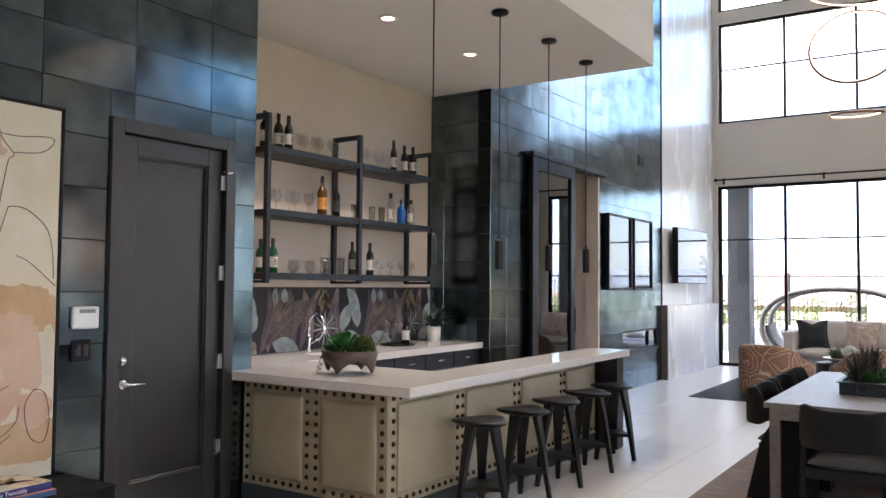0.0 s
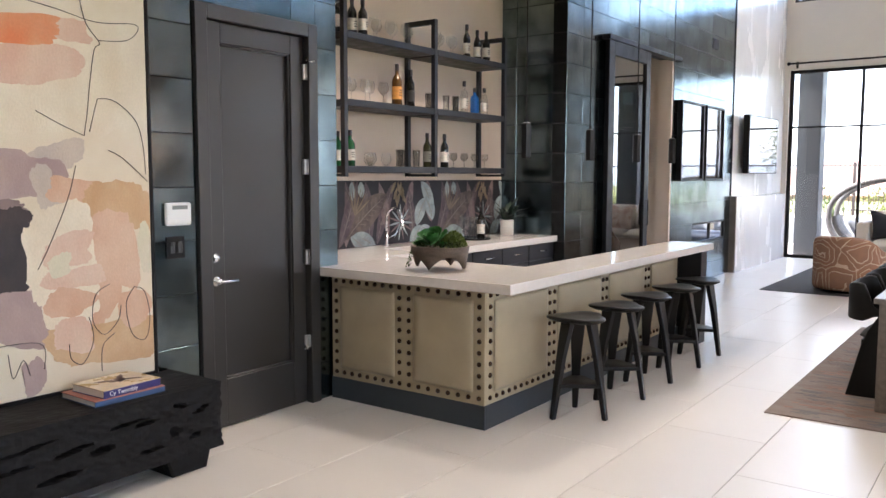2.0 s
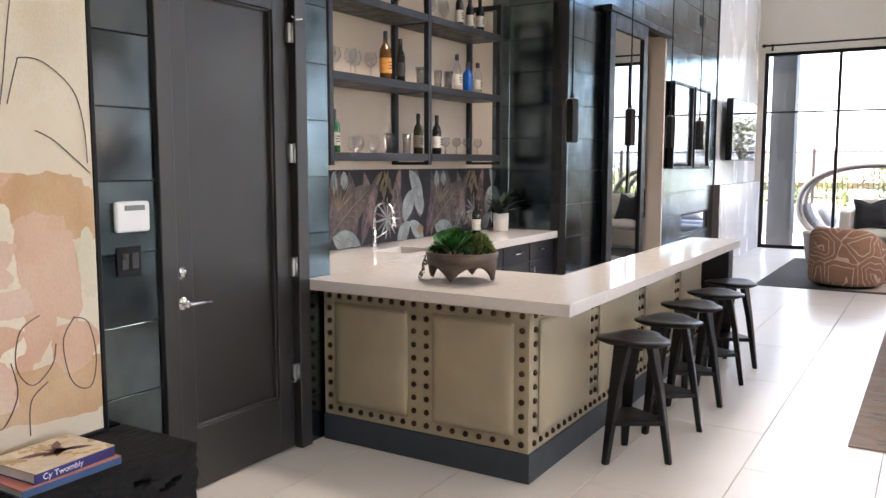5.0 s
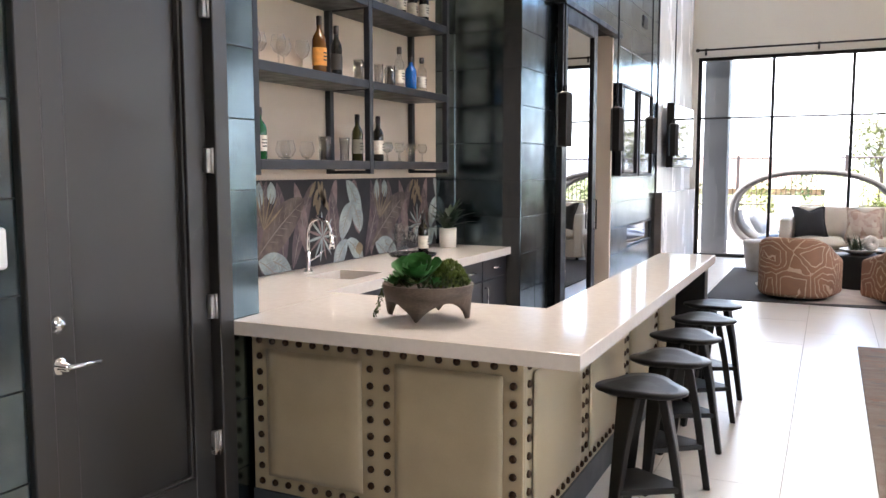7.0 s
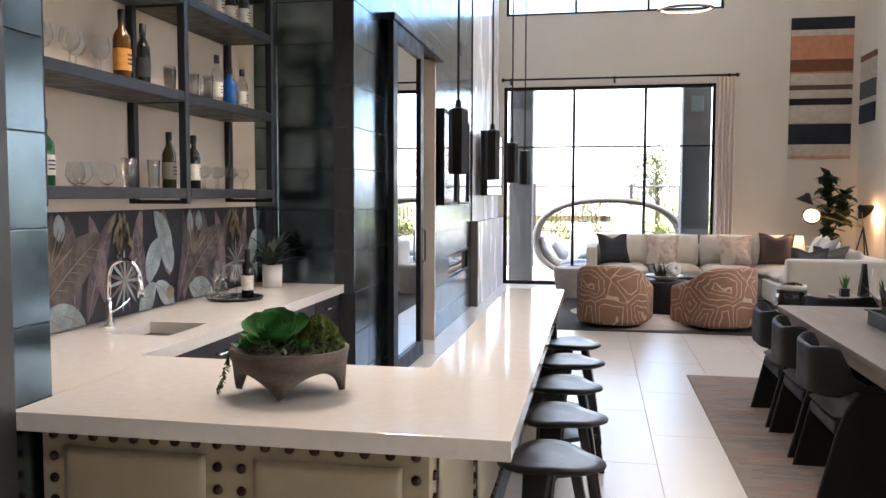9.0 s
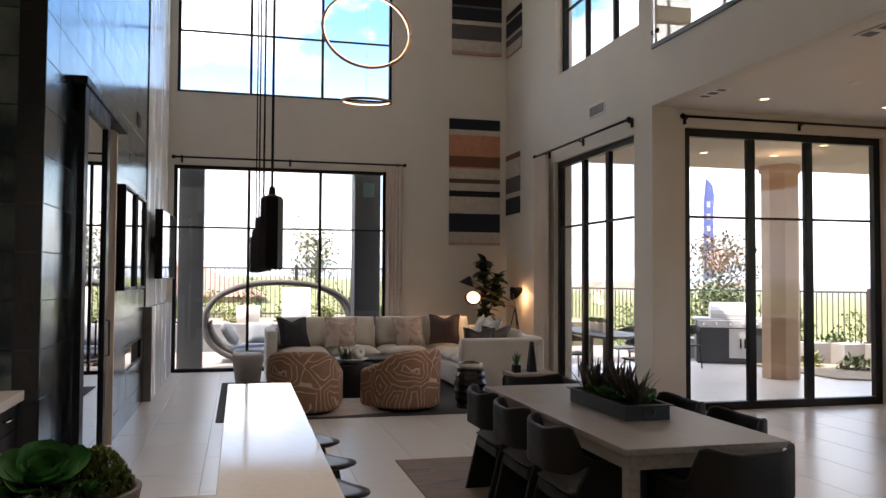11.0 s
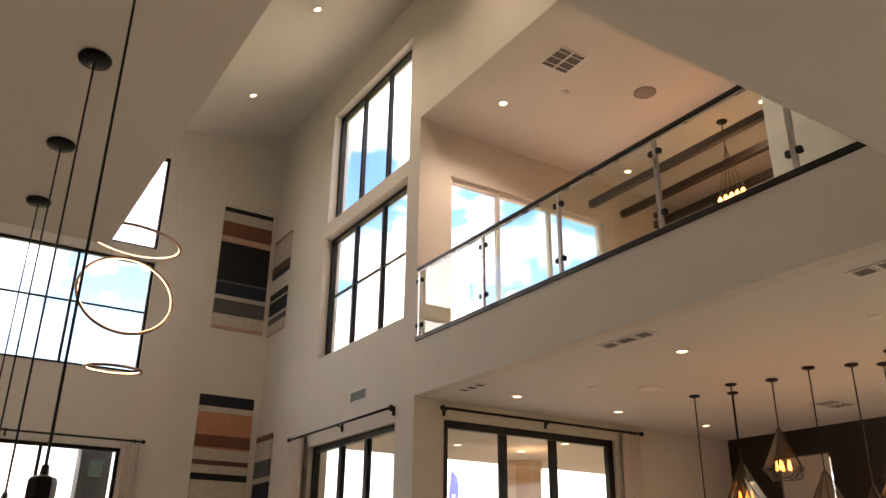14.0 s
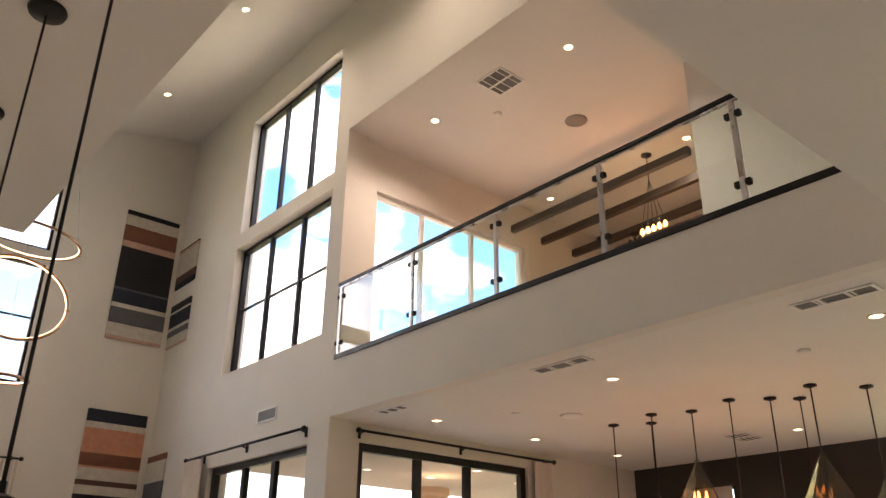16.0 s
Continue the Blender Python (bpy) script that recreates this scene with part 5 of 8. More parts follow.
for k in range(5):
    part("slat", box(bmesh.new(), XW + 0.012, XW + 0.018, 12.18, 12.40, 3.425 + k * 0.026, 3.437 + k * 0.026), M_BLACK, wv)
fp = thing("fireplace", "long recessed linear fireplace with dark glass in the tiled wall", "fireplace")
bm = bmesh.new()
y0, y1, z0, z1 = FIRE
box(bm, XW - 0.40, XW - 0.38, y0, y1, z0, z1)
box(bm, XW - 0.38, XW - 0.01, y0, y0 + 0.02, z0, z1)
box(bm, XW - 0.38, XW - 0.01, y1 - 0.02, y1, z0, z1)
box(bm, XW - 0.38, XW - 0.01, y0 + 0.02, y1 - 0.02, z0, z0 + 0.02)
box(bm, XW - 0.38, XW - 0.01, y0 + 0.02, y1 - 0.02, z1 - 0.02, z1)
part("firebox", bm, M_BLACK, fp)
part("glass_front", box(bmesh.new(), XW - 0.03, XW - 0.024, y0 + 0.02, y1 - 0.02, z0 + 0.02, z1 - 0.02), M_DARKGLASS, fp).visible_shadow = False
bm = bmesh.new()
rnd = random.Random(2)
for i in range(60):
    bmesh.ops.create_icosphere(bm, subdivisions=1, radius=rnd.uniform(0.015, 0.03), matrix=Matrix.Translation((XW - rnd.uniform(0.1, 0.33), rnd.uniform(y0 + 0.06, y1 - 0.06), z0 + 0.035)))
part("fire_pebbles", bm, mat("grey_pebbles", (0.3, 0.29, 0.28), 0.7), fp)
tv = thing("television", "flat black television on a wall arm, glossy screen", "television", pose(-3.93, 14.35, 2.06, 0, 0, -1.5))
part("body", box(bmesh.new(), -0.085, 0.012, -0.80, 0.80, -0.47, 0.47, 0.006), M_BLACK, tv)
part("screen", box(bmesh.new(), 0.0125, 0.015, -0.785, 0.785, -0.455, 0.455), plain("glossy_screen", (0.01, 0.01, 0.011), 0.03), tv)
part("wall_arm", box(bmesh.new(), -0.19, -0.085, -0.12, 0.12, -0.12, 0.12, 0.01), M_BLACK, tv)

# ---- bar pendants ----
pend = thing("pendant_lamp", "slim black faceted cylinder pendant on a long black cord", "pendant lamp", pose(-2.835, 4.62, 0), group="pendants over the bar")
bm = bmesh.new()
lathe(bm, [(0, 3.648), (0.065, 3.648), (0.068, 3.640), (0.062, 3.625), (0.012, 3.618), (0, 3.618)], 24)
part("canopy", bm, M_BLACK, pend)
part("cord", tube(bmesh.new(), [(0, 0, 3.62), (0, 0, 1.88)], 0.0045, 6), M_BLACK, pend)
bm = bmesh.new()
lathe(bm, [(0, 1.905), (0.009, 1.905), (0.011, 1.882), (0.030, 1.875), (0.034, 1.866), (0.034, 1.663), (0.031, 1.656), (0.028, 1.660), (0.026, 1.69), (0, 1.69)], 6, None, False)
part("shade", bm, M_BLACK, pend, "black hexagonal metal shade")
bm = bmesh.new()
lathe(bm, [(0, 1.657), (0.012, 1.658), (0.018, 1.664), (0.018, 1.682), (0, 1.684)], 14)
part("bulb", bm, glow("pendant_bulb_glow", (1.0, 0.72, 0.48), 1.0), pend)
for y in (5.53, 6.385, 7.18):
    copy_thing(pend, pose(-2.835, y, 0))

# ================= dining =================
M_RUG = mat("faded_kilim", (0.28, 0.20, 0.16), 0.95, vary=0.35, scale=3.5, fine=120, bump=0.6, col2=(0.36, 0.31, 0.27), stretch=(1, 3, 1))
drug = thing("dining_rug", "faded rose and taupe patterned woven rug under the table", "rug")
part("rug_body", box(bmesh.new(), -1.565, 0.62, 5.55, 9.24, -0.003, 0.010, 0.003), M_RUG, drug)
rnd = random.Random(21)
for k in range(26):
    y = 5.61 + k * 0.137
    bm = bmesh.new()
    for sub in range(4):
        x = -1.55 + rnd.uniform(0, 0.2)
        while x < 0.5:
            w_ = rnd.uniform(0.05, 0.42) if sub else rnd.uniform(0.02, 0.06)
            if rnd.random() < 0.55:
                box(bm, x, min(x + w_, 0.60), y + sub * 0.034, y + sub * 0.034 + rnd.uniform(0.010, 0.030), 0.0098, 0.0108)
            x += w_ + rnd.uniform(0.01, 0.12)
    part("woven_band", bm, mat("rug_yarn", rnd.choice(((0.38, 0.25, 0.21), (0.20, 0.185, 0.18), (0.40, 0.34, 0.29), (0.34, 0.20, 0.15))), 0.95, vary=0.2, fine=150, bump=0.4) if k < 4 else bpy.data.materials[("rug_yarn", "rug_yarn.001", "rug_yarn.002", "rug_yarn.003")[k % 4]], drug)["kind"] = "stuff"
M_TABLE = mat("weathered_grey_oak", (0.21, 0.18, 0.155), 0.45, vary=0.25, scale=5, fine=60, bump=0.35, col2=(0.31, 0.27, 0.24), stretch=(6, 0.5, 6))
table = thing("dining_table", "long weathered grey oak dining table with square legs", "table")
TX0, TX1, TY0, TY1 = -1.01, -0.03, 5.93, 8.37
part("tabletop", box(bmesh.new(), TX0, TX1, TY0, TY1, 0.725, 0.762, 0.003), M_TABLE, table)
bm = bmesh.new()
for a in ((TX0 + 0.03, TX1 - 0.03, TY0 + 0.03, TY0 + 0.06), (TX0 + 0.03, TX1 - 0.03, TY1 - 0.06, TY1 - 0.03), (TX0 + 0.03, TX0 + 0.06, TY0 + 0.06, TY1 - 0.06), (TX1 - 0.06, TX1 - 0.03, TY0 + 0.06, TY1 - 0.06)):
    box(bm, *a, 0.645, 0.7245, 0.003)
part("apron", bm, M_TABLE, table)
for x in (TX0 + 0.065, TX1 - 0.065):
    for y in (TY0 + 0.065, TY1 - 0.065):
        bm = bmesh.new()
        prism(bm, [(-0.034, -0.034), (0.034, -0.034), (0.034, 0.034), (-0.034, 0.034)], 0.011, 0.7245, pose(x, y, 0), 0.004)
        part("leg", bm, M_TABLE, table)

M_BLKLEA = mat("black_leather", (0.010, 0.0094, 0.009), 0.58, spec=0.25, vary=0.2, scale=8, fine=150, bump=0.2, rvary=0.08, depth=0.002)
M_GREYLEA = mat("grey_suede_back", (0.07, 0.066, 0.063), 0.7, vary=0.15, scale=8, fine=200, bump=0.25)


def band(bm, pts, zs0, zs1, thick, rough_n=3):
    """An upright curved panel with rounded top and bottom edges; pts run along it in plan."""
    t = bmesh.new()
    P = [Vector((x, y, 0)) for x, y in pts]
    rows = []
    for i, p in enumerate(P):
        d = (P[min(i + 1, len(P) - 1)] - P[max(i - 1, 0)]).normalized()
        n = Vector((-d.y, d.x, 0))
        a, b, h = zs0[i], zs1[i], thick / 2
        r = min(h, (b - a) / 3)
        ring = [(h, a + r), (h * 0.7, a + r * 0.3), (0, a), (-h * 0.7, a + r * 0.3), (-h, a + r), (-h, b - r), (-h * 0.7, b - r * 0.3), (0, b), (h * 0.7, b - r * 0.3), (h, b - r)]
        rows.append([t.verts.new(p + n * q + Vector((0, 0, z))) for q, z in ring])
    m = len(rows[0])
    for a, b in zip(rows, rows[1:]):
        for j in range(m):
            t.faces.new([a[j], a[(j + 1) % m], b[(j + 1) % m], b[j]]).smooth = True
    t.faces.new(rows[0])
    t.faces.new(rows[-1][::-1])
    bmesh.ops.recalc_face_normals(t, faces=t.faces)
    join(bm, t)
    return bm


def u_plan(hw, front, back, r, n=8):
    """A U in plan: from the front of one arm round the back to the other; the back lies towards -y."""
    pts = [(-hw, front), (-hw, (front + back) / 2)]
    pts += [(-hw + r - r * math.cos(a), back + r - r * math.sin(a)) for a in [math.pi / 2 * i / n for i in range(n + 1)]]
    pts += [(hw - r + r * math.sin(a), back + r - r * math.cos(a)) for a in [math.pi / 2 * i / n for i in range(n + 1)]]
    return pts + [(hw, (front + back) / 2), (hw, front)]


# The chair faces +y; its back is at -y.
chair = thing("dining_chair", "black leather armchair with a curved open back and slab sides", "chair", pose(-0.97, 6.60, 0.011, 0, 0, -90), group="chairs round the dining table")
U = u_plan(0.275, 0.22, -0.26, 0.17)
top_z, low_z = [], []
for x, y in U:
    k = min(1, max(0, (-0.06 - y) / 0.11))
    k = k * k * (3 - 2 * k)
    dip = max(0.0, 1 - (x / 0.235) ** 2)
    top_z.append(0.605 + 0.195 * k - 0.032 * k * dip)
    low_z.append(0.575 - 0.045 * k)
part("backrest", band(bmesh.new(), U, low_z, top_z, 0.030), M_BLKLEA, chair)
for s in (-1, 1):
    bm = bmesh.new()
    prism(bm, [(0.245, 0.0), (0.215, 0.585), (-0.05, 0.585), (-0.12, 0.47), (-0.16, 0.36), (-0.245, 0.0)], -0.015, 0.015, pose(s * 0.268, 0, 0, 90, 0, 90), 0.006)
    part("side_panel", bm, M_BLKLEA, chair)
bm = bmesh.new()
box(bm, -0.246, 0.246, -0.165, 0.215, 0.33, 0.40, 0.01, 2)
part("seat_frame", bm, M_BLKLEA, chair)
bm = bmesh.new()
pad(bm, -0.243, 0.243, -0.18, 0.22, 0.40, 0.455, 0.015, 0.025, 8)
part("seat_cushion", bm, M_GREYLEA, chair, "grey suede seat cushion")
for x, y, a in ((-0.97, 7.27, -90), (-0.97, 7.92, -90), (-0.10, 6.58, 90), (-0.10, 7.24, 90), (-0.10, 7.90, 90), (-0.47, 5.86, 2), (-0.50, 8.46, 180)):
    copy_thing(chair, pose(x, y, 0.011, 0, 0, a))

planter = thing("table_planter", "long grey metal trough of succulents with ring handles", "planter", pose(-0.49, 7.08, 0.763))
M_ZINC = mat("dark_zinc", (0.07, 0.08, 0.085), 0.5, metal=0.6, vary=0.25, scale=8, bump=0.1)
bm = bmesh.new()
for a in ((-0.15, 0.15, -0.42, 0.42, 0, 0.01), (-0.15, -0.14, -0.42, 0.42, 0.01, 0.095), (0.14, 0.15, -0.42, 0.42, 0.01, 0.095), (-0.14, 0.14, -0.42, -0.41, 0.01, 0.095), (-0.14, 0.14, 0.41, 0.42, 0.01, 0.095)):
    box(bm, *a)
for a in ((-0.165, -0.149, -0.45, 0.45, 0.088, 0.096), (0.149, 0.165, -0.45, 0.45, 0.088, 0.096), (-0.149, 0.149, -0.45, -0.419, 0.088, 0.096), (-0.149, 0.149, 0.419, 0.45, 0.088, 0.096)):
    box(bm, *a)
part("trough", bm, M_ZINC, planter)
part("soil", box(bmesh.new(), -0.14, 0.14, -0.41, 0.41, 0.03, 0.08), M_SOIL, planter)
for s in (-1, 1):
    bm = bmesh.new()
    tube(bm, [(0.035 * math.cos(a), s * 0.438, 0.05 + 0.035 * math.sin(a)) for a in [2 * math.pi * i / 16 for i in range(16)]], 0.005, 6, True)
    part("ring_handle", bm, M_ZINC, planter)
rnd = random.Random(8)
M_ALOE = mat("dark_aloe", (0.035, 0.05, 0.03), 0.5, vary=0.3, scale=20, col2=(0.09, 0.06, 0.055))
bm = bmesh.new()
for k in range(13):
    cx, cy = rnd.uniform(-0.07, 0.07), -0.36 + k * 0.06
    for i in range(11):
        a, e = rnd.uniform(0, 6.28), rnd.uniform(0.85, 1.5)
        leaf(bm, (cx, cy, 0.075), (math.cos(a) * math.cos(e), math.sin(a) * math.cos(e), math.sin(e)), (0.1, 0, 1), rnd.uniform(0.14, 0.29), 0.028, 0.05, 4, 0.4)
part("aloe", bm, M_ALOE, planter, "dark spiky aloe leaves")
for k in range(34):
    bm = bmesh.new()
    rosette(bm, rnd.uniform(-0.12, 0.12), rnd.uniform(-0.38, 0.38), 0.085, rnd.uniform(0.06, 0.11), 18)
    part("rosette", bm, M_SUCC, planter)

# ================= living =================
lrug = thing("living_rug", "charcoal flat-woven area rug with a pale hide over it", "rug")
part("rug_body", box(bmesh.new(), -3.17, 0.75, 11.50, 14.9, -0.003, 0.008, 0.003), mat("charcoal_weave", (0.055, 0.055, 0.058), 0.95, vary=0.25, scale=5, fine=160, bump=0.5), lrug)
bm = bmesh.new()
o_ = []
for i in range(40):
    a = 2 * math.pi * i / 40
    k = 1 + 0.10 * math.sin(3 * a + 1) + 0.07 * math.sin(5 * a)
    o_.append((-1.55 + 1.15 * k * math.cos(a), 12.75 + 1.1 * k * math.sin(a)))
prism(bm, o_, 0.0082, 0.012)
part("hide", bm, mat("pale_hide", (0.55, 0.47, 0.42), 0.85, vary=0.2, scale=3, fine=120, bump=0.4), lrug, "pale cow hide")


def terracotta_fabric():
    """Terracotta cloth with cream meandering contour lines."""
    m = mat("terracotta_line_fabric", (0.34, 0.18, 0.11), 0.85, vary=0.1, scale=8, fine=240, bump=0.3, depth=0.002)
    n, l = m.node_tree.nodes, m.node_tree.links
    p = n["Principled BSDF"]
    co = n.new("ShaderNodeTexCoord")
    dn = n.new("ShaderNodeTexVoronoi")
    dn.feature = "DISTANCE_TO_EDGE"
    dn.inputs["Scale"].default_value = 2.7
    wob = n.new("ShaderNodeTexNoise")
    wob.inputs["Scale"].default_value = 5.0
    av = n.new("ShaderNodeVectorMath")
    av.operation = "MULTIPLY_ADD"
    av.inputs[1].default_value = (0.10, 0.10, 0.10)
    l.new(co.outputs["Object"], wob.inputs["Vector"])
    l.new(wob.outputs["Color"], av.inputs[0])
    l.new(co.outputs["Object"], av.inputs[2])
    l.new(av.outputs[0], dn.inputs["Vector"])
    mu = n.new("ShaderNodeMath")
    mu.operation = "MULTIPLY"
    mu.inputs[1].default_value = 7.5
    l.new(dn.outputs["Distance"], mu.inputs[0])
    fr = n.new("ShaderNodeMath")
    fr.operation = "PINGPONG"
    fr.inputs[1].default_value = 0.5
    l.new(mu.outputs[0], fr.inputs[0])
    lt = n.new("ShaderNodeMath")
    lt.operation = "LESS_THAN"
    lt.inputs[1].default_value = 0.085
    l.new(fr.outputs[0], lt.inputs[0])
    mx = n.new("ShaderNodeMixRGB")
    old = p.inputs["Base Color"].links[0].from_socket
    l.new(lt.outputs[0], mx.inputs["Fac"])
    l.new(old, mx.inputs["Color1"])
    mx.inputs["Color2"].default_value = (0.62, 0.47, 0.34, 1)
    l.new(mx.outputs[0], p.inputs["Base Color"])
    return m


M_TERRA = terracotta_fabric()
sw_ch = thing("swivel_chair", "round-backed terracotta swivel armchair with cream line pattern", "armchair", pose(-2.16, 12.02, 0.012, 0, 0, -14), group="swivel chairs")
U = u_plan(0.375, 0.34, -0.37, 0.335, 12)
tz = []
for x, y in U:
    k = min(1, max(0, (0.25 - y) / 0.60))
    k = k * k * (3 - 2 * k)
    tz.append(0.49 + 0.255 * k)
part("shell", band(bmesh.new(), U, [0.035] * len(U), tz, 0.11), M_TERRA, sw_ch)
bm = bmesh.new()
box(bm, -0.32, 0.32, -0.31, 0.31, 0.035, 0.30, 0.03, 2)
part("seat_base", bm, M_TERRA, sw_ch)
bm = bmesh.new()
pad(bm, -0.32, 0.32, -0.30, 0.34, 0.30, 0.42, 0.03, 0.04)
part("seat_cushion", bm, M_TERRA, sw_ch)
bm = bmesh.new()
lathe(bm, [(0, 0), (0.34, 0), (0.34, 0.03), (0, 0.034)], 32)
part("swivel_base", bm, M_BLACK, sw_ch, "low black swivel base")
copy_thing(sw_ch, pose(-0.92, 12.02, 0.012, 0, 0, 30))

M_SOFA = mat("cream_boucle", (0.70, 0.65, 0.58), 0.92, vary=0.06, scale=6, fine=160, bump=0.5, sheen=0.3)
sofa = thing("sectional_sofa", "large cream upholstered corner sofa with loose cushions", "sofa")
bm = bmesh.new()
box(bm, -2.40, 1.22, 14.75, 15.62, 0.06, 0.36, 0.03, 3)
part("back_run_base", bm, M_SOFA, sofa)
bm = bmesh.new()
box(bm, -2.40, 1.22, 15.48, 15.75, 0.06, 0.80, 0.04, 3)
part("back_run_backrest", bm, M_SOFA, sofa)
bm = bmesh.new()
box(bm, -2.52, -2.36, 14.70, 15.75, 0.06, 0.80, 0.04, 3)
part("arm", bm, M_SOFA, sofa)
bm = bmesh.new()
box(bm, 0.10, 1.05, 12.95, 14.75, 0.06, 0.36, 0.03, 3)
part("side_run_base", bm, M_SOFA, sofa)
bm = bmesh.new()
box(bm, 0.98, 1.22, 12.85, 15.48, 0.06, 0.80, 0.04, 3)
part("side_run_backrest", bm, M_SOFA, sofa)
bm = bmesh.new()
box(bm, 0.02, 1.22, 12.75, 12.95, 0.06, 0.79, 0.05, 3)
part("end_arm", bm, M_SOFA, sofa)
for i in range(4):
    bm = bmesh.new()
    x0 = -2.34 + i * 0.80
    pad(bm, x0, x0 + 0.78, 14.68, 15.45, 0.36, 0.50, 0.03, 0.05)
    part("seat_cushion", bm, M_SOFA, sofa)
    bm = bmesh.new()
    pad(bm, -0.39, 0.39, -0.25, 0.25, -0.09, 0.09, 0.05, 0.06, 8, pose(x0 + 0.39, 15.36, 0.73, 78))
    part("back_cushion", bm, M_SOFA, sofa)
for i in range(2):
    bm = bmesh.new()
    pad(bm, 0.14, 0.96, 12.97 + i * 0.86, 13.82 + i * 0.86, 0.36, 0.50, 0.03, 0.05)
    part("seat_cushion", bm, M_SOFA, sofa)
    bm = bmesh.new()
    pad(bm, -0.40, 0.40, -0.22, 0.22, -0.08, 0.08, 0.05, 0.06, 8, pose(0.90, 13.40 + i * 0.86, 0.68, 76, 0, -90))
    part("back_cushion", bm, M_SOFA, sofa)
for x, y in ((-2.4, 14.8), (1.1, 12.85), (-2.4, 15.65), (1.1, 15.6), (0.2, 12.85)):
    bm = bmesh.new()
    lathe(bm, [(0, -0.002 if y > 14.95 else 0.0081), (0.025, -0.002 if y > 14.95 else 0.0081), (0.03, 0.06), (0, 0.06)], 12, pose(x, y, 0))
    part("foot", bm, M_BLACK, sofa)


def cushion(x, y, z, rx, rz, col, label, size=0.24, check=False):
    if check:
        m = mat("rose_check_cloth", (0.50, 0.31, 0.25), 0.9, vary=0.1, scale=8, fine=200, bump=0.3, col2=(0.60, 0.45, 0.38))
        n_, l_ = m.node_tree.nodes, m.node_tree.links
        p_ = n_["Principled BSDF"]
        ck = n_.new("ShaderNodeTexVoronoi")
        ck.distance = "CHEBYCHEV"
        ck.inputs["Scale"].default_value = 13
        sv = n_.new("ShaderNodeSeparateColor")
        mk = n_.new("ShaderNodeMixRGB")
        mk.inputs["Color2"].default_value = (0.70, 0.62, 0.54, 1)
        old = p_.inputs["Base Color"].links[0].from_socket
        l_.new(n_["Texture Coordinate"].outputs["Object"], ck.inputs["Vector"])
        l_.new(ck.outputs["Color"], sv.inputs[0])
        l_.new(sv.outputs[0], mk.inputs["Fac"])
        l_.new(old, mk.inputs["Color1"])
        l_.new(mk.outputs[0], p_.inputs["Base Color"])
    else:
        m = mat("cushion_cloth", col, 0.85, vary=0.12, scale=8, fine=200, bump=0.3, sheen=0.2)
    bm = pad(bmesh.new(), -size, size, -size, size, -0.03, 0.03, 0.07, 0.04, 10)
    for v in bm.verts:
        u, w = v.co.x / size, v.co.y / size
        v.co.x *= 1 + 0.10 * (u * w) ** 2 - 0.07 * (1 - w * w)
        v.co.y *= 1 + 0.10 * (u * w) ** 2 - 0.07 * (1 - u * u)
        if w > 0:
            v.co.y -= 0.12 * size * 2 * w * (1 - min(1, abs(u) * 1.6)) 
    ob = tagged(part("throw_pillow", bm, m), label, "pillow", "pillows on the sofa")
    ob.matrix_basis = pose(x, y, z, rx, 0, rz)
    return ob


cushion(-2.10, 15.00, 0.755, 68, 20, (0.02, 0.022, 0.028), "dark charcoal throw pillow on the sofa")
cushion(-1.35, 15.02, 0.74, 66, -5, (0.62, 0.43, 0.37), "rose checked throw pillow on the sofa", 0.25, True)
cushion(-0.25, 15.02, 0.74, 66, 8, (0.62, 0.43, 0.37), "rose checked throw pillow on the sofa", 0.25, True)
cushion(0.35, 15.02, 0.78, 68, -12, (0.10, 0.065, 0.055), "dark brown throw pillow on the sofa", 0.25)
cushion(0.36, 13.12, 0.72, 66, 172, (0.14, 0.14, 0.14), "grey throw pillow leaning on the sofa arm", 0.22)
cushion(0.62, 13.20, 0.74, 66, 186, (0.20, 0.18, 0.16), "taupe throw pillow leaning on the sofa arm", 0.22)
cushion(0.74, 13.75, 0.80, 70, -86, (0.62, 0.60, 0.58), "pale patterned throw pillow on the sofa", 0.24)
cushion(0.76, 14.3, 0.80, 70, -95, (0.62, 0.60, 0.58), "pale patterned throw pillow on the sofa", 0.24)

ct = thing("coffee_table", "round black drum coffee table", "coffee table", pose(-1.45, 13.25, 0.013))
bm = bmesh.new()
lathe(bm, [(0, 0), (0.33, 0), (0.34, 0.02), (0.34, 0.42), (0.33, 0.43), (0, 0.43)], 40)
part("drum", bm, M_BLACK, ct)
ct2 = thing("coffee_table", "lower square black coffee table", "coffee table", pose(-0.75, 13.75, 0.013))
part("top", box(bmesh.new(), -0.5, 0.5, -0.35, 0.35, 0.40, 0.46, 0.008), M_BLACKWOOD, ct2)
for x in (-0.45, 0.45):
    for y in (-0.3, 0.3):
        part("leg", box(bmesh.new(), x - 0.03, x + 0.03, y - 0.03, y + 0.03, 0, 0.40, 0.004), M_BLACKWOOD, ct2)
fb = thing("plant_bowl", "grass plant with a pale sculpted ball in a shallow pale bowl", "planter", pose(-1.45, 13.22, 0.444))
bm = bmesh.new()
lathe(bm, [(0, 0), (0.10, 0), (0.24, 0.06), (0.25, 0.075), (0.23, 0.07), (0, 0.03)], 28)
part("bowl", bm, M_POT, fb)
bm = bmesh.new()
rnd = random.Random(4)
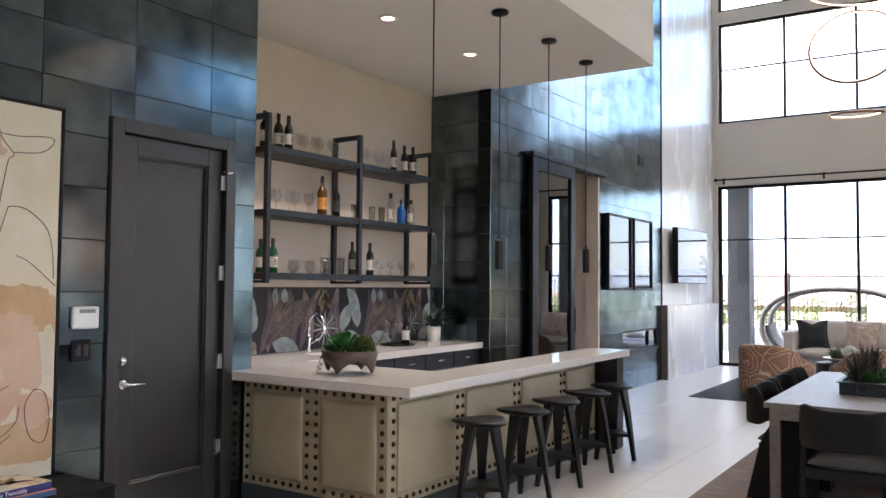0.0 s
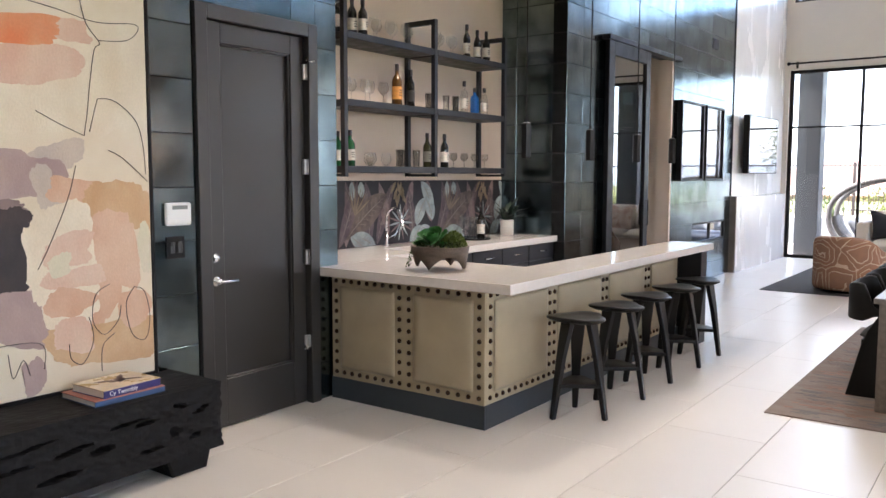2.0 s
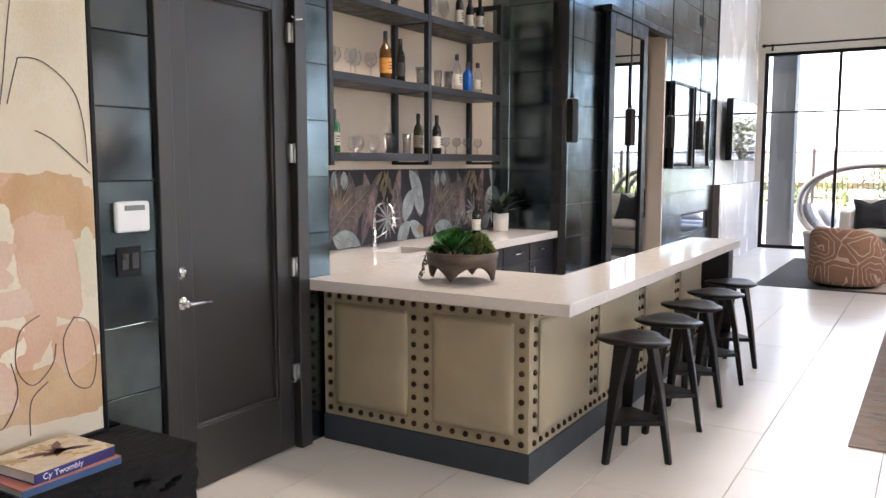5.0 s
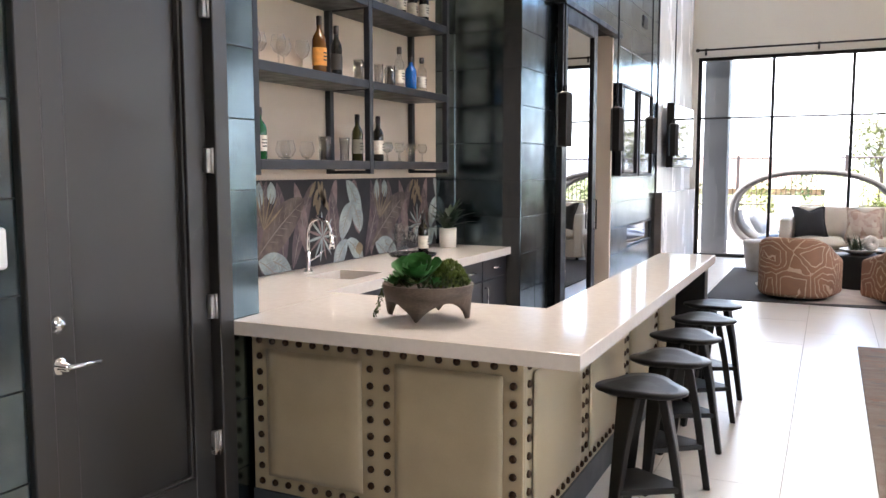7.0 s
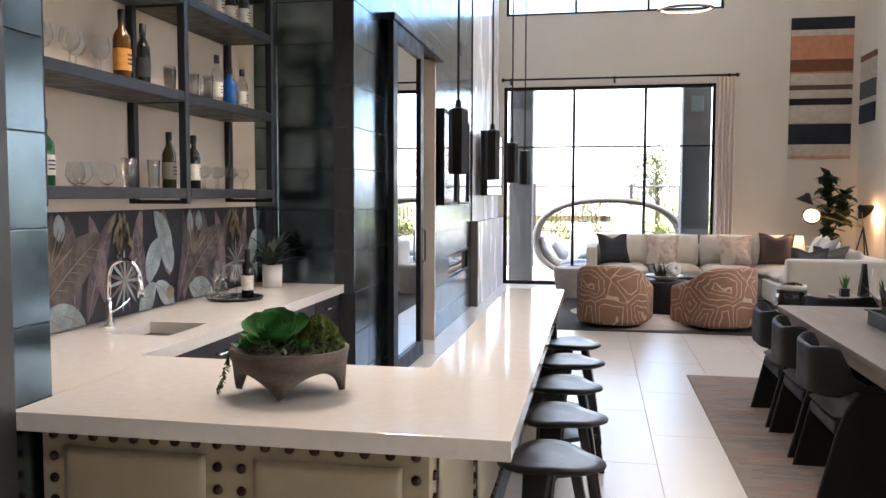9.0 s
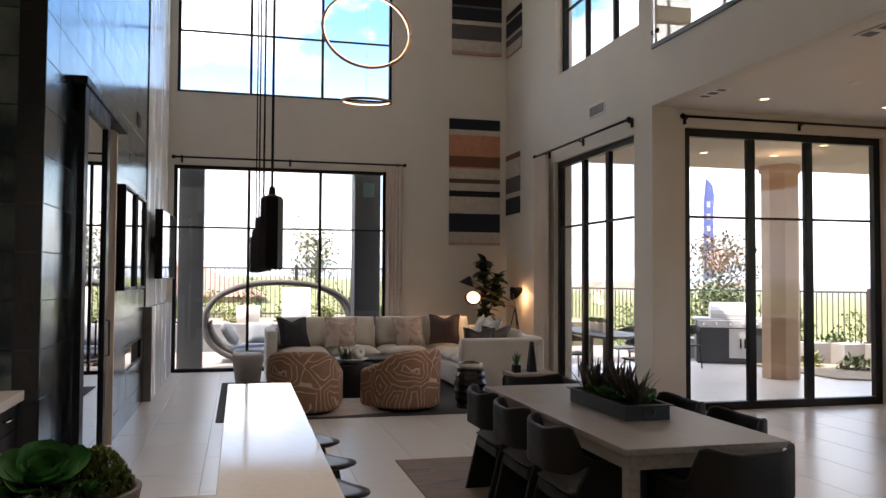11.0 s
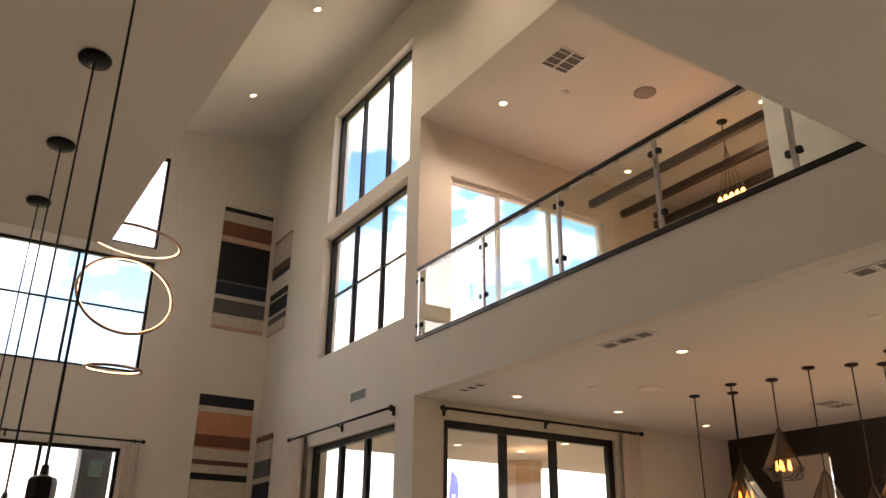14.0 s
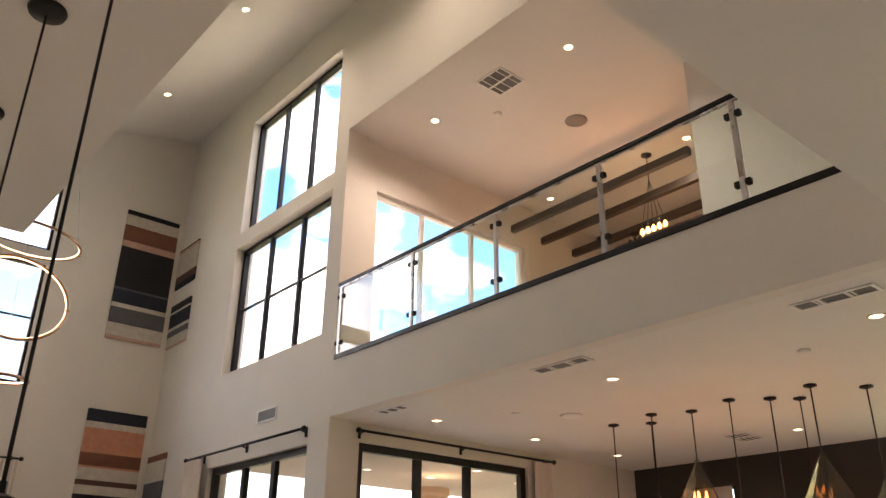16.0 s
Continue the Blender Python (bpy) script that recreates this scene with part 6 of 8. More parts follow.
for i in range(130):
    a, e = rnd.uniform(0, 6.28), rnd.uniform(0.2, 1.4)
    leaf(bm, (-0.05 + rnd.uniform(-0.07, 0.07), rnd.uniform(-0.07, 0.07), 0.05), (math.cos(a) * math.cos(e), math.sin(a) * math.cos(e), math.sin(e)), (0, 0.05, 1), rnd.uniform(0.15, 0.28), 0.014, 0.35, 4)
part("grass_blades", bm, mat("grey_green_blades", (0.08, 0.12, 0.06), 0.6, vary=0.3, scale=20), fb)
bm = bmesh.new()
lathe(bm, [(0.05 + 0.055 * math.cos(a), 0.055 * math.sin(a)) for a in [2 * math.pi * i / 12 for i in range(13)]], 24, pose(0.12, 0.02, 0.15, 80, 0, 30))
part("ceramic_ring", bm, M_POT, fb)

st = thing("side_stool", "pale tapered concrete drum stool", "stool", pose(-2.79, 14.62, 0))
bm = bmesh.new()
lathe(bm, [(0, 0), (0.17, 0), (0.175, 0.01), (0.235, 0.42), (0.24, 0.46), (0.22, 0.475), (0, 0.47)], 32)
part("drum", bm, mat("pale_concrete", (0.42, 0.39, 0.36), 0.7, vary=0.1, scale=10, bump=0.2), st)

dr = thing("drum_table", "black carved ceramic drum side table", "side table", pose(-0.10, 11.93, 0.0))
bm = bmesh.new()
lathe(bm, [(0, 0), (0.17, 0), (0.18, 0.03), (0.165, 0.06), (0.20, 0.12), (0.185, 0.16), (0.21, 0.22), (0.19, 0.26), (0.21, 0.31), (0.185, 0.36), (0.195, 0.41), (0.17, 0.45), (0.175, 0.48), (0, 0.485)], 14, None, False)
part("drum", bm, mat("black_ceramic", (0.01, 0.01, 0.011), 0.2, vary=0.2), dr)
mb = thing("moss_bowl", "pale shallow bowl of moss on the drum table", "bowl", pose(-0.10, 11.93, 0.486))
bm = bmesh.new()
lathe(bm, [(0, 0), (0.10, 0), (0.155, 0.03), (0.155, 0.07), (0.14, 0.07), (0.13, 0.05), (0, 0.05)], 28)
part("bowl", bm, M_POT, mb)
bm = bmesh.new()
rnd = random.Random(9)
for i in range(260):
    a, q = rnd.uniform(0, 6.28), rnd.random() ** 0.5
    leaf(bm, (q * 0.12 * math.cos(a), q * 0.12 * math.sin(a), 0.052 + 0.03 * (1 - q * q)), (rnd.uniform(-1, 1), rnd.uniform(-1, 1), 1), (0, 0.1, 1), 0.025, 0.012, 0.2, 2)
part("moss", bm, mat("olive_moss", (0.13, 0.12, 0.03), 0.9, vary=0.3), mb)
et = thing("end_table", "low pale wood end table beside the sofa", "side table", pose(0.48, 11.35, 0))
M_PALEW = mat("pale_walnut", (0.30, 0.24, 0.19), 0.5, vary=0.15, scale=5, fine=60, bump=0.1, stretch=(4, 1, 4))
part("top", box(bmesh.new(), -0.28, 0.28, -0.22, 0.22, 0.46, 0.50, 0.004), M_PALEW, et)
for x in (-0.25, 0.25):
    part("side_panel", box(bmesh.new(), x - 0.02, x + 0.02, -0.21, 0.21, 0, 0.46, 0.004), M_PALEW, et)
ob_ = tagged(part("obelisk_ornament", prism(bmesh.new(), [(-0.05, -0.05), (0.05, -0.05), (0.05, 0.05), (-0.05, 0.05)], 0, 0.36), mat("black_marble", (0.012, 0.012, 0.013), 0.25, vary=0.3)), "tall tapered black obelisk ornament", "ornament")
for v in ob_.data.vertices:
    if v.co.z > 0.3:
        v.co.x *= 0.4
        v.co.y *= 0.4
ob_.matrix_basis = pose(0.50, 11.35, 0.5)
ob2 = tagged(part("obelisk_ornament", ob_bm := prism(bmesh.new(), [(-0.03, -0.03), (0.03, -0.03), (0.03, 0.03), (-0.03, 0.03)], 0, 0.30), M_POT), "tall pale obelisk ornament beside the black one", "ornament")
for v in ob2.data.vertices:
    if v.co.z > 0.25:
        v.co.x *= 0.5
        v.co.y *= 0.5
ob2.matrix_basis = pose(0.62, 11.42, 0.5)
sp = thing("potted_succulent", "small spiky plant in a black cube pot", "plant", pose(0.30, 11.33, 0.5))
part("pot", box(bmesh.new(), -0.045, 0.045, -0.045, 0.045, 0, 0.09, 0.006), M_BLACK, sp)
bm = bmesh.new()
for i in range(16):
    a, e = rnd.uniform(0, 6.28), rnd.uniform(1.0, 1.5)
    leaf(bm, (rnd.uniform(-0.02, 0.02), rnd.uniform(-0.02, 0.02), 0.08), (math.cos(a) * math.cos(e), math.sin(a) * math.cos(e), math.sin(e)), (0.1, 0, 1), rnd.uniform(0.10, 0.18), 0.025, 0.05, 3, 0.4)
part("leaves", bm, M_SUCC, sp)

# ---- fiddle-leaf fig ----
fig = thing("fiddle_leaf_fig", "tall fiddle-leaf fig with broad dark leaves in a woven basket", "plant", pose(1.35, 15.95, 0))
bm = bmesh.new()
lathe(bm, [(0, 0), (0.18, 0), (0.23, 0.20), (0.21, 0.40), (0.19, 0.40), (0, 0.36)], 24)
part("basket", bm, mat("woven_basket", (0.28, 0.20, 0.12), 0.9, vary=0.3, scale=20, fine=80, bump=0.8), fig)
bm = bmesh.new()
trunk_pts = [(0, 0, 0.3), (0.02, -0.02, 0.8), (-0.03, -0.03, 1.3), (-0.06, -0.05, 1.85)]
tube(bm, trunk_pts, 0.024, 8, r1=0.010)
tube(bm, [(0.0, -0.02, 0.9), (0.14, -0.10, 1.3), (0.2, -0.13, 1.6)], 0.014, 6, r1=0.008)
part("trunk", bm, mat("fig_bark", (0.12, 0.09, 0.065), 0.9, vary=0.3, scale=20), fig)
bm = bmesh.new()
rnd = random.Random(14)
for i in range(170):
    t_ = rnd.random()
    c = Vector((-0.06 * t_, -0.05 * t_, 0.75 + 1.18 * t_)) if rnd.random() < 0.7 else Vector((0.14 + 0.06 * t_, -0.11, 1.1 + 0.55 * t_))
    a, e = rnd.uniform(0, 6.28), rnd.uniform(-0.2, 1.1)
    leaf(bm, c, (math.cos(a) * math.cos(e), math.sin(a) * math.cos(e), math.sin(e)), (0.05, 0, 1), rnd.uniform(0.17, 0.28), rnd.uniform(0.14, 0.20), 0.35, 5, 0.2)
part("leaves", bm, mat("fig_leaf", (0.022, 0.05, 0.018), 0.38, vary=0.3, scale=10), fig)

# ---- three-headed floor lamp ----
lamp = thing("floor_lamp", "black and brass three-armed floor lamp with one lit cone shade", "floor lamp", pose(1.62, 15.15, 0))
M_BRASS = plain("aged_brass", (0.45, 0.30, 0.14), 0.3, 1.0)
for k in range(3):
    a = radians(30 + 120 * k)
    part("tripod_leg", tube(bmesh.new(), [(0, 0, 1.12), (0.28 * math.cos(a), 0.28 * math.sin(a), 0.0)], 0.011, 8), M_BLACK, lamp)
HEADS = (((-0.72, 0.05, 1.33), (-0.3, -0.75, -0.35)), ((-0.78, 0.15, 1.60), (-0.35, 0.1, -1.0)), ((0.02, 0.20, 1.42), (0.75, 0.2, -0.65)))
for i, (hp, hd) in enumerate(HEADS):
    part("arm", tube(bmesh.new(), [(0, 0, 1.12), hp], 0.007, 6), M_BRASS, lamp)
    d = Vector(hd).normalized()
    m_ = Matrix.Translation(hp) @ d.to_track_quat("Z", "Y").to_matrix().to_4x4()
    bm = bmesh.new()
    lathe(bm, [(0, -0.05), (0.03, -0.045), (0.055, 0.0), (0.145, 0.10), (0.142, 0.102), (0.05, 0.005), (0, 0.0)], 20, m_)
    sh = part("shade", bm, M_BLACK, lamp, "black metal cone shade")
    bm = bmesh.new()
    lathe(bm, [(0, 0.02), (0.045, 0.03), (0.115, 0.085), (0.105, 0.095), (0, 0.10)], 16, m_)
    part("bulb", bm, glow("lamp_bulb_glow", (1.0, 0.58, 0.25), (0.6, 0.8, 1.0)[i]), lamp)
bulb_light(1.62 - 0.78, 15.05, 1.22, 2.5, (1.0, 0.62, 0.33))
bulb_light(1.75, 15.38, 1.30, 1.3, (1.0, 0.55, 0.28))

# ---- textiles in the corner ----
STRIPE = {n_: mat("wool_" + n_, c_, 0.95, vary=0.12, scale=12, fine=220, bump=0.5) for n_, c_ in
          (("black", (0.012, 0.012, 0.016)), ("cream", (0.55, 0.50, 0.43)), ("blush", (0.52, 0.33, 0.25)), ("rust", (0.19, 0.075, 0.045)), ("salmon", (0.55, 0.25, 0.15)), ("grey", (0.10, 0.10, 0.11)), ("navy", (0.015, 0.02, 0.035)), ("brown", (0.11, 0.06, 0.045)))}


def hanging(axis, a0, a1, z1, bands, label):
    w_ = thing("wall_hanging", label, "tapestry", group="striped wall hangings")
    z = z1
    for hgt, c_ in bands:
        bm = bmesh.new()
        if axis == "y":
            box(bm, a0, a1, YB - 0.03, YB, z - hgt + 0.001, z, 0.004)
        else:
            box(bm, XE - 0.03, XE, a0, a1, z - hgt + 0.001, z, 0.004)
        part("woven_stripe", bm, STRIPE[c_], w_)
        z -= hgt
    return w_


hanging("y", 0.81, 1.77, 8.14, ((0.09, "black"), (0.20, "cream"), (0.30, "rust"), (0.12, "blush"), (0.76, "black"), (0.04, "grey"), (0.24, "navy"), (0.08, "cream"), (0.28, "grey"), (0.22, "cream"), (0.06, "blush")), "upper striped wool hanging in black, rust and cream")
hanging("x", 15.55, 16.36, 7.60, ((0.03, "black"), (0.06, "blush"), (0.44, "cream"), (0.14, "brown"), (0.10, "navy")), "side striped wool hanging in cream, brown and navy")
hanging("x", 15.55, 16.36, 6.52, ((0.13, "black"), (0.04, "cream"), (0.26, "navy"), (0.06, "cream"), (0.11, "grey"), (0.17, "cream"), (0.03, "blush")), "side striped wool hanging in black, navy and cream")
hanging("y", 0.77, 1.745, 4.55, ((0.20, "navy"), (0.10, "cream"), (0.39, "salmon"), (0.20, "rust"), (0.03, "salmon"), (0.19, "cream"), (0.08, "brown"), (0.14, "cream"), (0.11, "black"), (0.31, "cream"), (0.34, "navy"), (0.19, "cream"), (0.05, "blush")), "long striped wool hanging with a broad salmon band")
hanging("x", 15.63, 16.36, 3.88, ((0.10, "rust"), (0.33, "cream"), (0.28, "grey"), (0.09, "cream"), (0.30, "navy")), "small side striped wool hanging")

# ---- curtains and rods ----
M_CURT = mat("linen_curtain", (0.70, 0.63, 0.57), 0.9, vary=0.06, scale=3, fine=200, bump=0.3, stretch=(1, 1, 0.3))


def curtain(axis, pos, a0, a1, z1, label, folds=5):
    bm = bmesh.new()
    n_ = folds * 8
    rows = []
    for zz, amp in ((0.02, 0.05), (z1 * 0.5, 0.042), (z1 - 0.06, 0.030), (z1, 0.030)):
        rows.append([(a0 + (a1 - a0) * i / n_, pos + amp * math.sin(2 * math.pi * folds * i / n_ + 0.3 * math.sin(zz)), zz) for i in range(n_ + 1)])
    for side in (0.0, 0.006):
        vv = [[bm.verts.new((a, p + side, z) if axis == "y" else (p + side, a, z)) for a, p, z in r] for r in rows]
        for r0, r1 in zip(vv, vv[1:]):
            for i in range(n_):
                bm.faces.new([r0[i], r0[i + 1], r1[i + 1], r1[i]]).smooth = True
    return tagged(part("curtain", bm, M_CURT), label, "curtain")


def rod(axis, pos, a0, a1, z, label, brackets):
    r_ = thing("curtain_rod", label, "curtain rod")

    def P(a, d=0.0, dz=0.0):
        return (a, pos + d, z + dz) if axis == "y" else (pos + d, a, z + dz)
    part("rod", tube(bmesh.new(), [P(a0), P(a1)], 0.017, 10), M_BLACK, r_)
    for a in (a0, a1):
        bm = bmesh.new()
        bmesh.ops.create_icosphere(bm, subdivisions=2, radius=0.035, matrix=Matrix.Translation(P(a)))
        part("finial", bm, M_BLACK, r_)
    for a in brackets:
        bm = bmesh.new()
        tube(bm, [P(a), P(a, 0.10, -0.03)], 0.012, 6)
        tube(bm, [P(a, 0.095, -0.08), P(a, 0.095, 0.04)], 0.02, 6)
        part("bracket", bm, M_BLACK, r_)


rod("y", YB - 0.11, -4.03, -0.08, 3.63, "long thin black curtain rod over the glass wall", (-3.9, -2.1, -0.2))
curtain("y", YB - 0.11, -0.42, -0.10, 3.60, "pale linen curtain gathered beside the glass wall")
rod("x", XE - 0.11, 11.30, 14.62, 3.62, "long black curtain rod over the folding door", (11.4, 12.9, 14.2))
curtain("x", XE - 0.11, 14.08, 14.58, 3.59, "pale linen curtain gathered beside the folding door", 6)
rod("y", YK - 0.11, 2.28, 5.72, 3.61, "long black curtain rod over the kitchen doors", (2.36, 4.0, 5.6))
curtain("y", YK - 0.11, 5.33, 5.68, 3.58, "pale linen curtain gathered beside the kitchen doors")

# ---- ring chandelier ----
ch = thing("ring_chandelier", "three-ring brass chandelier with glowing inner strips on thin cables", "chandelier", pose(-1.23, 13.36, 0))
M_RINGM = plain("warm_bronze", (0.30, 0.17, 0.10), 0.3, 1.0)


def ring(z, r, rx, ry, name):
    m_ = pose(0, 0, z, rx, ry, 0)
    pts = [m_ @ Vector((r * math.cos(a), r * math.sin(a), 0)) for a in [2 * math.pi * i / 64 for i in range(64)]]
    part(name, tube(bmesh.new(), pts, 0.020, 8, True), M_RINGM, ch)
    pts = [m_ @ Vector(((r - 0.018) * math.cos(a), (r - 0.018) * math.sin(a), 0)) for a in [2 * math.pi * i / 64 for i in range(64)]]
    part("light_strip", tube(bmesh.new(), pts, 0.008, 6, True), M_LED, ch)
    for s in (0, math.pi):
        p = m_ @ Vector((r * math.cos(s), r * math.sin(s), 0))
        bm = bmesh.new()
        bmesh.ops.create_icosphere(bm, subdivisions=1, radius=0.032, matrix=Matrix.Translation(p))
        part("joint", bm, M_RINGM, ch)
    return m_


ring(4.10, 0.345, 4, 0, "small_ring")
ring(5.12, 0.625, 70, 4, "upright_ring")
ring(5.90, 0.62, 2, 5, "upper_ring")
for x, y, z0 in ((0.6, 0.0, 5.9), (-0.6, 0.0, 5.9), (0, 0.0, 4.13), (0.0, 0.02, 5.74)):
    part("cable", tube(bmesh.new(), [(x, y, z0), (x * 0.1, 0, roof_z(-1.23) - 0.02)], 0.0025, 4), M_BRUSHED, ch)
bm = bmesh.new()
lathe(bm, [(0, -0.05), (0.16, -0.05), (0.16, 0.06), (0, 0.06)], 24, pose(0, 0, roof_z(-1.23) - 0.0))
part("canopy", bm, M_RINGM, ch)

# ================= ceilings: lights, vents =================
def downlight(x, y, z, watts=0, normal_tilt=0.0, size=1.9, colour=(1.0, 0.89, 0.76)):
    d = thing("downlight", "round white recessed downlight, lit warm", "downlight", pose(x, y, z, 0, normal_tilt, 0), group="recessed downlights")
    bm = bmesh.new()
    lathe(bm, [(0.050, -0.001), (0.074, -0.001), (0.074, -0.006), (0.055, -0.008), (0.048, -0.003)], 24)
    part("trim_ring", bm, M_TRIM, d)
    bm = bmesh.new()
    lathe(bm, [(0, -0.004), (0.0485, -0.004), (0.0485, -0.0015), (0, -0.0015)], 20)
    part("lens", bm, M_DL, d)
    if watts:
        spot(x, y, z - 0.03, watts, size, colour)


for x, y in ((-3.67, 5.20), (-3.64, 6.40)):
    downlight(x, y, ZBAR, 32, 0, 2.1)
# Entry downlights are added out of view to light the bar front.
for x, y, w_ in ((-2.6, 1.4, 13), (-0.4, 1.4, 0), (1.6, 2.6, 0), (-0.6, 3.0, 18)):
    downlight(x, y, ZBAR, w_, 0, 2.6)
for i, (x, y) in enumerate(((2.95, 10.24), (4.65, 10.24), (6.41, 10.28), (2.96, 7.60), (6.50, 7.58), (2.95, 5.1))):
    downlight(x, y, ZKIT, 7 if i in (1, 3, 4) else 0, 0, 2.4)
for i, (x, y) in enumerate(((2.63, 9.98), (2.80, 7.75), (5.54, 8.0), (5.48, 10.5))):
    downlight(x, y, 7.68, 42 if i in (0, 1, 2) else 0, 0, 2.7, (1.0, 0.90, 0.82))
SL = math.degrees(math.atan(0.23))
for x, y in ((0.58, 11.9), (0.60, 14.75), (-2.0, 10.0), (0.6, 8.6)):
    downlight(x, y, roof_z(x), 44 if y in (8.6, 11.9) else 0, -SL, 2.8)


def ceiling_vent(x, y, z, lx, ly, n, label):
    v = thing("ceiling_vent", label, "vent", pose(x, y, z))
    bm = bmesh.new()
    for a in ((-lx, lx, -ly, -ly + 0.025), (-lx, lx, ly - 0.025, ly), (-lx, -lx + 0.025, -ly + 0.025, ly - 0.025), (lx - 0.025, lx, -ly + 0.025, ly - 0.025)):
        box(bm, *a, -0.012, -0.001, 0.002)
    part("frame", bm, M_TRIM, v)
    part("backing", box(bmesh.new(), -lx + 0.025, lx - 0.025, -ly + 0.025, ly - 0.025, -0.004, -0.001), plain("vent_dark", (0.12, 0.115, 0.11), 0.8), v)
    for i in range(n):
        yy = -ly + 0.03 + (2 * ly - 0.06) * (i + 0.5) / n
        part("slat", box(bmesh.new(), -lx + 0.026, lx - 0.026, yy - 0.006, yy + 0.006, -0.010, -0.005), M_TRIM, v)
    for k in (-1, 1) if lx < ly else (0,):
        c = k * ly / 3
        part("divider", box(bmesh.new(), -lx + 0.026, lx - 0.026, c - 0.014, c + 0.014, -0.0115, -0.0045) if lx < ly else box(bmesh.new(), -0.014, 0.014, -ly + 0.026, ly - 0.026, -0.0115, -0.0045), M_TRIM, v)
    return v


ceiling_vent(2.22, 7.60, ZKIT, 0.09, 0.32, 2, "long slim white ceiling vent")
ceiling_vent(2.20, 10.12, ZKIT, 0.09, 0.24, 2, "slim ceiling vent near the window wall")
ceiling_vent(2.33, 5.12, ZKIT, 0.09, 0.30, 2, "slim short white ceiling vent")
ceiling_vent(6.45, 8.28, ZKIT, 0.28, 0.18, 4, "square white kitchen ceiling vent")
ceiling_vent(2.67, 8.76, 7.68, 0.22, 0.22, 3, "square white return air grille in the loft ceiling")


def disc(x, y, z, r, name, label, cat, material=M_TRIM):
    bm = bmesh.new()
    lathe(bm, [(0, -0.02), (r * 0.8, -0.02), (r, -0.008), (r, 0), (0, 0)], 24, pose(x, y, z))
    return tagged(part(name, bm, material), label, cat)


M_GRILLE = mat("grey_speaker_mesh", (0.30, 0.27, 0.25), 0.7, vary=0.1, fine=300, bump=0.3)
disc(4.05, 8.72, 7.68, 0.15, "ceiling_speaker", "round grey mesh ceiling speaker in the loft", "speaker", M_GRILLE)
disc(3.9, 8.95, ZKIT, 0.13, "ceiling_speaker", "round white ceiling speaker", "speaker")
disc(3.35, 9.3, ZKIT, 0.055, "smoke_detector", "small white smoke detector", "detector")
disc(3.15, 9.3, 7.68, 0.055, "smoke_detector", "small white smoke detector", "detector")
disc(3.4, 5.9, ZKIT, 0.055, "smoke_detector", "small white smoke detector", "detector")
wv2 = thing("wall_vent", "white louvred air vent high on the painted wall", "vent")
bm = bmesh.new()
for a in ((12.20, 12.72, 3.89, 3.915), (12.20, 12.72, 4.045, 4.07), (12.20, 12.225, 3.915, 4.045), (12.695, 12.72, 3.915, 4.045)):
    box(bm, XE - 0.012, XE, *a, 0.002)
part("frame", bm, M_TRIM, wv2)
part("backing", box(bmesh.new(), XE - 0.004, XE - 0.001, 12.225, 12.695, 3.915, 4.045), plain("vent_grey", (0.1, 0.1, 0.1), 0.8), wv2)
for k in range(6):
    part("slat", box(bmesh.new(), XE - 0.010, XE - 0.004, 12.226, 12.694, 3.92 + k * 0.021, 3.931 + k * 0.021), plain("vent_louvre_grey", (0.30, 0.30, 0.29), 0.6), wv2)

# ---- loft glass rail ----
rail = thing("glass_railing", "frameless glass loft railing with steel posts and a dark handrail", "railing")
part("base_rail", box(bmesh.new(), XE - 0.012, XE + 0.07, YEDGE + 0.02, 10.91, ZLOFT, ZLOFT + 0.06, 0.004), M_BLACK, rail)
RZ = 5.37
part("handrail", box(bmesh.new(), XE - 0.02, XE + 0.035, YEDGE + 0.02, 10.90, RZ - 0.03, RZ + 0.015, 0.005), M_BLACK, rail)
part("rail_channel", box(bmesh.new(), XE - 0.008, XE + 0.022, YEDGE + 0.02, 10.90, RZ - 0.05, RZ - 0.0305, 0.003), M_BRUSHED, rail, "slim steel channel under the handrail")
POSTS = (10.84, 9.42, 8.08, 6.75, 5.43, 4.4)
for y in POSTS:
    pp_ = part("post", box(bmesh.new(), XE - 0.012, XE + 0.022, y - 0.022, y + 0.022, ZLOFT + 0.06, RZ - 0.0505, 0.003), M_BRUSHED, rail)
    for z in (ZLOFT + 0.20, RZ - 0.17):
        for s in (-1, 1):
            part("clamp", box(bmesh.new(), XE - 0.018, XE + 0.028, y + s * 0.045 - 0.022, y + s * 0.045 + 0.022, z - 0.025, z + 0.025, 0.004), M_BLACK, pp_)
for a, b in zip(POSTS[1:], POSTS):
    o = part("glass_panel", box(bmesh.new(), XE, XE + 0.010, a + 0.04, b - 0.04, ZLOFT + 0.061, RZ - 0.0505), M_RAILGLASS, rail)
    o.visible_shadow = False
slab("loft_floor", XE + 0.16, XFAR, YEDGE, YK, ZLOFT - 0.003, ZLOFT + 0.004, mat("loft_carpet", (0.46, 0.38, 0.34), 0.95, vary=0.1, fine=200, bump=0.4), "beige carpeted loft floor")["category"] = "floor"
M_BEAM = mat("dark_walnut_beam", (0.045, 0.028, 0.02), 0.5, vary=0.25, scale=4, fine=60, bump=0.3, stretch=(4, 0.4, 4))
for x in (5.06, 5.75, 6.51):
    b_ = bmesh.new()
    box(b_, x, x + 0.09, 5.0 if x > 5.3 else 7.73, YK - 0.001, 7.13, 7.25, 0.006)
    tagged(part("ceiling_beam", b_, M_BEAM), "dark walnut beam hung under the loft ceiling", "beam", "loft beams")
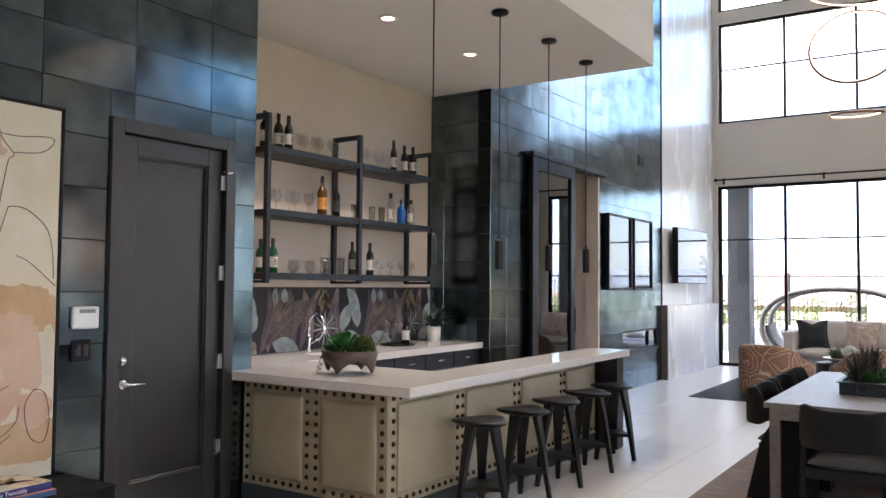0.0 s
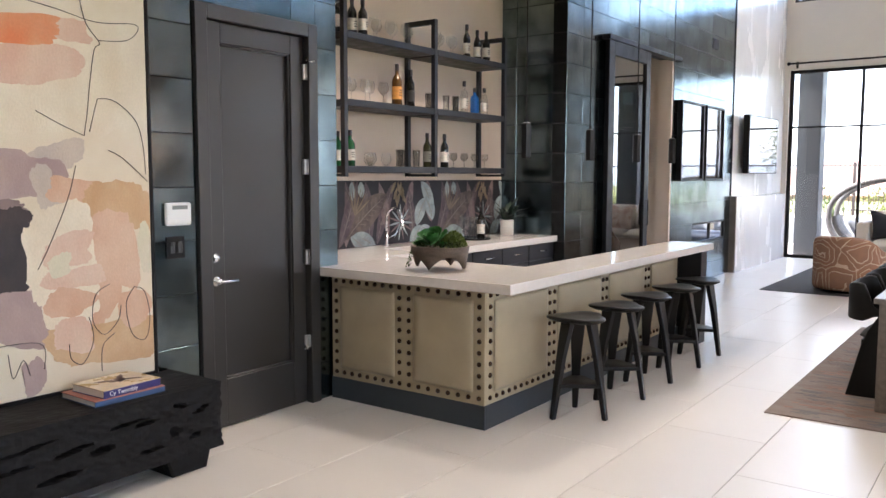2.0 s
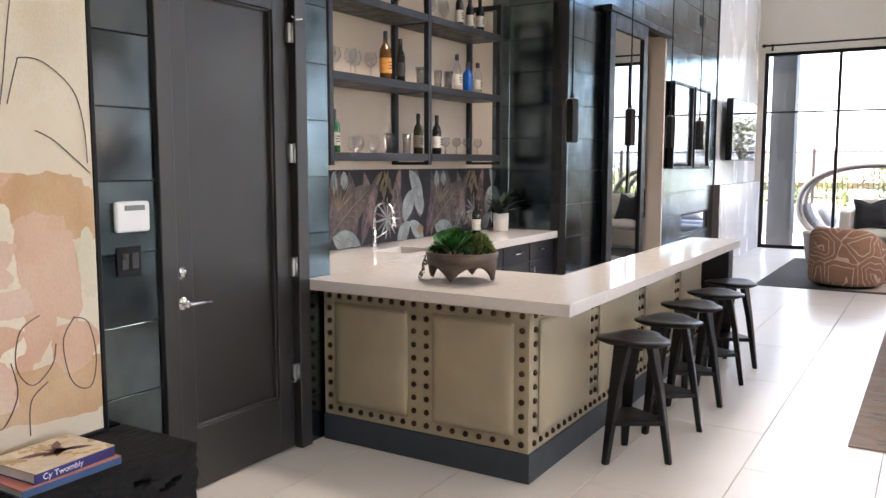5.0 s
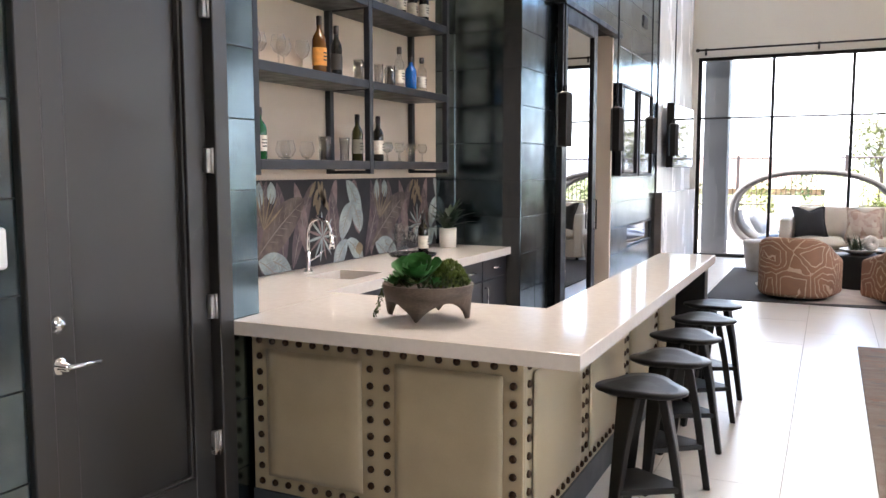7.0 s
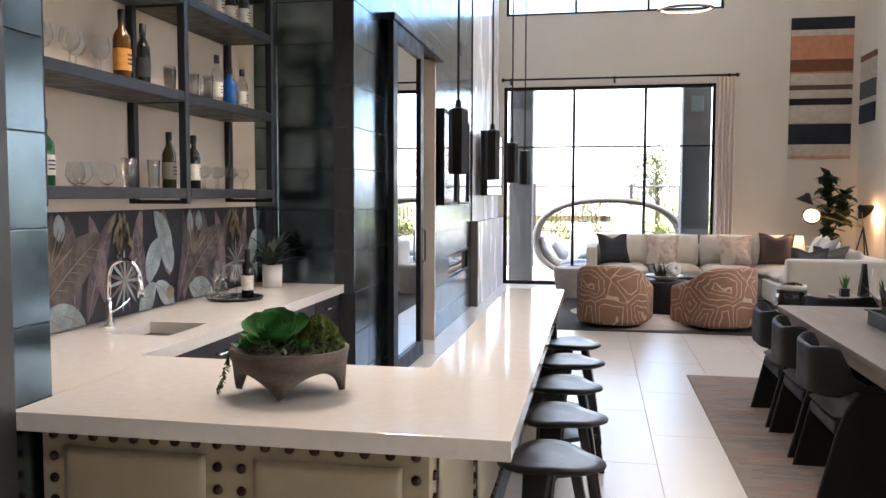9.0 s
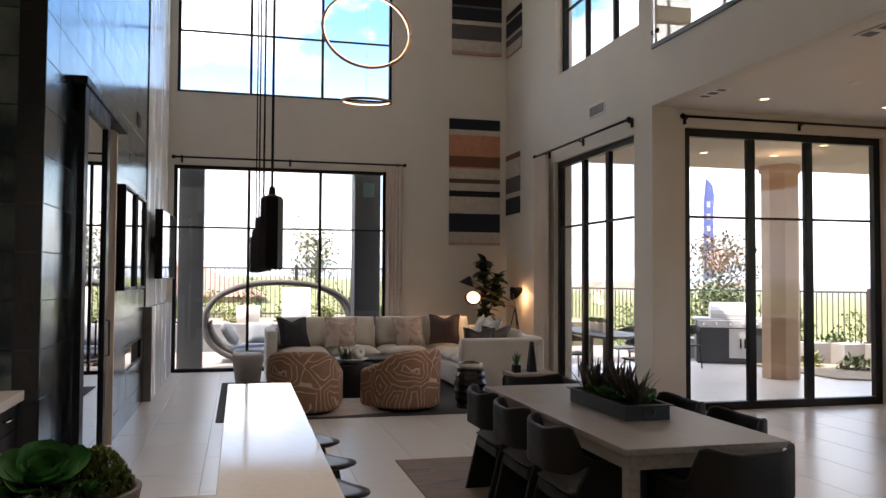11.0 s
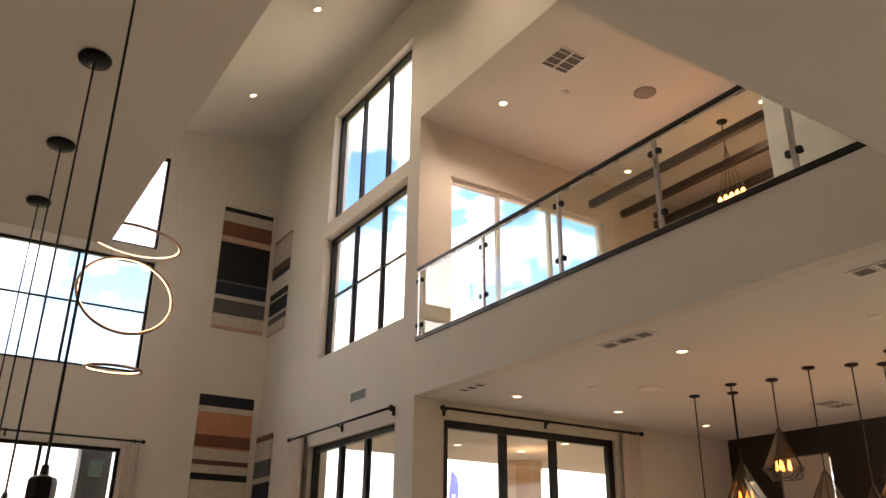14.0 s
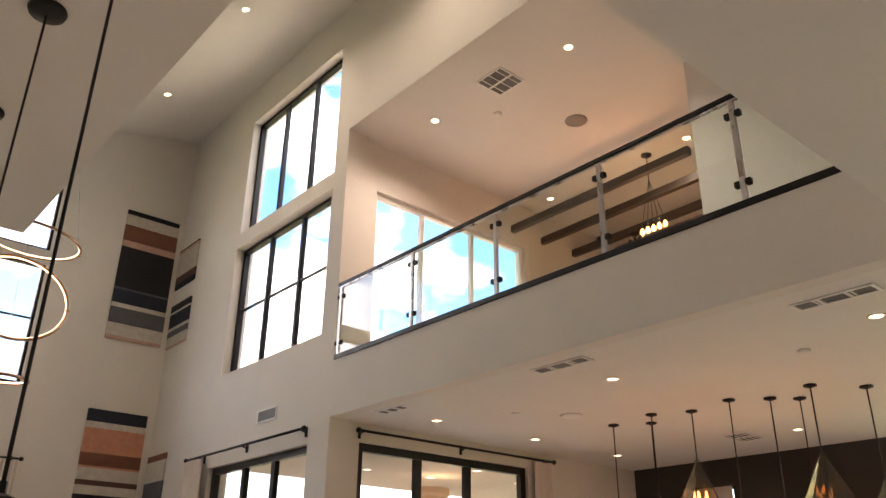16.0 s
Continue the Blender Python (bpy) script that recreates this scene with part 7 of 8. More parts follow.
for x, y, n_, spread, top_, low_ in ((5.49, 8.65, 5, 0.38, 7.68, 6.58), (6.55, 9.72, 3, 0.20, 7.13, 7.0)):
    cl = thing("cluster_pendant", "black pendant with a cluster of bare glowing bulbs", "pendant lamp", pose(x, y, 0), group="loft bulb pendants")
    bm = bmesh.new()
    lathe(bm, [(0, top_ - 0.002), (0.075, top_ - 0.002), (0.075, top_ - 0.022), (0, top_ - 0.035)], 20)
    part("canopy", bm, M_BLACK, cl)
    hub = top_ - (0.42 if n_ == 5 else 0.05)
    part("stem", tube(bmesh.new(), [(0, 0, top_ - 0.03), (0, 0, hub)], 0.008, 6), M_BLACK, cl)
    for k in range(n_):
        p = (0.0, -spread / 2 + spread * k / max(1, n_ - 1), low_)
        part("cord", tube(bmesh.new(), [(0, 0, hub + 0.01), p], 0.004, 5), M_BLACK, cl)
        bm = bmesh.new()
        lathe(bm, [(0, 0.05), (0.02, 0.05), (0.022, -0.02), (0, -0.02)], 10, pose(*p))
        part("socket", bm, M_BLACK, cl)
        bm = bmesh.new()
        lathe(bm, [(0.0, -0.115), (0.024, -0.105), (0.034, -0.07), (0.024, -0.042), (0.012, -0.02)], 12, pose(*p))
        part("bulb", bm, M_BULB, cl)
bulb_light(5.49, 8.65, 6.35, 9, (1.0, 0.55, 0.28), 0.2)

# ---- kitchen lantern pendants ----
M_LANT = glass("smoked_lantern_glass", (0.78, 0.74, 0.69), gain=1.5)


def lantern(x, y, zc, r=0.24, seed=0):
    la = thing("lantern_pendant", "faceted smoked glass lantern pendant with glowing bulbs", "pendant lamp", pose(x, y, 0, 0, 0, seed * 23), group="kitchen lantern pendants")
    bm = bmesh.new()
    lathe(bm, [(0, ZKIT - 0.002), (0.065, ZKIT - 0.002), (0.065, ZKIT - 0.018), (0.012, ZKIT - 0.035), (0, ZKIT - 0.035)], 20)
    part("canopy", bm, M_BLACK, la)
    part("stem", tube(bmesh.new(), [(0, 0, ZKIT - 0.03), (0, 0, zc + 1.75 * r)], 0.007, 6), M_BLACK, la)
    prof = ((0.012, 1.75 * r), (r, -0.04), (r * 0.74, -0.70 * r), (r * 0.45, -0.72 * r))
    rings_ = []
    for j, (rr, z) in enumerate(prof):
        rings_.append([Vector((rr * math.cos(2 * math.pi * (i + 0.5 * (j == 2)) / 5), rr * math.sin(2 * math.pi * (i + 0.5 * (j == 2)) / 5), zc + z)) for i in range(5)])
    gb = bmesh.new()
    for a, b in zip(rings_[:3], rings_[1:3]):
        for i in range(5):
            v = [gb.verts.new(p) for p in (a[i], a[(i + 1) % 5], b[(i + 1) % 5], b[i])]
            gb.faces.new(v)
    o = part("glass_shade", gb, M_LANT, la)
    o.visible_shadow = False
    fb_ = bmesh.new()
    for i in range(5):
        tube(fb_, [rings_[0][i], rings_[1][i]], 0.005, 5)
        tube(fb_, [rings_[1][i], rings_[2][i]], 0.005, 5)
        tube(fb_, [rings_[1][(i + 1) % 5], rings_[2][i]], 0.005, 5)
        tube(fb_, [rings_[2][i], rings_[2][(i + 1) % 5]], 0.005, 5)
    part("metal_edges", fb_, M_BLACK, la)
    for k in range(5):
        a = 1.257 * k
        bm = bmesh.new()
        lathe(bm, [(0.0, -0.085), (0.014, -0.078), (0.018, -0.05), (0.009, -0.01), (0.008, 0.02), (0, 0.02)], 10, pose(0.07 * math.cos(a), 0.07 * math.sin(a), zc + 0.02))
        part("bulb", bm, M_BULB, la)
    return la


for i, (x, y, z) in enumerate(((4.66, 8.95, 1.96), (4.50, 8.28, 2.26), (4.68, 7.87, 2.80), (4.51, 7.30, 2.20), (4.75, 6.97, 2.05), (4.97, 6.76, 2.42), (4.54, 6.43, 2.60), (4.88, 8.56, 2.55), (4.98, 6.08, 2.35))):
    lantern(x, y, z, 0.27 if i not in (2, 7) else 0.22, i)
bulb_light(4.65, 8.4, 1.95, 2.6, (1.0, 0.52, 0.25), 0.2)
bulb_light(4.7, 6.9, 2.1, 2.6, (1.0, 0.52, 0.25), 0.2)

# ---- kitchen ----
isl = thing("kitchen_island", "dark kitchen island with a pale stone top", "kitchen island")
part("body", box(bmesh.new(), 3.85, 5.2, 4.9, 8.8, 0, 0.865, 0.004), M_CAB, isl)
part("worktop", box(bmesh.new(), 3.50, 5.3, 4.8, 8.92, 0.865, 0.925, 0.004), M_QUARTZ, isl)
kc = thing("base_cabinet", "dark base cabinet run along the kitchen wall", "cabinet")
part("body", box(bmesh.new(), XFAR - 0.62, XFAR - 0.002, 4.0, 10.2, 0, 0.865, 0.004), M_CAB, kc)
part("worktop", box(bmesh.new(), XFAR - 0.65, XFAR - 0.002, 4.0, 10.2, 0.865, 0.905, 0.004), M_QUARTZ, kc)
bl = thing("roller_blind", "grey roller blind drawn half down over the kitchen window", "blind")
part("fabric", box(bmesh.new(), XFAR - 0.012, XFAR - 0.008, KWIN[0] + 0.03, KWIN[1] - 0.03, 2.25, 3.33), mat("grey_blind_cloth", (0.60, 0.57, 0.53), 0.9, vary=0.05), bl)
part("hem_bar", box(bmesh.new(), XFAR - 0.018, XFAR - 0.003, KWIN[0] + 0.03, KWIN[1] - 0.03, 2.225, 2.25, 0.003), M_TRIM, bl)
kp_ = thing("framed_picture", "pale framed blush abstract print on the kitchen wall", "picture")
bm = bmesh.new()
for a in ((6.15, 6.19, 1.22, 2.44), (7.03, 7.07, 1.22, 2.44), (6.19, 7.03, 2.40, 2.44), (6.19, 7.03, 1.22, 1.26)):
    box(bm, a[0], a[1], YK - 0.035, YK, a[2], a[3], 0.003)
part("picture_frame", bm, mat("bleached_oak", (0.50, 0.42, 0.34), 0.6, vary=0.1, scale=6, fine=60), kp_)
part("mount", box(bmesh.new(), 6.19, 7.03, YK - 0.018, YK - 0.003, 1.26, 2.40), mat("warm_white_mount", (0.62, 0.56, 0.50), 0.9, vary=0.04), kp_)
part("blush_block", box(bmesh.new(), 6.22, 6.47, YK - 0.021, YK - 0.018, 1.29, 1.98), mat("blush_print", (0.50, 0.30, 0.24), 0.9, vary=0.15, scale=5), kp_)
part("taupe_block", box(bmesh.new(), 6.49, 7.0, YK - 0.021, YK - 0.018, 1.29, 2.02), mat("taupe_print", (0.36, 0.27, 0.22), 0.9, vary=0.15, scale=5), kp_)
ks = thing("kitchen_stool", "dark wooden counter stool with a low curved back at the island", "stool", pose(3.42, 8.45, 0, 0, 0, -90), group="stools at the kitchen island")
part("seat", pad(bmesh.new(), -0.21, 0.21, -0.20, 0.20, 0.60, 0.65, 0.015, 0.02), M_BLACKWOOD, ks)
part("backrest", band(bmesh.new(), [(-0.23, 0.02), (-0.19, -0.17), (0, -0.23), (0.19, -0.17), (0.23, 0.02)], [0.76] * 5, [0.83, 0.88, 0.90, 0.88, 0.83], 0.028), M_BLACKWOOD, ks)
for sx in (-1, 1):
    for sy in (-1, 1):
        part("leg", tube(bmesh.new(), [(sx * 0.21, sy * 0.20, 0.0), (sx * 0.17, sy * 0.16, 0.61)] + ([(sx * 0.18, -0.16, 0.80)] if sy < 0 else []), 0.016, 8), M_BLACKWOOD, ks)
    part("stretcher", tube(bmesh.new(), [(sx * 0.20, -0.19, 0.22), (sx * 0.20, 0.19, 0.22)], 0.010, 6), M_BLACKWOOD, ks)
copy_thing(ks, pose(3.42, 7.65, 0, 0, 0, -86))

# ================= outside =================
M_STUCCO = mat("tan_stucco", (0.50, 0.335, 0.225), 0.9, vary=0.08, scale=3, fine=120, bump=0.5)
M_GREYCOL = mat("grey_painted_column", (0.045, 0.048, 0.053), 0.6, vary=0.1, scale=3, fine=90, bump=0.2)
for x0, x1 in ((-3.98, -3.56), (-0.88, -0.40)):
    tagged(part("patio_column", box(bmesh.new(), x0, x1, 16.95, 17.40, -0.05, 3.62, 0.01), M_GREYCOL), "square grey painted patio column", "column", "grey patio columns")
sc = thing("column_light", "small square outdoor light box on the column", "wall lamp")
part("housing", box(bmesh.new(), -0.74, -0.54, 16.88, 16.95, 3.10, 3.36, 0.008), mat("verdigris", (0.10, 0.17, 0.17), 0.5, vary=0.2), sc)
beam_ = tagged(part("patio_beam", box(bmesh.new(), -4.4, 0.1, 16.9, 17.45, 3.62, 3.85, 0.01), M_GREYCOL), "grey beam across the patio columns", "beam")
pc = slab("ceiling_patio", XE + 0.22, 11.0, YK + 0.22, 14.2, 3.50, 3.75, mat("tan_patio_soffit", (0.48, 0.39, 0.30), 0.9, vary=0.05), "tan covered patio ceiling with downlights")
for x, y in ((3.72, 12.74), (4.89, 12.7), (6.3, 12.2), (4.95, 11.7), (2.7, 12.2)):
    downlight(x, y, 3.50)
bm = bmesh.new()
lathe(bm, [(0, -0.05), (0.30, -0.05), (0.30, 3.36), (0.335, 3.40), (0.335, 3.52), (0, 3.52)], 8, pose(5.75, 13.72, 0, 0, 0, 22.5), False)
tagged(part("patio_pillar", bm, M_STUCCO), "tan stucco eight-sided patio pillar", "pillar")
bulb_light(4.9, 12.5, 3.25, 3.5, (1.0, 0.75, 0.5), 0.3)

# ---- hanging daybed ----
db = thing("hanging_daybed", "oval woven grey daybed ring with blue-grey cushions on the patio", "daybed", pose(-2.15, 18.5, 0.73))
M_RATTAN = mat("grey_rattan", (0.10, 0.09, 0.082), 0.7, vary=0.3, scale=30, fine=120, bump=0.6)


def oval(a, rx=1.42, rz=0.78, p=2.3):
    c, s = math.cos(a), math.sin(a)
    return (math.copysign(abs(c) ** (2 / p), c) * rx, math.copysign(abs(s) ** (2 / p), s) * rz)


for yy in (-0.42, 0.42):
    pts = [(oval(2 * math.pi * i / 60)[0], yy, oval(2 * math.pi * i / 60)[1]) for i in range(60)]
    part("ring", tube(bmesh.new(), pts, 0.055, 8, True), M_RATTAN, db)
bm = bmesh.new()
rows_ = []
for i in range(25):
    a = math.pi + math.pi * i / 24
    x, z = oval(a, 1.36, 0.72)
    if z < 0.12:
        rows_.append([bm.verts.new((x, yy, z)) for yy in (-0.40, -0.2, 0, 0.2, 0.40)] + [bm.verts.new((x * 0.95, yy, z * 0.95 + 0.02)) for yy in (0.40, 0.2, 0, -0.2, -0.40)])
for a, b in zip(rows_, rows_[1:]):
    for j in range(10):
        bm.faces.new([a[j], a[(j + 1) % 10], b[(j + 1) % 10], b[j]]).smooth = True
part("woven_seat", bm, M_RATTAN, db)
bm = bmesh.new()
pad(bm, -0.95, 0.95, -0.38, 0.38, -0.62, -0.45, 0.04, 0.05)
part("mattress", bm, mat("slate_blue_cushion", (0.10, 0.12, 0.16), 0.9, vary=0.1, fine=150, bump=0.3), db)
for x, r in ((-0.95, 60), (0.95, -60), (-0.35, 80), (0.3, 75)):
    bm = bmesh.new()
    pad(bm, -0.25, 0.25, -0.22, 0.22, -0.06, 0.06, 0.06, 0.05, 8, pose(x, 0.1, -0.22, 0, r if abs(r) == 60 else 0, 0) @ (pose(0, 0, 0, 70) if abs(r) != 60 else pose(0, 0, 0)))
    part("pillow", bm, mat("grey_outdoor_cloth", (0.30, 0.32, 0.35), 0.9, vary=0.1), db)
bm = bmesh.new()
for x in (-0.55, 0.55):
    box(bm, x - 0.08, x + 0.08, -0.5, 0.5, -0.76, -0.69, 0.01)
part("stand", bm, M_BLACK, db)

# ---- fence, walls, planting ----
M_FENCE = mat("dark_bronze_fence", (0.05, 0.035, 0.03), 0.5, vary=0.15)


def fence(x0, y0, x1, y1, z0, z1, label):
    f_ = thing("fence", label, "fence")
    L = math.hypot(x1 - x0, y1 - y0)
    d = Vector((x1 - x0, y1 - y0, 0)) / L
    a, b = Vector((x0, y0, 0)), Vector((x1, y1, 0))
    n_ = int(L / 2.4)
    for i in range(n_ + 1):
        p = a + d * (L * i / n_)
        bm = bmesh.new()
        box(bm, p.x - 0.04, p.x + 0.04, p.y - 0.04, p.y + 0.04, z0 - 0.5, z1 + 0.08, 0.006)
        part("post", bm, M_FENCE, f_)
    for z in (z0 + 0.12, z1):
        part("rail", tube(bmesh.new(), [a + Vector((0, 0, z)), b + Vector((0, 0, z))], 0.022, 4), M_FENCE, f_)
    bm = bmesh.new()
    k = int(L / 0.115)
    for i in range(k):
        p = a + d * (L * (i + 0.5) / k)
        box(bm, p.x - 0.008, p.x + 0.008, p.y - 0.008, p.y + 0.008, z0, z1)
    o = part("pickets", bm, M_FENCE, f_)
    o["kind"] = "stuff"


M_LOWWALL = mat("sand_block_wall", (0.33, 0.31, 0.29), 0.9, vary=0.12, scale=3, fine=60, bump=0.4)
bm = bmesh.new()
box(bm, -14, 3.6, 21.0, 21.3, -0.35, 0.55, 0.01)
tagged(part("garden_wall", bm, M_LOWWALL), "low sand coloured garden wall behind the patio", "wall", kind="structure")
fence(-14, 23.5, 6.0, 23.5, 0.55, 1.84, "dark bronze picket fence behind the patio")
bm = bmesh.new()
box(bm, -14, 6.2, 21.3, 26, -0.35, 0.5)
tagged(part("raised_bed", bm, mat("dry_soil", (0.34, 0.28, 0.2), 0.95, vary=0.2, scale=2, bump=0.5)), "raised planting bed of dry soil", "planting bed", kind="structure")
fence(6.0, 23.5, 13.0, 12.2, -0.1, 1.35, "dark bronze picket fence along the side yard")
fence(13.0, 12.2, 13.0, 4.0, -0.1, 1.35, "dark bronze picket fence along the side yard")
bm = bmesh.new()
for i in range(12):
    t0, t1 = i / 12, (i + 1) / 12
    x0, y0, x1, y1 = 6.0 + 5.5 * t0, 17.6 - 4.6 * t0, 6.0 + 5.5 * t1, 17.6 - 4.6 * t1
    box(bm, x0, x1 + 0.05, (y0 + y1) / 2 - 0.25, (y0 + y1) / 2 + 0.25, -0.35, 0.38)
tagged(part("garden_wall", bm, M_LOWWALL), "low stepped garden wall beside the patio", "wall", kind="structure")
M_BUSH = [mat("bush_leaf", c_, 0.7, vary=0.3, scale=6) for c_ in ((0.14, 0.19, 0.05), (0.22, 0.25, 0.07), (0.09, 0.14, 0.04))]


def bush(x, y, z, r, h, n, seed, m_, label="leafy green shrub in the garden"):
    rr = random.Random(seed)
    bm = bmesh.new()
    for i in range(n):
        a, u, q = rr.uniform(0, 6.28), rr.uniform(-0.2, 1), rr.random() ** 0.4
        k = math.sqrt(max(0, 1 - u * u)) * q * (0.8 + 0.35 * noise.noise((a, u * 3, seed)))
        c = (x + r * k * math.cos(a), y + r * k * math.sin(a), z + h * (0.2 + 0.8 * u) * (0.6 + 0.4 * q))
        leaf(bm, c, (rr.uniform(-1, 1), rr.uniform(-1, 1), rr.uniform(-0.3, 1)), (0.1, 0.1, 1), rr.uniform(0.08, 0.16), 0.06, 0.2, 2)
    return tagged(part("shrub", bm, m_), label, "shrub", "garden shrubs")


rnd = random.Random(31)
for i in range(16):
    bush(-12 + i * 1.15 + rnd.uniform(-0.3, 0.3), 24.6 + rnd.uniform(-0.4, 0.8), 0.45, rnd.uniform(0.6, 1.0), rnd.uniform(0.7, 1.3), 420, i, M_BUSH[i % 3])
for i in range(12):
    t_ = i / 11
    bush(6.6 + 6.5 * t_ + rnd.uniform(-0.2, 0.2), 20.4 - 8.0 * t_ + rnd.uniform(-0.4, 0.4), -0.3, rnd.uniform(0.45, 0.8), rnd.uniform(0.6, 1.1), 420, 40 + i, M_BUSH[i % 3])
for i in range(12):
    t_ = i / 11
    bush(7.2 + 6.6 * t_ + rnd.uniform(-0.3, 0.3), 22.6 - 9.0 * t_ + rnd.uniform(-0.3, 0.3), -0.3, rnd.uniform(0.6, 0.95), rnd.uniform(1.0, 1.6), 420, 60 + i, M_BUSH[(i + 1) % 3])
for i in range(12):
    bush(-9 + i * 1.2 + rnd.uniform(-0.3, 0.3), 22.3 + rnd.uniform(-0.4, 0.4), 0.45, rnd.uniform(0.3, 0.5), rnd.uniform(0.35, 0.6), 260, 80 + i, M_BUSH[i % 2])
bm = bmesh.new()
prism(bm, [(6.5, 13.3), (9.6, 11.5), (11.2, 12.5), (6.4, 16.4)], -0.034, 0.03)
tagged(part("planting_bed", bm, bpy.data.materials["dry_soil"]), "planting bed of dry soil beside the patio", "planting bed", kind="structure")
for i in range(9):
    t_ = i / 8
    bush(6.9 + 3.4 * t_, 15.2 - 2.9 * t_ + rnd.uniform(-0.5, 0.3), 0.0, rnd.uniform(0.22, 0.38), rnd.uniform(0.22, 0.4), 200, 100 + i, M_BUSH[i % 2])
orug = thing("outdoor_rug", "striped rust and cream outdoor rug on the patio", "rug", pose(3.7, 13.3, -0.03))
STRIPES = [mat("outdoor_stripe_" + n_, c_, 0.95, vary=0.15, fine=120, bump=0.3) for n_, c_ in (("cream", (0.45, 0.39, 0.33)), ("rust", (0.22, 0.12, 0.09)), ("taupe", (0.26, 0.21, 0.18)))]
for i in range(16):
    part("stripe", box(bmesh.new(), -1.1, 1.1, -1.2 + i * 0.15, -1.2 + (i + 1) * 0.15, -0.002, 0.008 + 0.001 * (i % 2)), STRIPES[(0, 1, 0, 2)[i % 4]], orug)
# rising meadow beyond the fence
md = bmesh.new()
bmesh.ops.create_grid(md, x_segments=60, y_segments=20, size=1.0)
for v in md.verts:
    x, y = v.co.x * 90, 26 + (v.co.y + 1) * 60
    v.co = Vector((x, y, -0.4 + 1.7 * min(1, (y - 26) / 30) + 0.5 * noise.noise((x * 0.05, y * 0.05, 0)) - max(0, x - 4) * 0.05))
tagged(part("meadow_slope", md, M_GRASS, None, "", True), "sunny green slope beyond the fence", "meadow", kind="structure")


def tree(x, y, z, h, r, seed, label, leafmat):
    rr = random.Random(seed)
    t_ = thing("tree", label, "tree", pose(x, y, z))
    bm = bmesh.new()
    tube(bm, [(0, 0, 0), (0.05, 0.02, h * 0.3), (-0.03, 0.05, h * 0.6), (0.0, 0.0, h * 0.92)], 0.07, 8, r1=0.015)
    tips = []
    for i in range(14):
        a, k = rr.uniform(0, 6.28), rr.uniform(0.3, 0.85)
        b0 = Vector((0, 0, h * k))
        b1 = b0 + Vector((math.cos(a), math.sin(a), 0.8)) * r * rr.uniform(0.5, 1.0) * (1.15 - k * 0.6)
        tube(bm, [b0, (b0 + b1) / 2 + Vector((0, 0, 0.05)), b1], 0.025, 6, r1=0.006)
        tips += [b1, (b0 + b1) / 2]
    part("trunk", bm, mat("tree_bark", (0.12, 0.09, 0.07), 0.9, vary=0.3, scale=10, bump=0.5), t_)
    bm = bmesh.new()
    for p in tips:
        for i in range(60):
            c = p + Vector((rr.gauss(0, 0.23), rr.gauss(0, 0.23), rr.gauss(0, 0.20)))
            leaf(bm, c, (rr.uniform(-1, 1), rr.uniform(-1, 1), rr.uniform(-0.6, 0.6)), (0.1, 0.1, 1), rr.uniform(0.09, 0.15), 0.07, 0.2, 2)
    part("crown", bm, leafmat, t_)


tree(9.0, 20.4, -0.35, 3.0, 1.05, 3, "slender young garden tree with sparse reddish-green leaves", mat("bronze_leaf", (0.10, 0.10, 0.035), 0.7, vary=0.3, scale=3, col2=(0.16, 0.075, 0.035)))
tree(8.2, 19.4, -0.35, 1.7, 0.8, 5, "small bushy green tree beside the grill", M_BUSH[2])
tree(-0.6, 27, 0.6, 2.4, 0.9, 6, "thin pale desert tree beyond the fence", mat("pale_leaf", (0.24, 0.25, 0.12), 0.8, vary=0.3))

fl = thing("banner_flag", "tall blue feather banner flag with white marks", "banner", pose(9.4, 21.4, -0.35))
part("pole", tube(bmesh.new(), [(-0.28, 0, 0), (-0.28, 0, 4.0), (-0.2, 0, 4.75)], 0.02, 6), M_WHITE, fl)
bm = bmesh.new()
prism(bm, [(-0.27, 1.9), (0.02, 2.0), (0.05, 2.9), (0.03, 3.6), (0.07, 4.2), (0.02, 4.5), (-0.24, 4.75), (-0.27, 4.4)], -0.004, 0.004, pose(0, 0, 0, 90))
part("cloth", bm, mat("blue_banner_cloth", (0.16, 0.20, 0.50), 0.8, vary=0.1), fl)
for k in range(6):
    part("white_mark", box(bmesh.new(), -0.16, -0.06, -0.008, -0.005, 2.25 + k * 0.33, 2.40 + k * 0.33), M_WHITE, fl)

# ---- grill ----
M_GRILL = mat("satin_stainless", (0.58, 0.58, 0.58), 0.45, metal=0.35, vary=0.06)
gr = thing("grill", "stainless steel barbecue grill on a dark base cabinet", "grill", pose(6.35, 16.1, -0.03, 0, 0, -28))
part("cabinet", box(bmesh.new(), -0.62, 0.62, -0.32, 0.32, 0.05, 0.86, 0.008), mat("charcoal_cart", (0.05, 0.055, 0.06), 0.4), gr)
gd = part("door_panel", box(bmesh.new(), -0.02, 0.46, -0.335, -0.321, 0.14, 0.70, 0.006), M_GRILL, gr)
for x in (0.17, 0.25):
    part("door_handle", box(bmesh.new(), x, x + 0.03, -0.36, -0.336, 0.33, 0.52, 0.004), M_BLACK, gd)
part("control_panel", box(bmesh.new(), -0.60, 0.60, -0.36, -0.321, 0.72, 0.86, 0.006), M_GRILL, gr)
for k in range(5):
    bm = bmesh.new()
    lathe(bm, [(0, 0), (0.028, 0), (0.024, 0.03), (0, 0.03)], 12, pose(-0.48 + 0.24 * k, -0.36, 0.79, 90))
    part("knob", bm, M_CHROME, gr)
part("shelf", box(bmesh.new(), -0.66, 0.66, -0.34, 0.34, 0.862, 0.90, 0.006), M_GRILL, gr)
bm = bmesh.new()
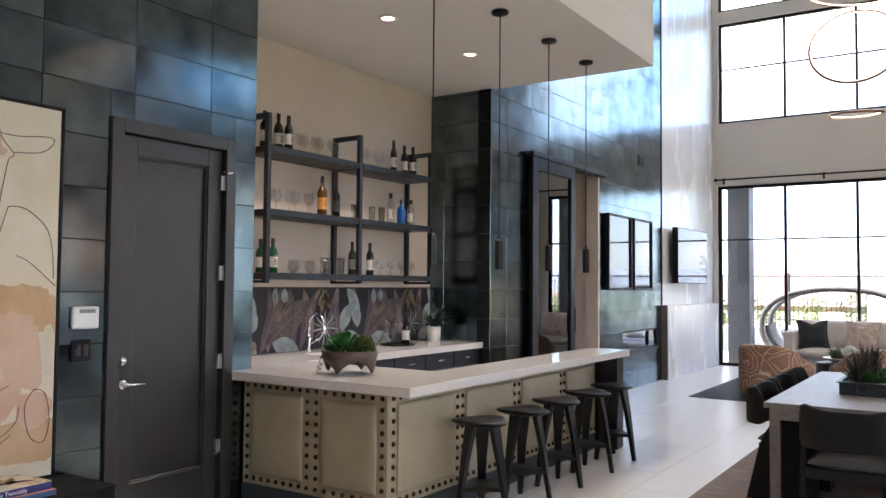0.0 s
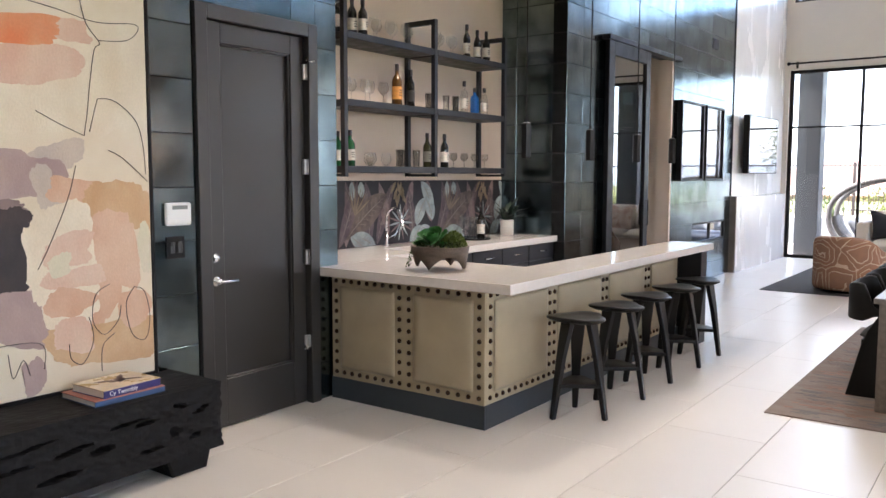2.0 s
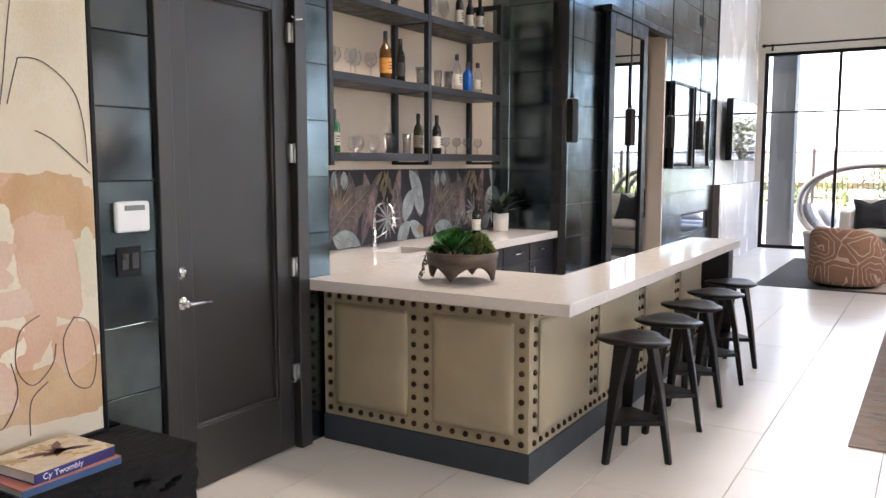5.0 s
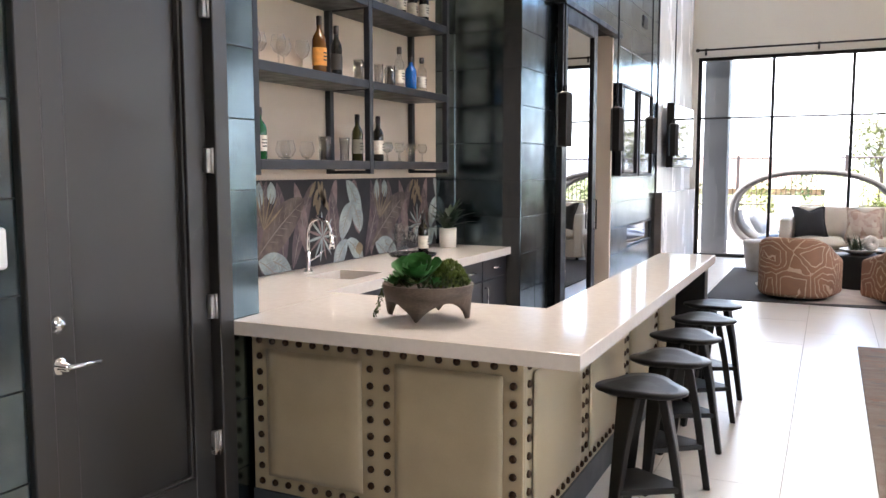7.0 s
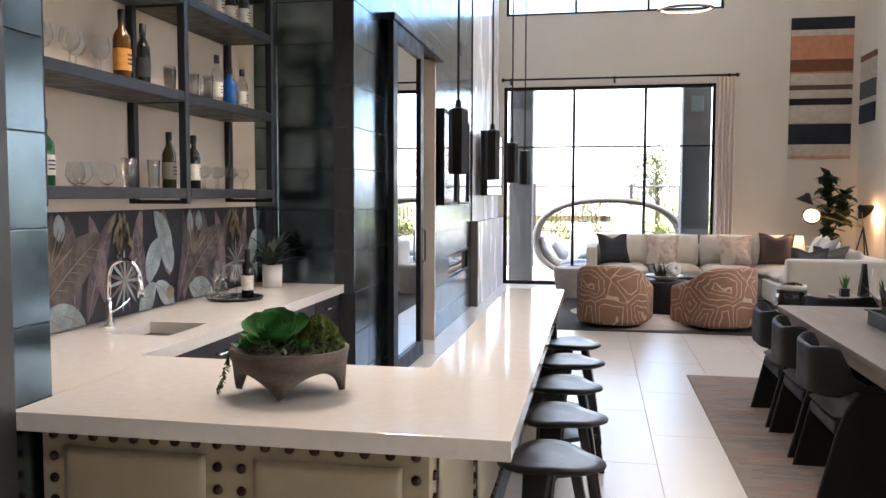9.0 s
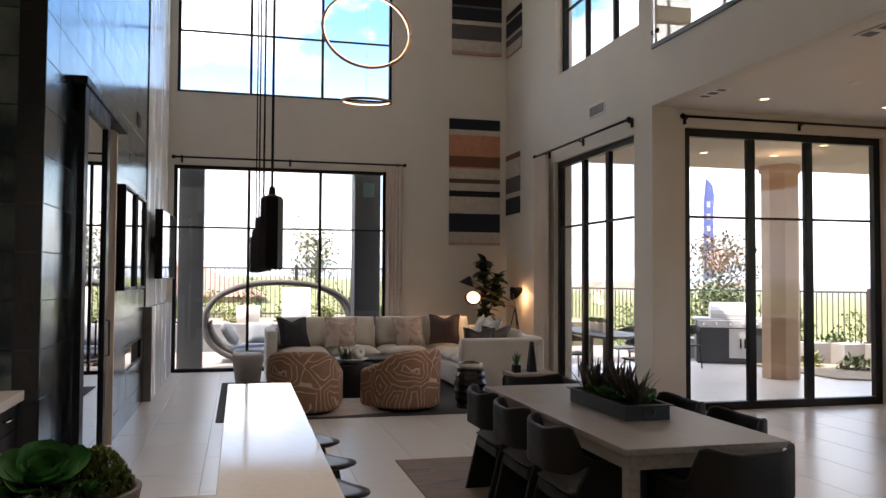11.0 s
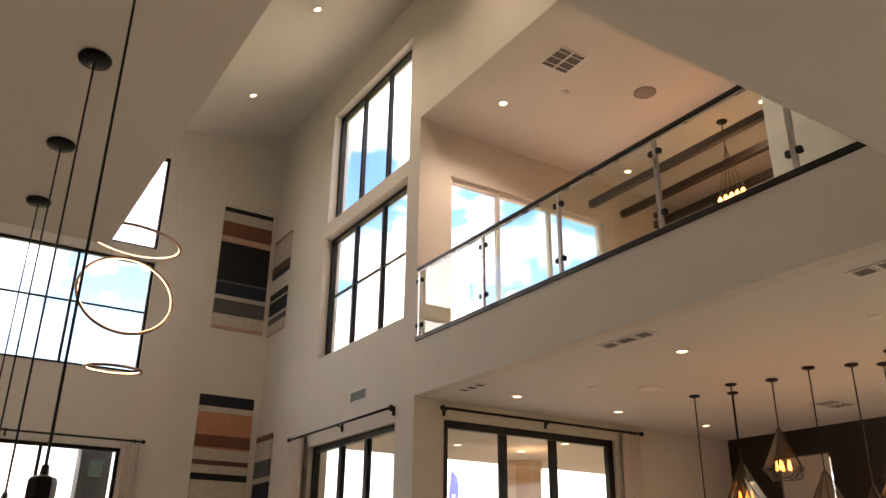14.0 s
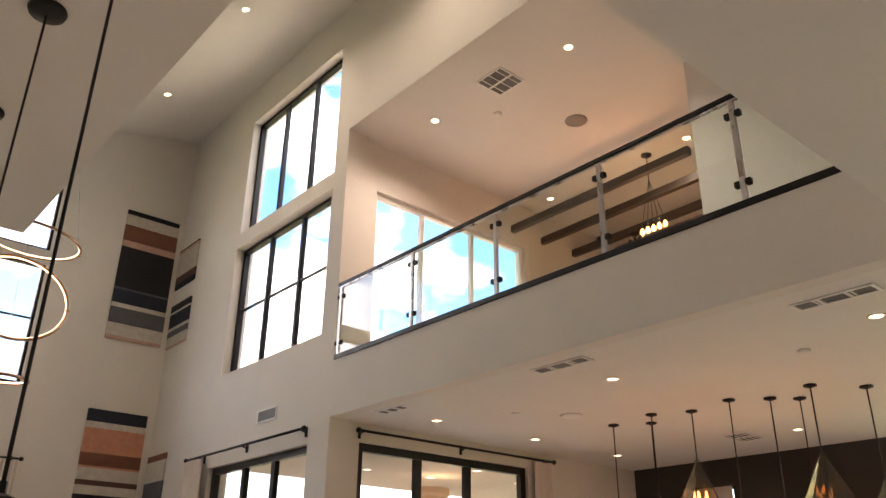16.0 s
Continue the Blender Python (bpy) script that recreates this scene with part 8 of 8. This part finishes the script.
hood = [(-0.30, 0.0)] + [(-0.30 + 0.30 * (1 - math.cos(a)), 0.30 * math.sin(a)) for a in [math.pi * i / 12 for i in range(13)]]
prism(bm, [(p[0], p[1]) for p in hood], -0.40, 0.40, pose(0.05, 0, 0.90, 90, 0, 90))
part("lid", bm, M_GRILL, gr, "domed stainless lid")
for x in (-0.55, 0.55):
    part("foot", box(bmesh.new(), x - 0.04, x + 0.04, -0.3, 0.3, 0.0, 0.05), M_BLACK, gr)

# ---- outdoor dining set ----
ot = thing("outdoor_table", "long grey outdoor dining table on the patio", "table", pose(2.95, 14.75, -0.03))
part("top", box(bmesh.new(), -0.45, 0.45, -1.2, 1.2, 0.72, 0.76, 0.006), M_ZINC, ot)
for x in (-0.38, 0.38):
    for y in (-1.1, 1.1):
        part("leg", box(bmesh.new(), x - 0.035, x + 0.035, y - 0.035, y + 0.035, 0, 0.72, 0.004), M_BLACK, ot)
oc = thing("outdoor_chair", "dark slim outdoor chair with a bent back", "chair", pose(2.3, 14.3, -0.03, 0, 0, -90), group="outdoor chairs")
part("seat", box(bmesh.new(), -0.22, 0.22, -0.22, 0.22, 0.43, 0.46, 0.01, 2), M_BLACK, oc)
part("backrest", band(bmesh.new(), [(-0.24, 0.05), (-0.20, -0.18), (0, -0.25), (0.20, -0.18), (0.24, 0.05)], [0.66] * 5, [0.72, 0.80, 0.83, 0.80, 0.72], 0.03), M_BLACK, oc)
for x in (-0.2, 0.2):
    part("leg", tube(bmesh.new(), [(x, 0.2, 0.0), (x * 0.95, 0.18, 0.45)], 0.014, 6), M_BLACK, oc)
    part("leg", tube(bmesh.new(), [(x, -0.24, 0.0), (x * 0.95, -0.2, 0.45), (x, -0.20, 0.72)], 0.014, 6), M_BLACK, oc)
for x, y, a in ((2.3, 15.1, -90), (3.6, 14.3, 90), (3.6, 15.1, 90), (2.95, 13.2, 0), (4.98, 15.42, 20)):
    copy_thing(oc, pose(x, y, -0.03, 0, 0, a))
for i in range(3):
    op = thing("potted_succulent", "small spiky plant in a pale square pot on the outdoor table", "plant", pose(2.95, 14.35 + i * 0.3, 0.73), group="outdoor table plants")
    part("pot", box(bmesh.new(), -0.07, 0.07, -0.07, 0.07, 0, 0.15, 0.008), M_POT, op)
    bm = bmesh.new()
    rosette(bm, 0, 0, 0.14, 0.16, 22)
    part("leaves", bm, M_SUCC, op)
orug = tagged(part("outdoor_rug", box(bmesh.new(), 3.0, 6.2, 12.0, 14.4, -0.031, -0.022, 0.002), mat("striped_outdoor_weave", (0.34, 0.28, 0.24), 0.95, vary=0.2, scale=1.2, fine=60, bump=0.3, col2=(0.46, 0.40, 0.35), stretch=(0.4, 9, 1))), "faded striped outdoor rug on the patio", "rug")
fpit = thing("fire_feature", "white round fire feature drum behind the patio", "fire pit", pose(-1.6, 21.7, 0.5))
bm = bmesh.new()
lathe(bm, [(0, 0), (0.32, 0), (0.34, 0.05), (0.34, 0.82), (0.31, 0.86), (0, 0.86)], 32)
part("drum", bm, M_WHITE, fpit)
fp2 = thing("planter_drum", "low pale round garden planter drum", "planter", pose(-2.72, 21.8, 0.5))
bm = bmesh.new()
lathe(bm, [(0, 0), (0.26, 0), (0.28, 0.42), (0.25, 0.43), (0.23, 0.36), (0, 0.36)], 32)
part("drum", bm, M_POT, fp2)
sl = tagged(part("covered_spa", box(bmesh.new(), 9.5, 12.0, 13.2, 14.6, -0.4, 0.30, 0.06, 3), mat("blue_spa_cover", (0.10, 0.30, 0.48), 0.6, vary=0.1)), "low spa under a bright blue cover", "spa")

# ---- distance ----
M_ROOF = mat("terracotta_roof", (0.36, 0.22, 0.17), 0.9, vary=0.2, scale=3, bump=0.4)
for x, y, w, d, z in ((-7.2, 44, 10, 8, -1.9), (-24, 52, 12, 9, -0.8), (60, 130, 14, 9, -3.2), (95, 150, 14, 9, -3.4)):
    ho = thing("house", "distant tan stucco house with a low terracotta roof", "house", pose(x, y, z), group="distant houses")
    part("wall", box(bmesh.new(), -w / 2, w / 2, -d / 2, d / 2, 0, 2.6), M_STUCCO, ho)
    bm = bmesh.new()
    vs = [bm.verts.new(c) for c in ((-w / 2 - 0.5, -d / 2 - 0.5, 2.6), (w / 2 + 0.5, -d / 2 - 0.5, 2.6), (w / 2 + 0.5, d / 2 + 0.5, 2.6), (-w / 2 - 0.5, d / 2 + 0.5, 2.6), (-w / 2 + 3, 0, 4.2), (w / 2 - 3, 0, 4.2))]
    for q in ((0, 1, 5, 4), (2, 3, 4, 5), (1, 2, 5), (3, 0, 4), (3, 2, 1, 0)):
        bm.faces.new([vs[i] for i in q])
    part("roof", bm, M_ROOF, ho)
    for k in (-0.3, 0.0, 0.3):
        part("window", box(bmesh.new(), k * w - 0.6, k * w + 0.6, -d / 2 - 0.03, -d / 2 + 0.02, 0.9, 2.0), M_BLACK, ho)
# The air's haze is put into the hills' colour as pale blue-grey.
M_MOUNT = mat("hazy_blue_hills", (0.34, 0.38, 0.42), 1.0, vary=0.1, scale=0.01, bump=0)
bm = bmesh.new()
prev = None
for i in range(181):
    a = radians(-100 + 200 * i / 180)
    r_ = 2200
    h_ = 25 + 45 * (0.5 + 0.5 * noise.noise((i * 0.09, 3.1, 0))) + 18 * noise.noise((i * 0.31, 7.7, 0))
    v0 = bm.verts.new((r_ * math.sin(a), r_ * math.cos(a), -20))
    v1 = bm.verts.new(((r_ + 300) * math.sin(a), (r_ + 300) * math.cos(a), h_))
    if prev:
        bm.faces.new([prev[0], v0, v1, prev[1]])
    prev = (v0, v1)
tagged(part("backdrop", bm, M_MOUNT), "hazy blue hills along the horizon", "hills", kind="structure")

# ================= tiles =================
TW, TH, JOINT = 0.594, 0.305, 0.003
tile_shapes = {}


def tile_mesh(w, h, t_, material, key):
    """A bevelled flat tile lying in the yz plane, facing +x, shared between alike pieces."""
    k = (key, round(w, 3), round(h, 3))
    if k not in tile_shapes:
        bm = bmesh.new()
        b = 0.0022
        back = [bm.verts.new((-t_, y, z)) for y, z in ((0, 0), (w, 0), (w, h), (0, h))]
        mid = [bm.verts.new((-b, y, z)) for y, z in ((0, 0), (w, 0), (w, h), (0, h))]
        face = [bm.verts.new((0, y, z)) for y, z in ((b, b), (w - b, b), (w - b, h - b), (b, h - b))]
        for lo, hi in ((back, mid), (mid, face)):
            for i in range(4):
                bm.faces.new([lo[i], lo[(i + 1) % 4], hi[(i + 1) % 4], hi[i]])
        bm.faces.new(face)
        me = bpy.data.meshes.new("tile")
        bm.to_mesh(me)
        bm.free()
        me.materials.append(material)
        tile_shapes[k] = me
    return tile_shapes[k]


rest = bmesh.new()
rnd = random.Random(77)
HOLES = [HALL, (FIRE[0], FIRE[1], FIRE[2], FIRE[3]), (3.07, 4.04, 0.0, 2.53), (4.24, 7.62, 0.0, 20.0)]
ny0 = math.floor((YREAR - 2.64) / TW)
for i in range(ny0, 19):
    for j in range(-1, 30):
        y0, z0 = 2.64 + i * TW, 0.255 + j * TH
        a0, a1, b0, b1 = max(y0, YREAR), min(y0 + TW, 13.248), max(z0, 0.0), min(z0 + TH, 8.6)
        if a1 <= a0 or b1 <= b0 or (a1 < 4.3 and b0 > ZBAR):
            continue
        for p0, p1, q0, q1 in rects_minus(a0, a1, b0, b1, HOLES):
            w, h = p1 - p0 - JOINT, q1 - q0 - JOINT
            if w < 0.012 or h < 0.012:
                continue
            m_ = pose(XW + rnd.uniform(-0.0008, 0.0), p0 + JOINT / 2, q0 + JOINT / 2, 0, rnd.uniform(-0.12, 0.12), rnd.uniform(-0.12, 0.12))
            me = tile_mesh(w, h, 0.006, M_TILE, "w")
            if (p0 > 1.0 and q0 < 3.6) or (p0 > 7.5 and q0 < 5.0):
                o = new("tile", me)
                o.parent = wall_west
                o.matrix_basis = m_
            else:
                t = bmesh.new()
                t.from_mesh(me)
                join(rest, t, m_)
o = part("upper_tiles", rest, M_TILE, wall_west)
o["kind"] = "stuff"
# the side of the recess
for i in range(2):
    for j in range(-1, 12):
        z0 = 0.255 + j * TH
        b0, b1 = max(z0, 0), min(z0 + TH, ZBAR)
        x1 = XW - i * TW
        x0 = max(x1 - TW, XBACK)
        me = tile_mesh(x1 - x0 - JOINT, b1 - b0 - JOINT, 0.006, M_TILE, "p")
        o = new("tile", me)
        o.parent = wall_pier
        o.matrix_basis = Matrix.Translation((x0 + JOINT / 2, 7.62, b0 + JOINT / 2)) @ Matrix.Rotation(radians(-90), 4, "Z")

# floor tiles
rest = bmesh.new()
FW, FL = 0.605, 1.21
for i in range(-5, 20):
    for j in range(-7, 18):
        x0, y0 = -1.995 + (i) * FW, 5.53 + (j - 5) * FL + (0.0 if i % 2 else FL / 2)
        a0, a1, b0, b1 = max(x0, -6.79), min(x0 + FW, XFAR), max(y0, YREAR), min(y0 + FL, YB)
        if a1 - a0 < 0.02 or b1 - b0 < 0.02:
            continue
        w, l_ = a1 - a0 - 0.0035, b1 - b0 - 0.0035
        me = tile_mesh(w, l_, 0.004, M_FLOOR, "f")
        m_ = Matrix.Translation((a0 + 0.00175, b0 + 0.00175, 0)) @ Matrix(((0, 1, 0, 0), (0, 0, 1, 0), (1, 0, 0, 0), (0, 0, 0, 1)))
        if -4.2 < a0 < 1.5 and 0.5 < b0 < 12.5:
            o = new("tile", me)
            o.parent = floor
            o.matrix_basis = m_
        else:
            t = bmesh.new()
            t.from_mesh(me)
            join(rest, t, m_)
o = part("outer_tiles", rest, M_FLOOR, floor)
o["kind"] = "stuff"
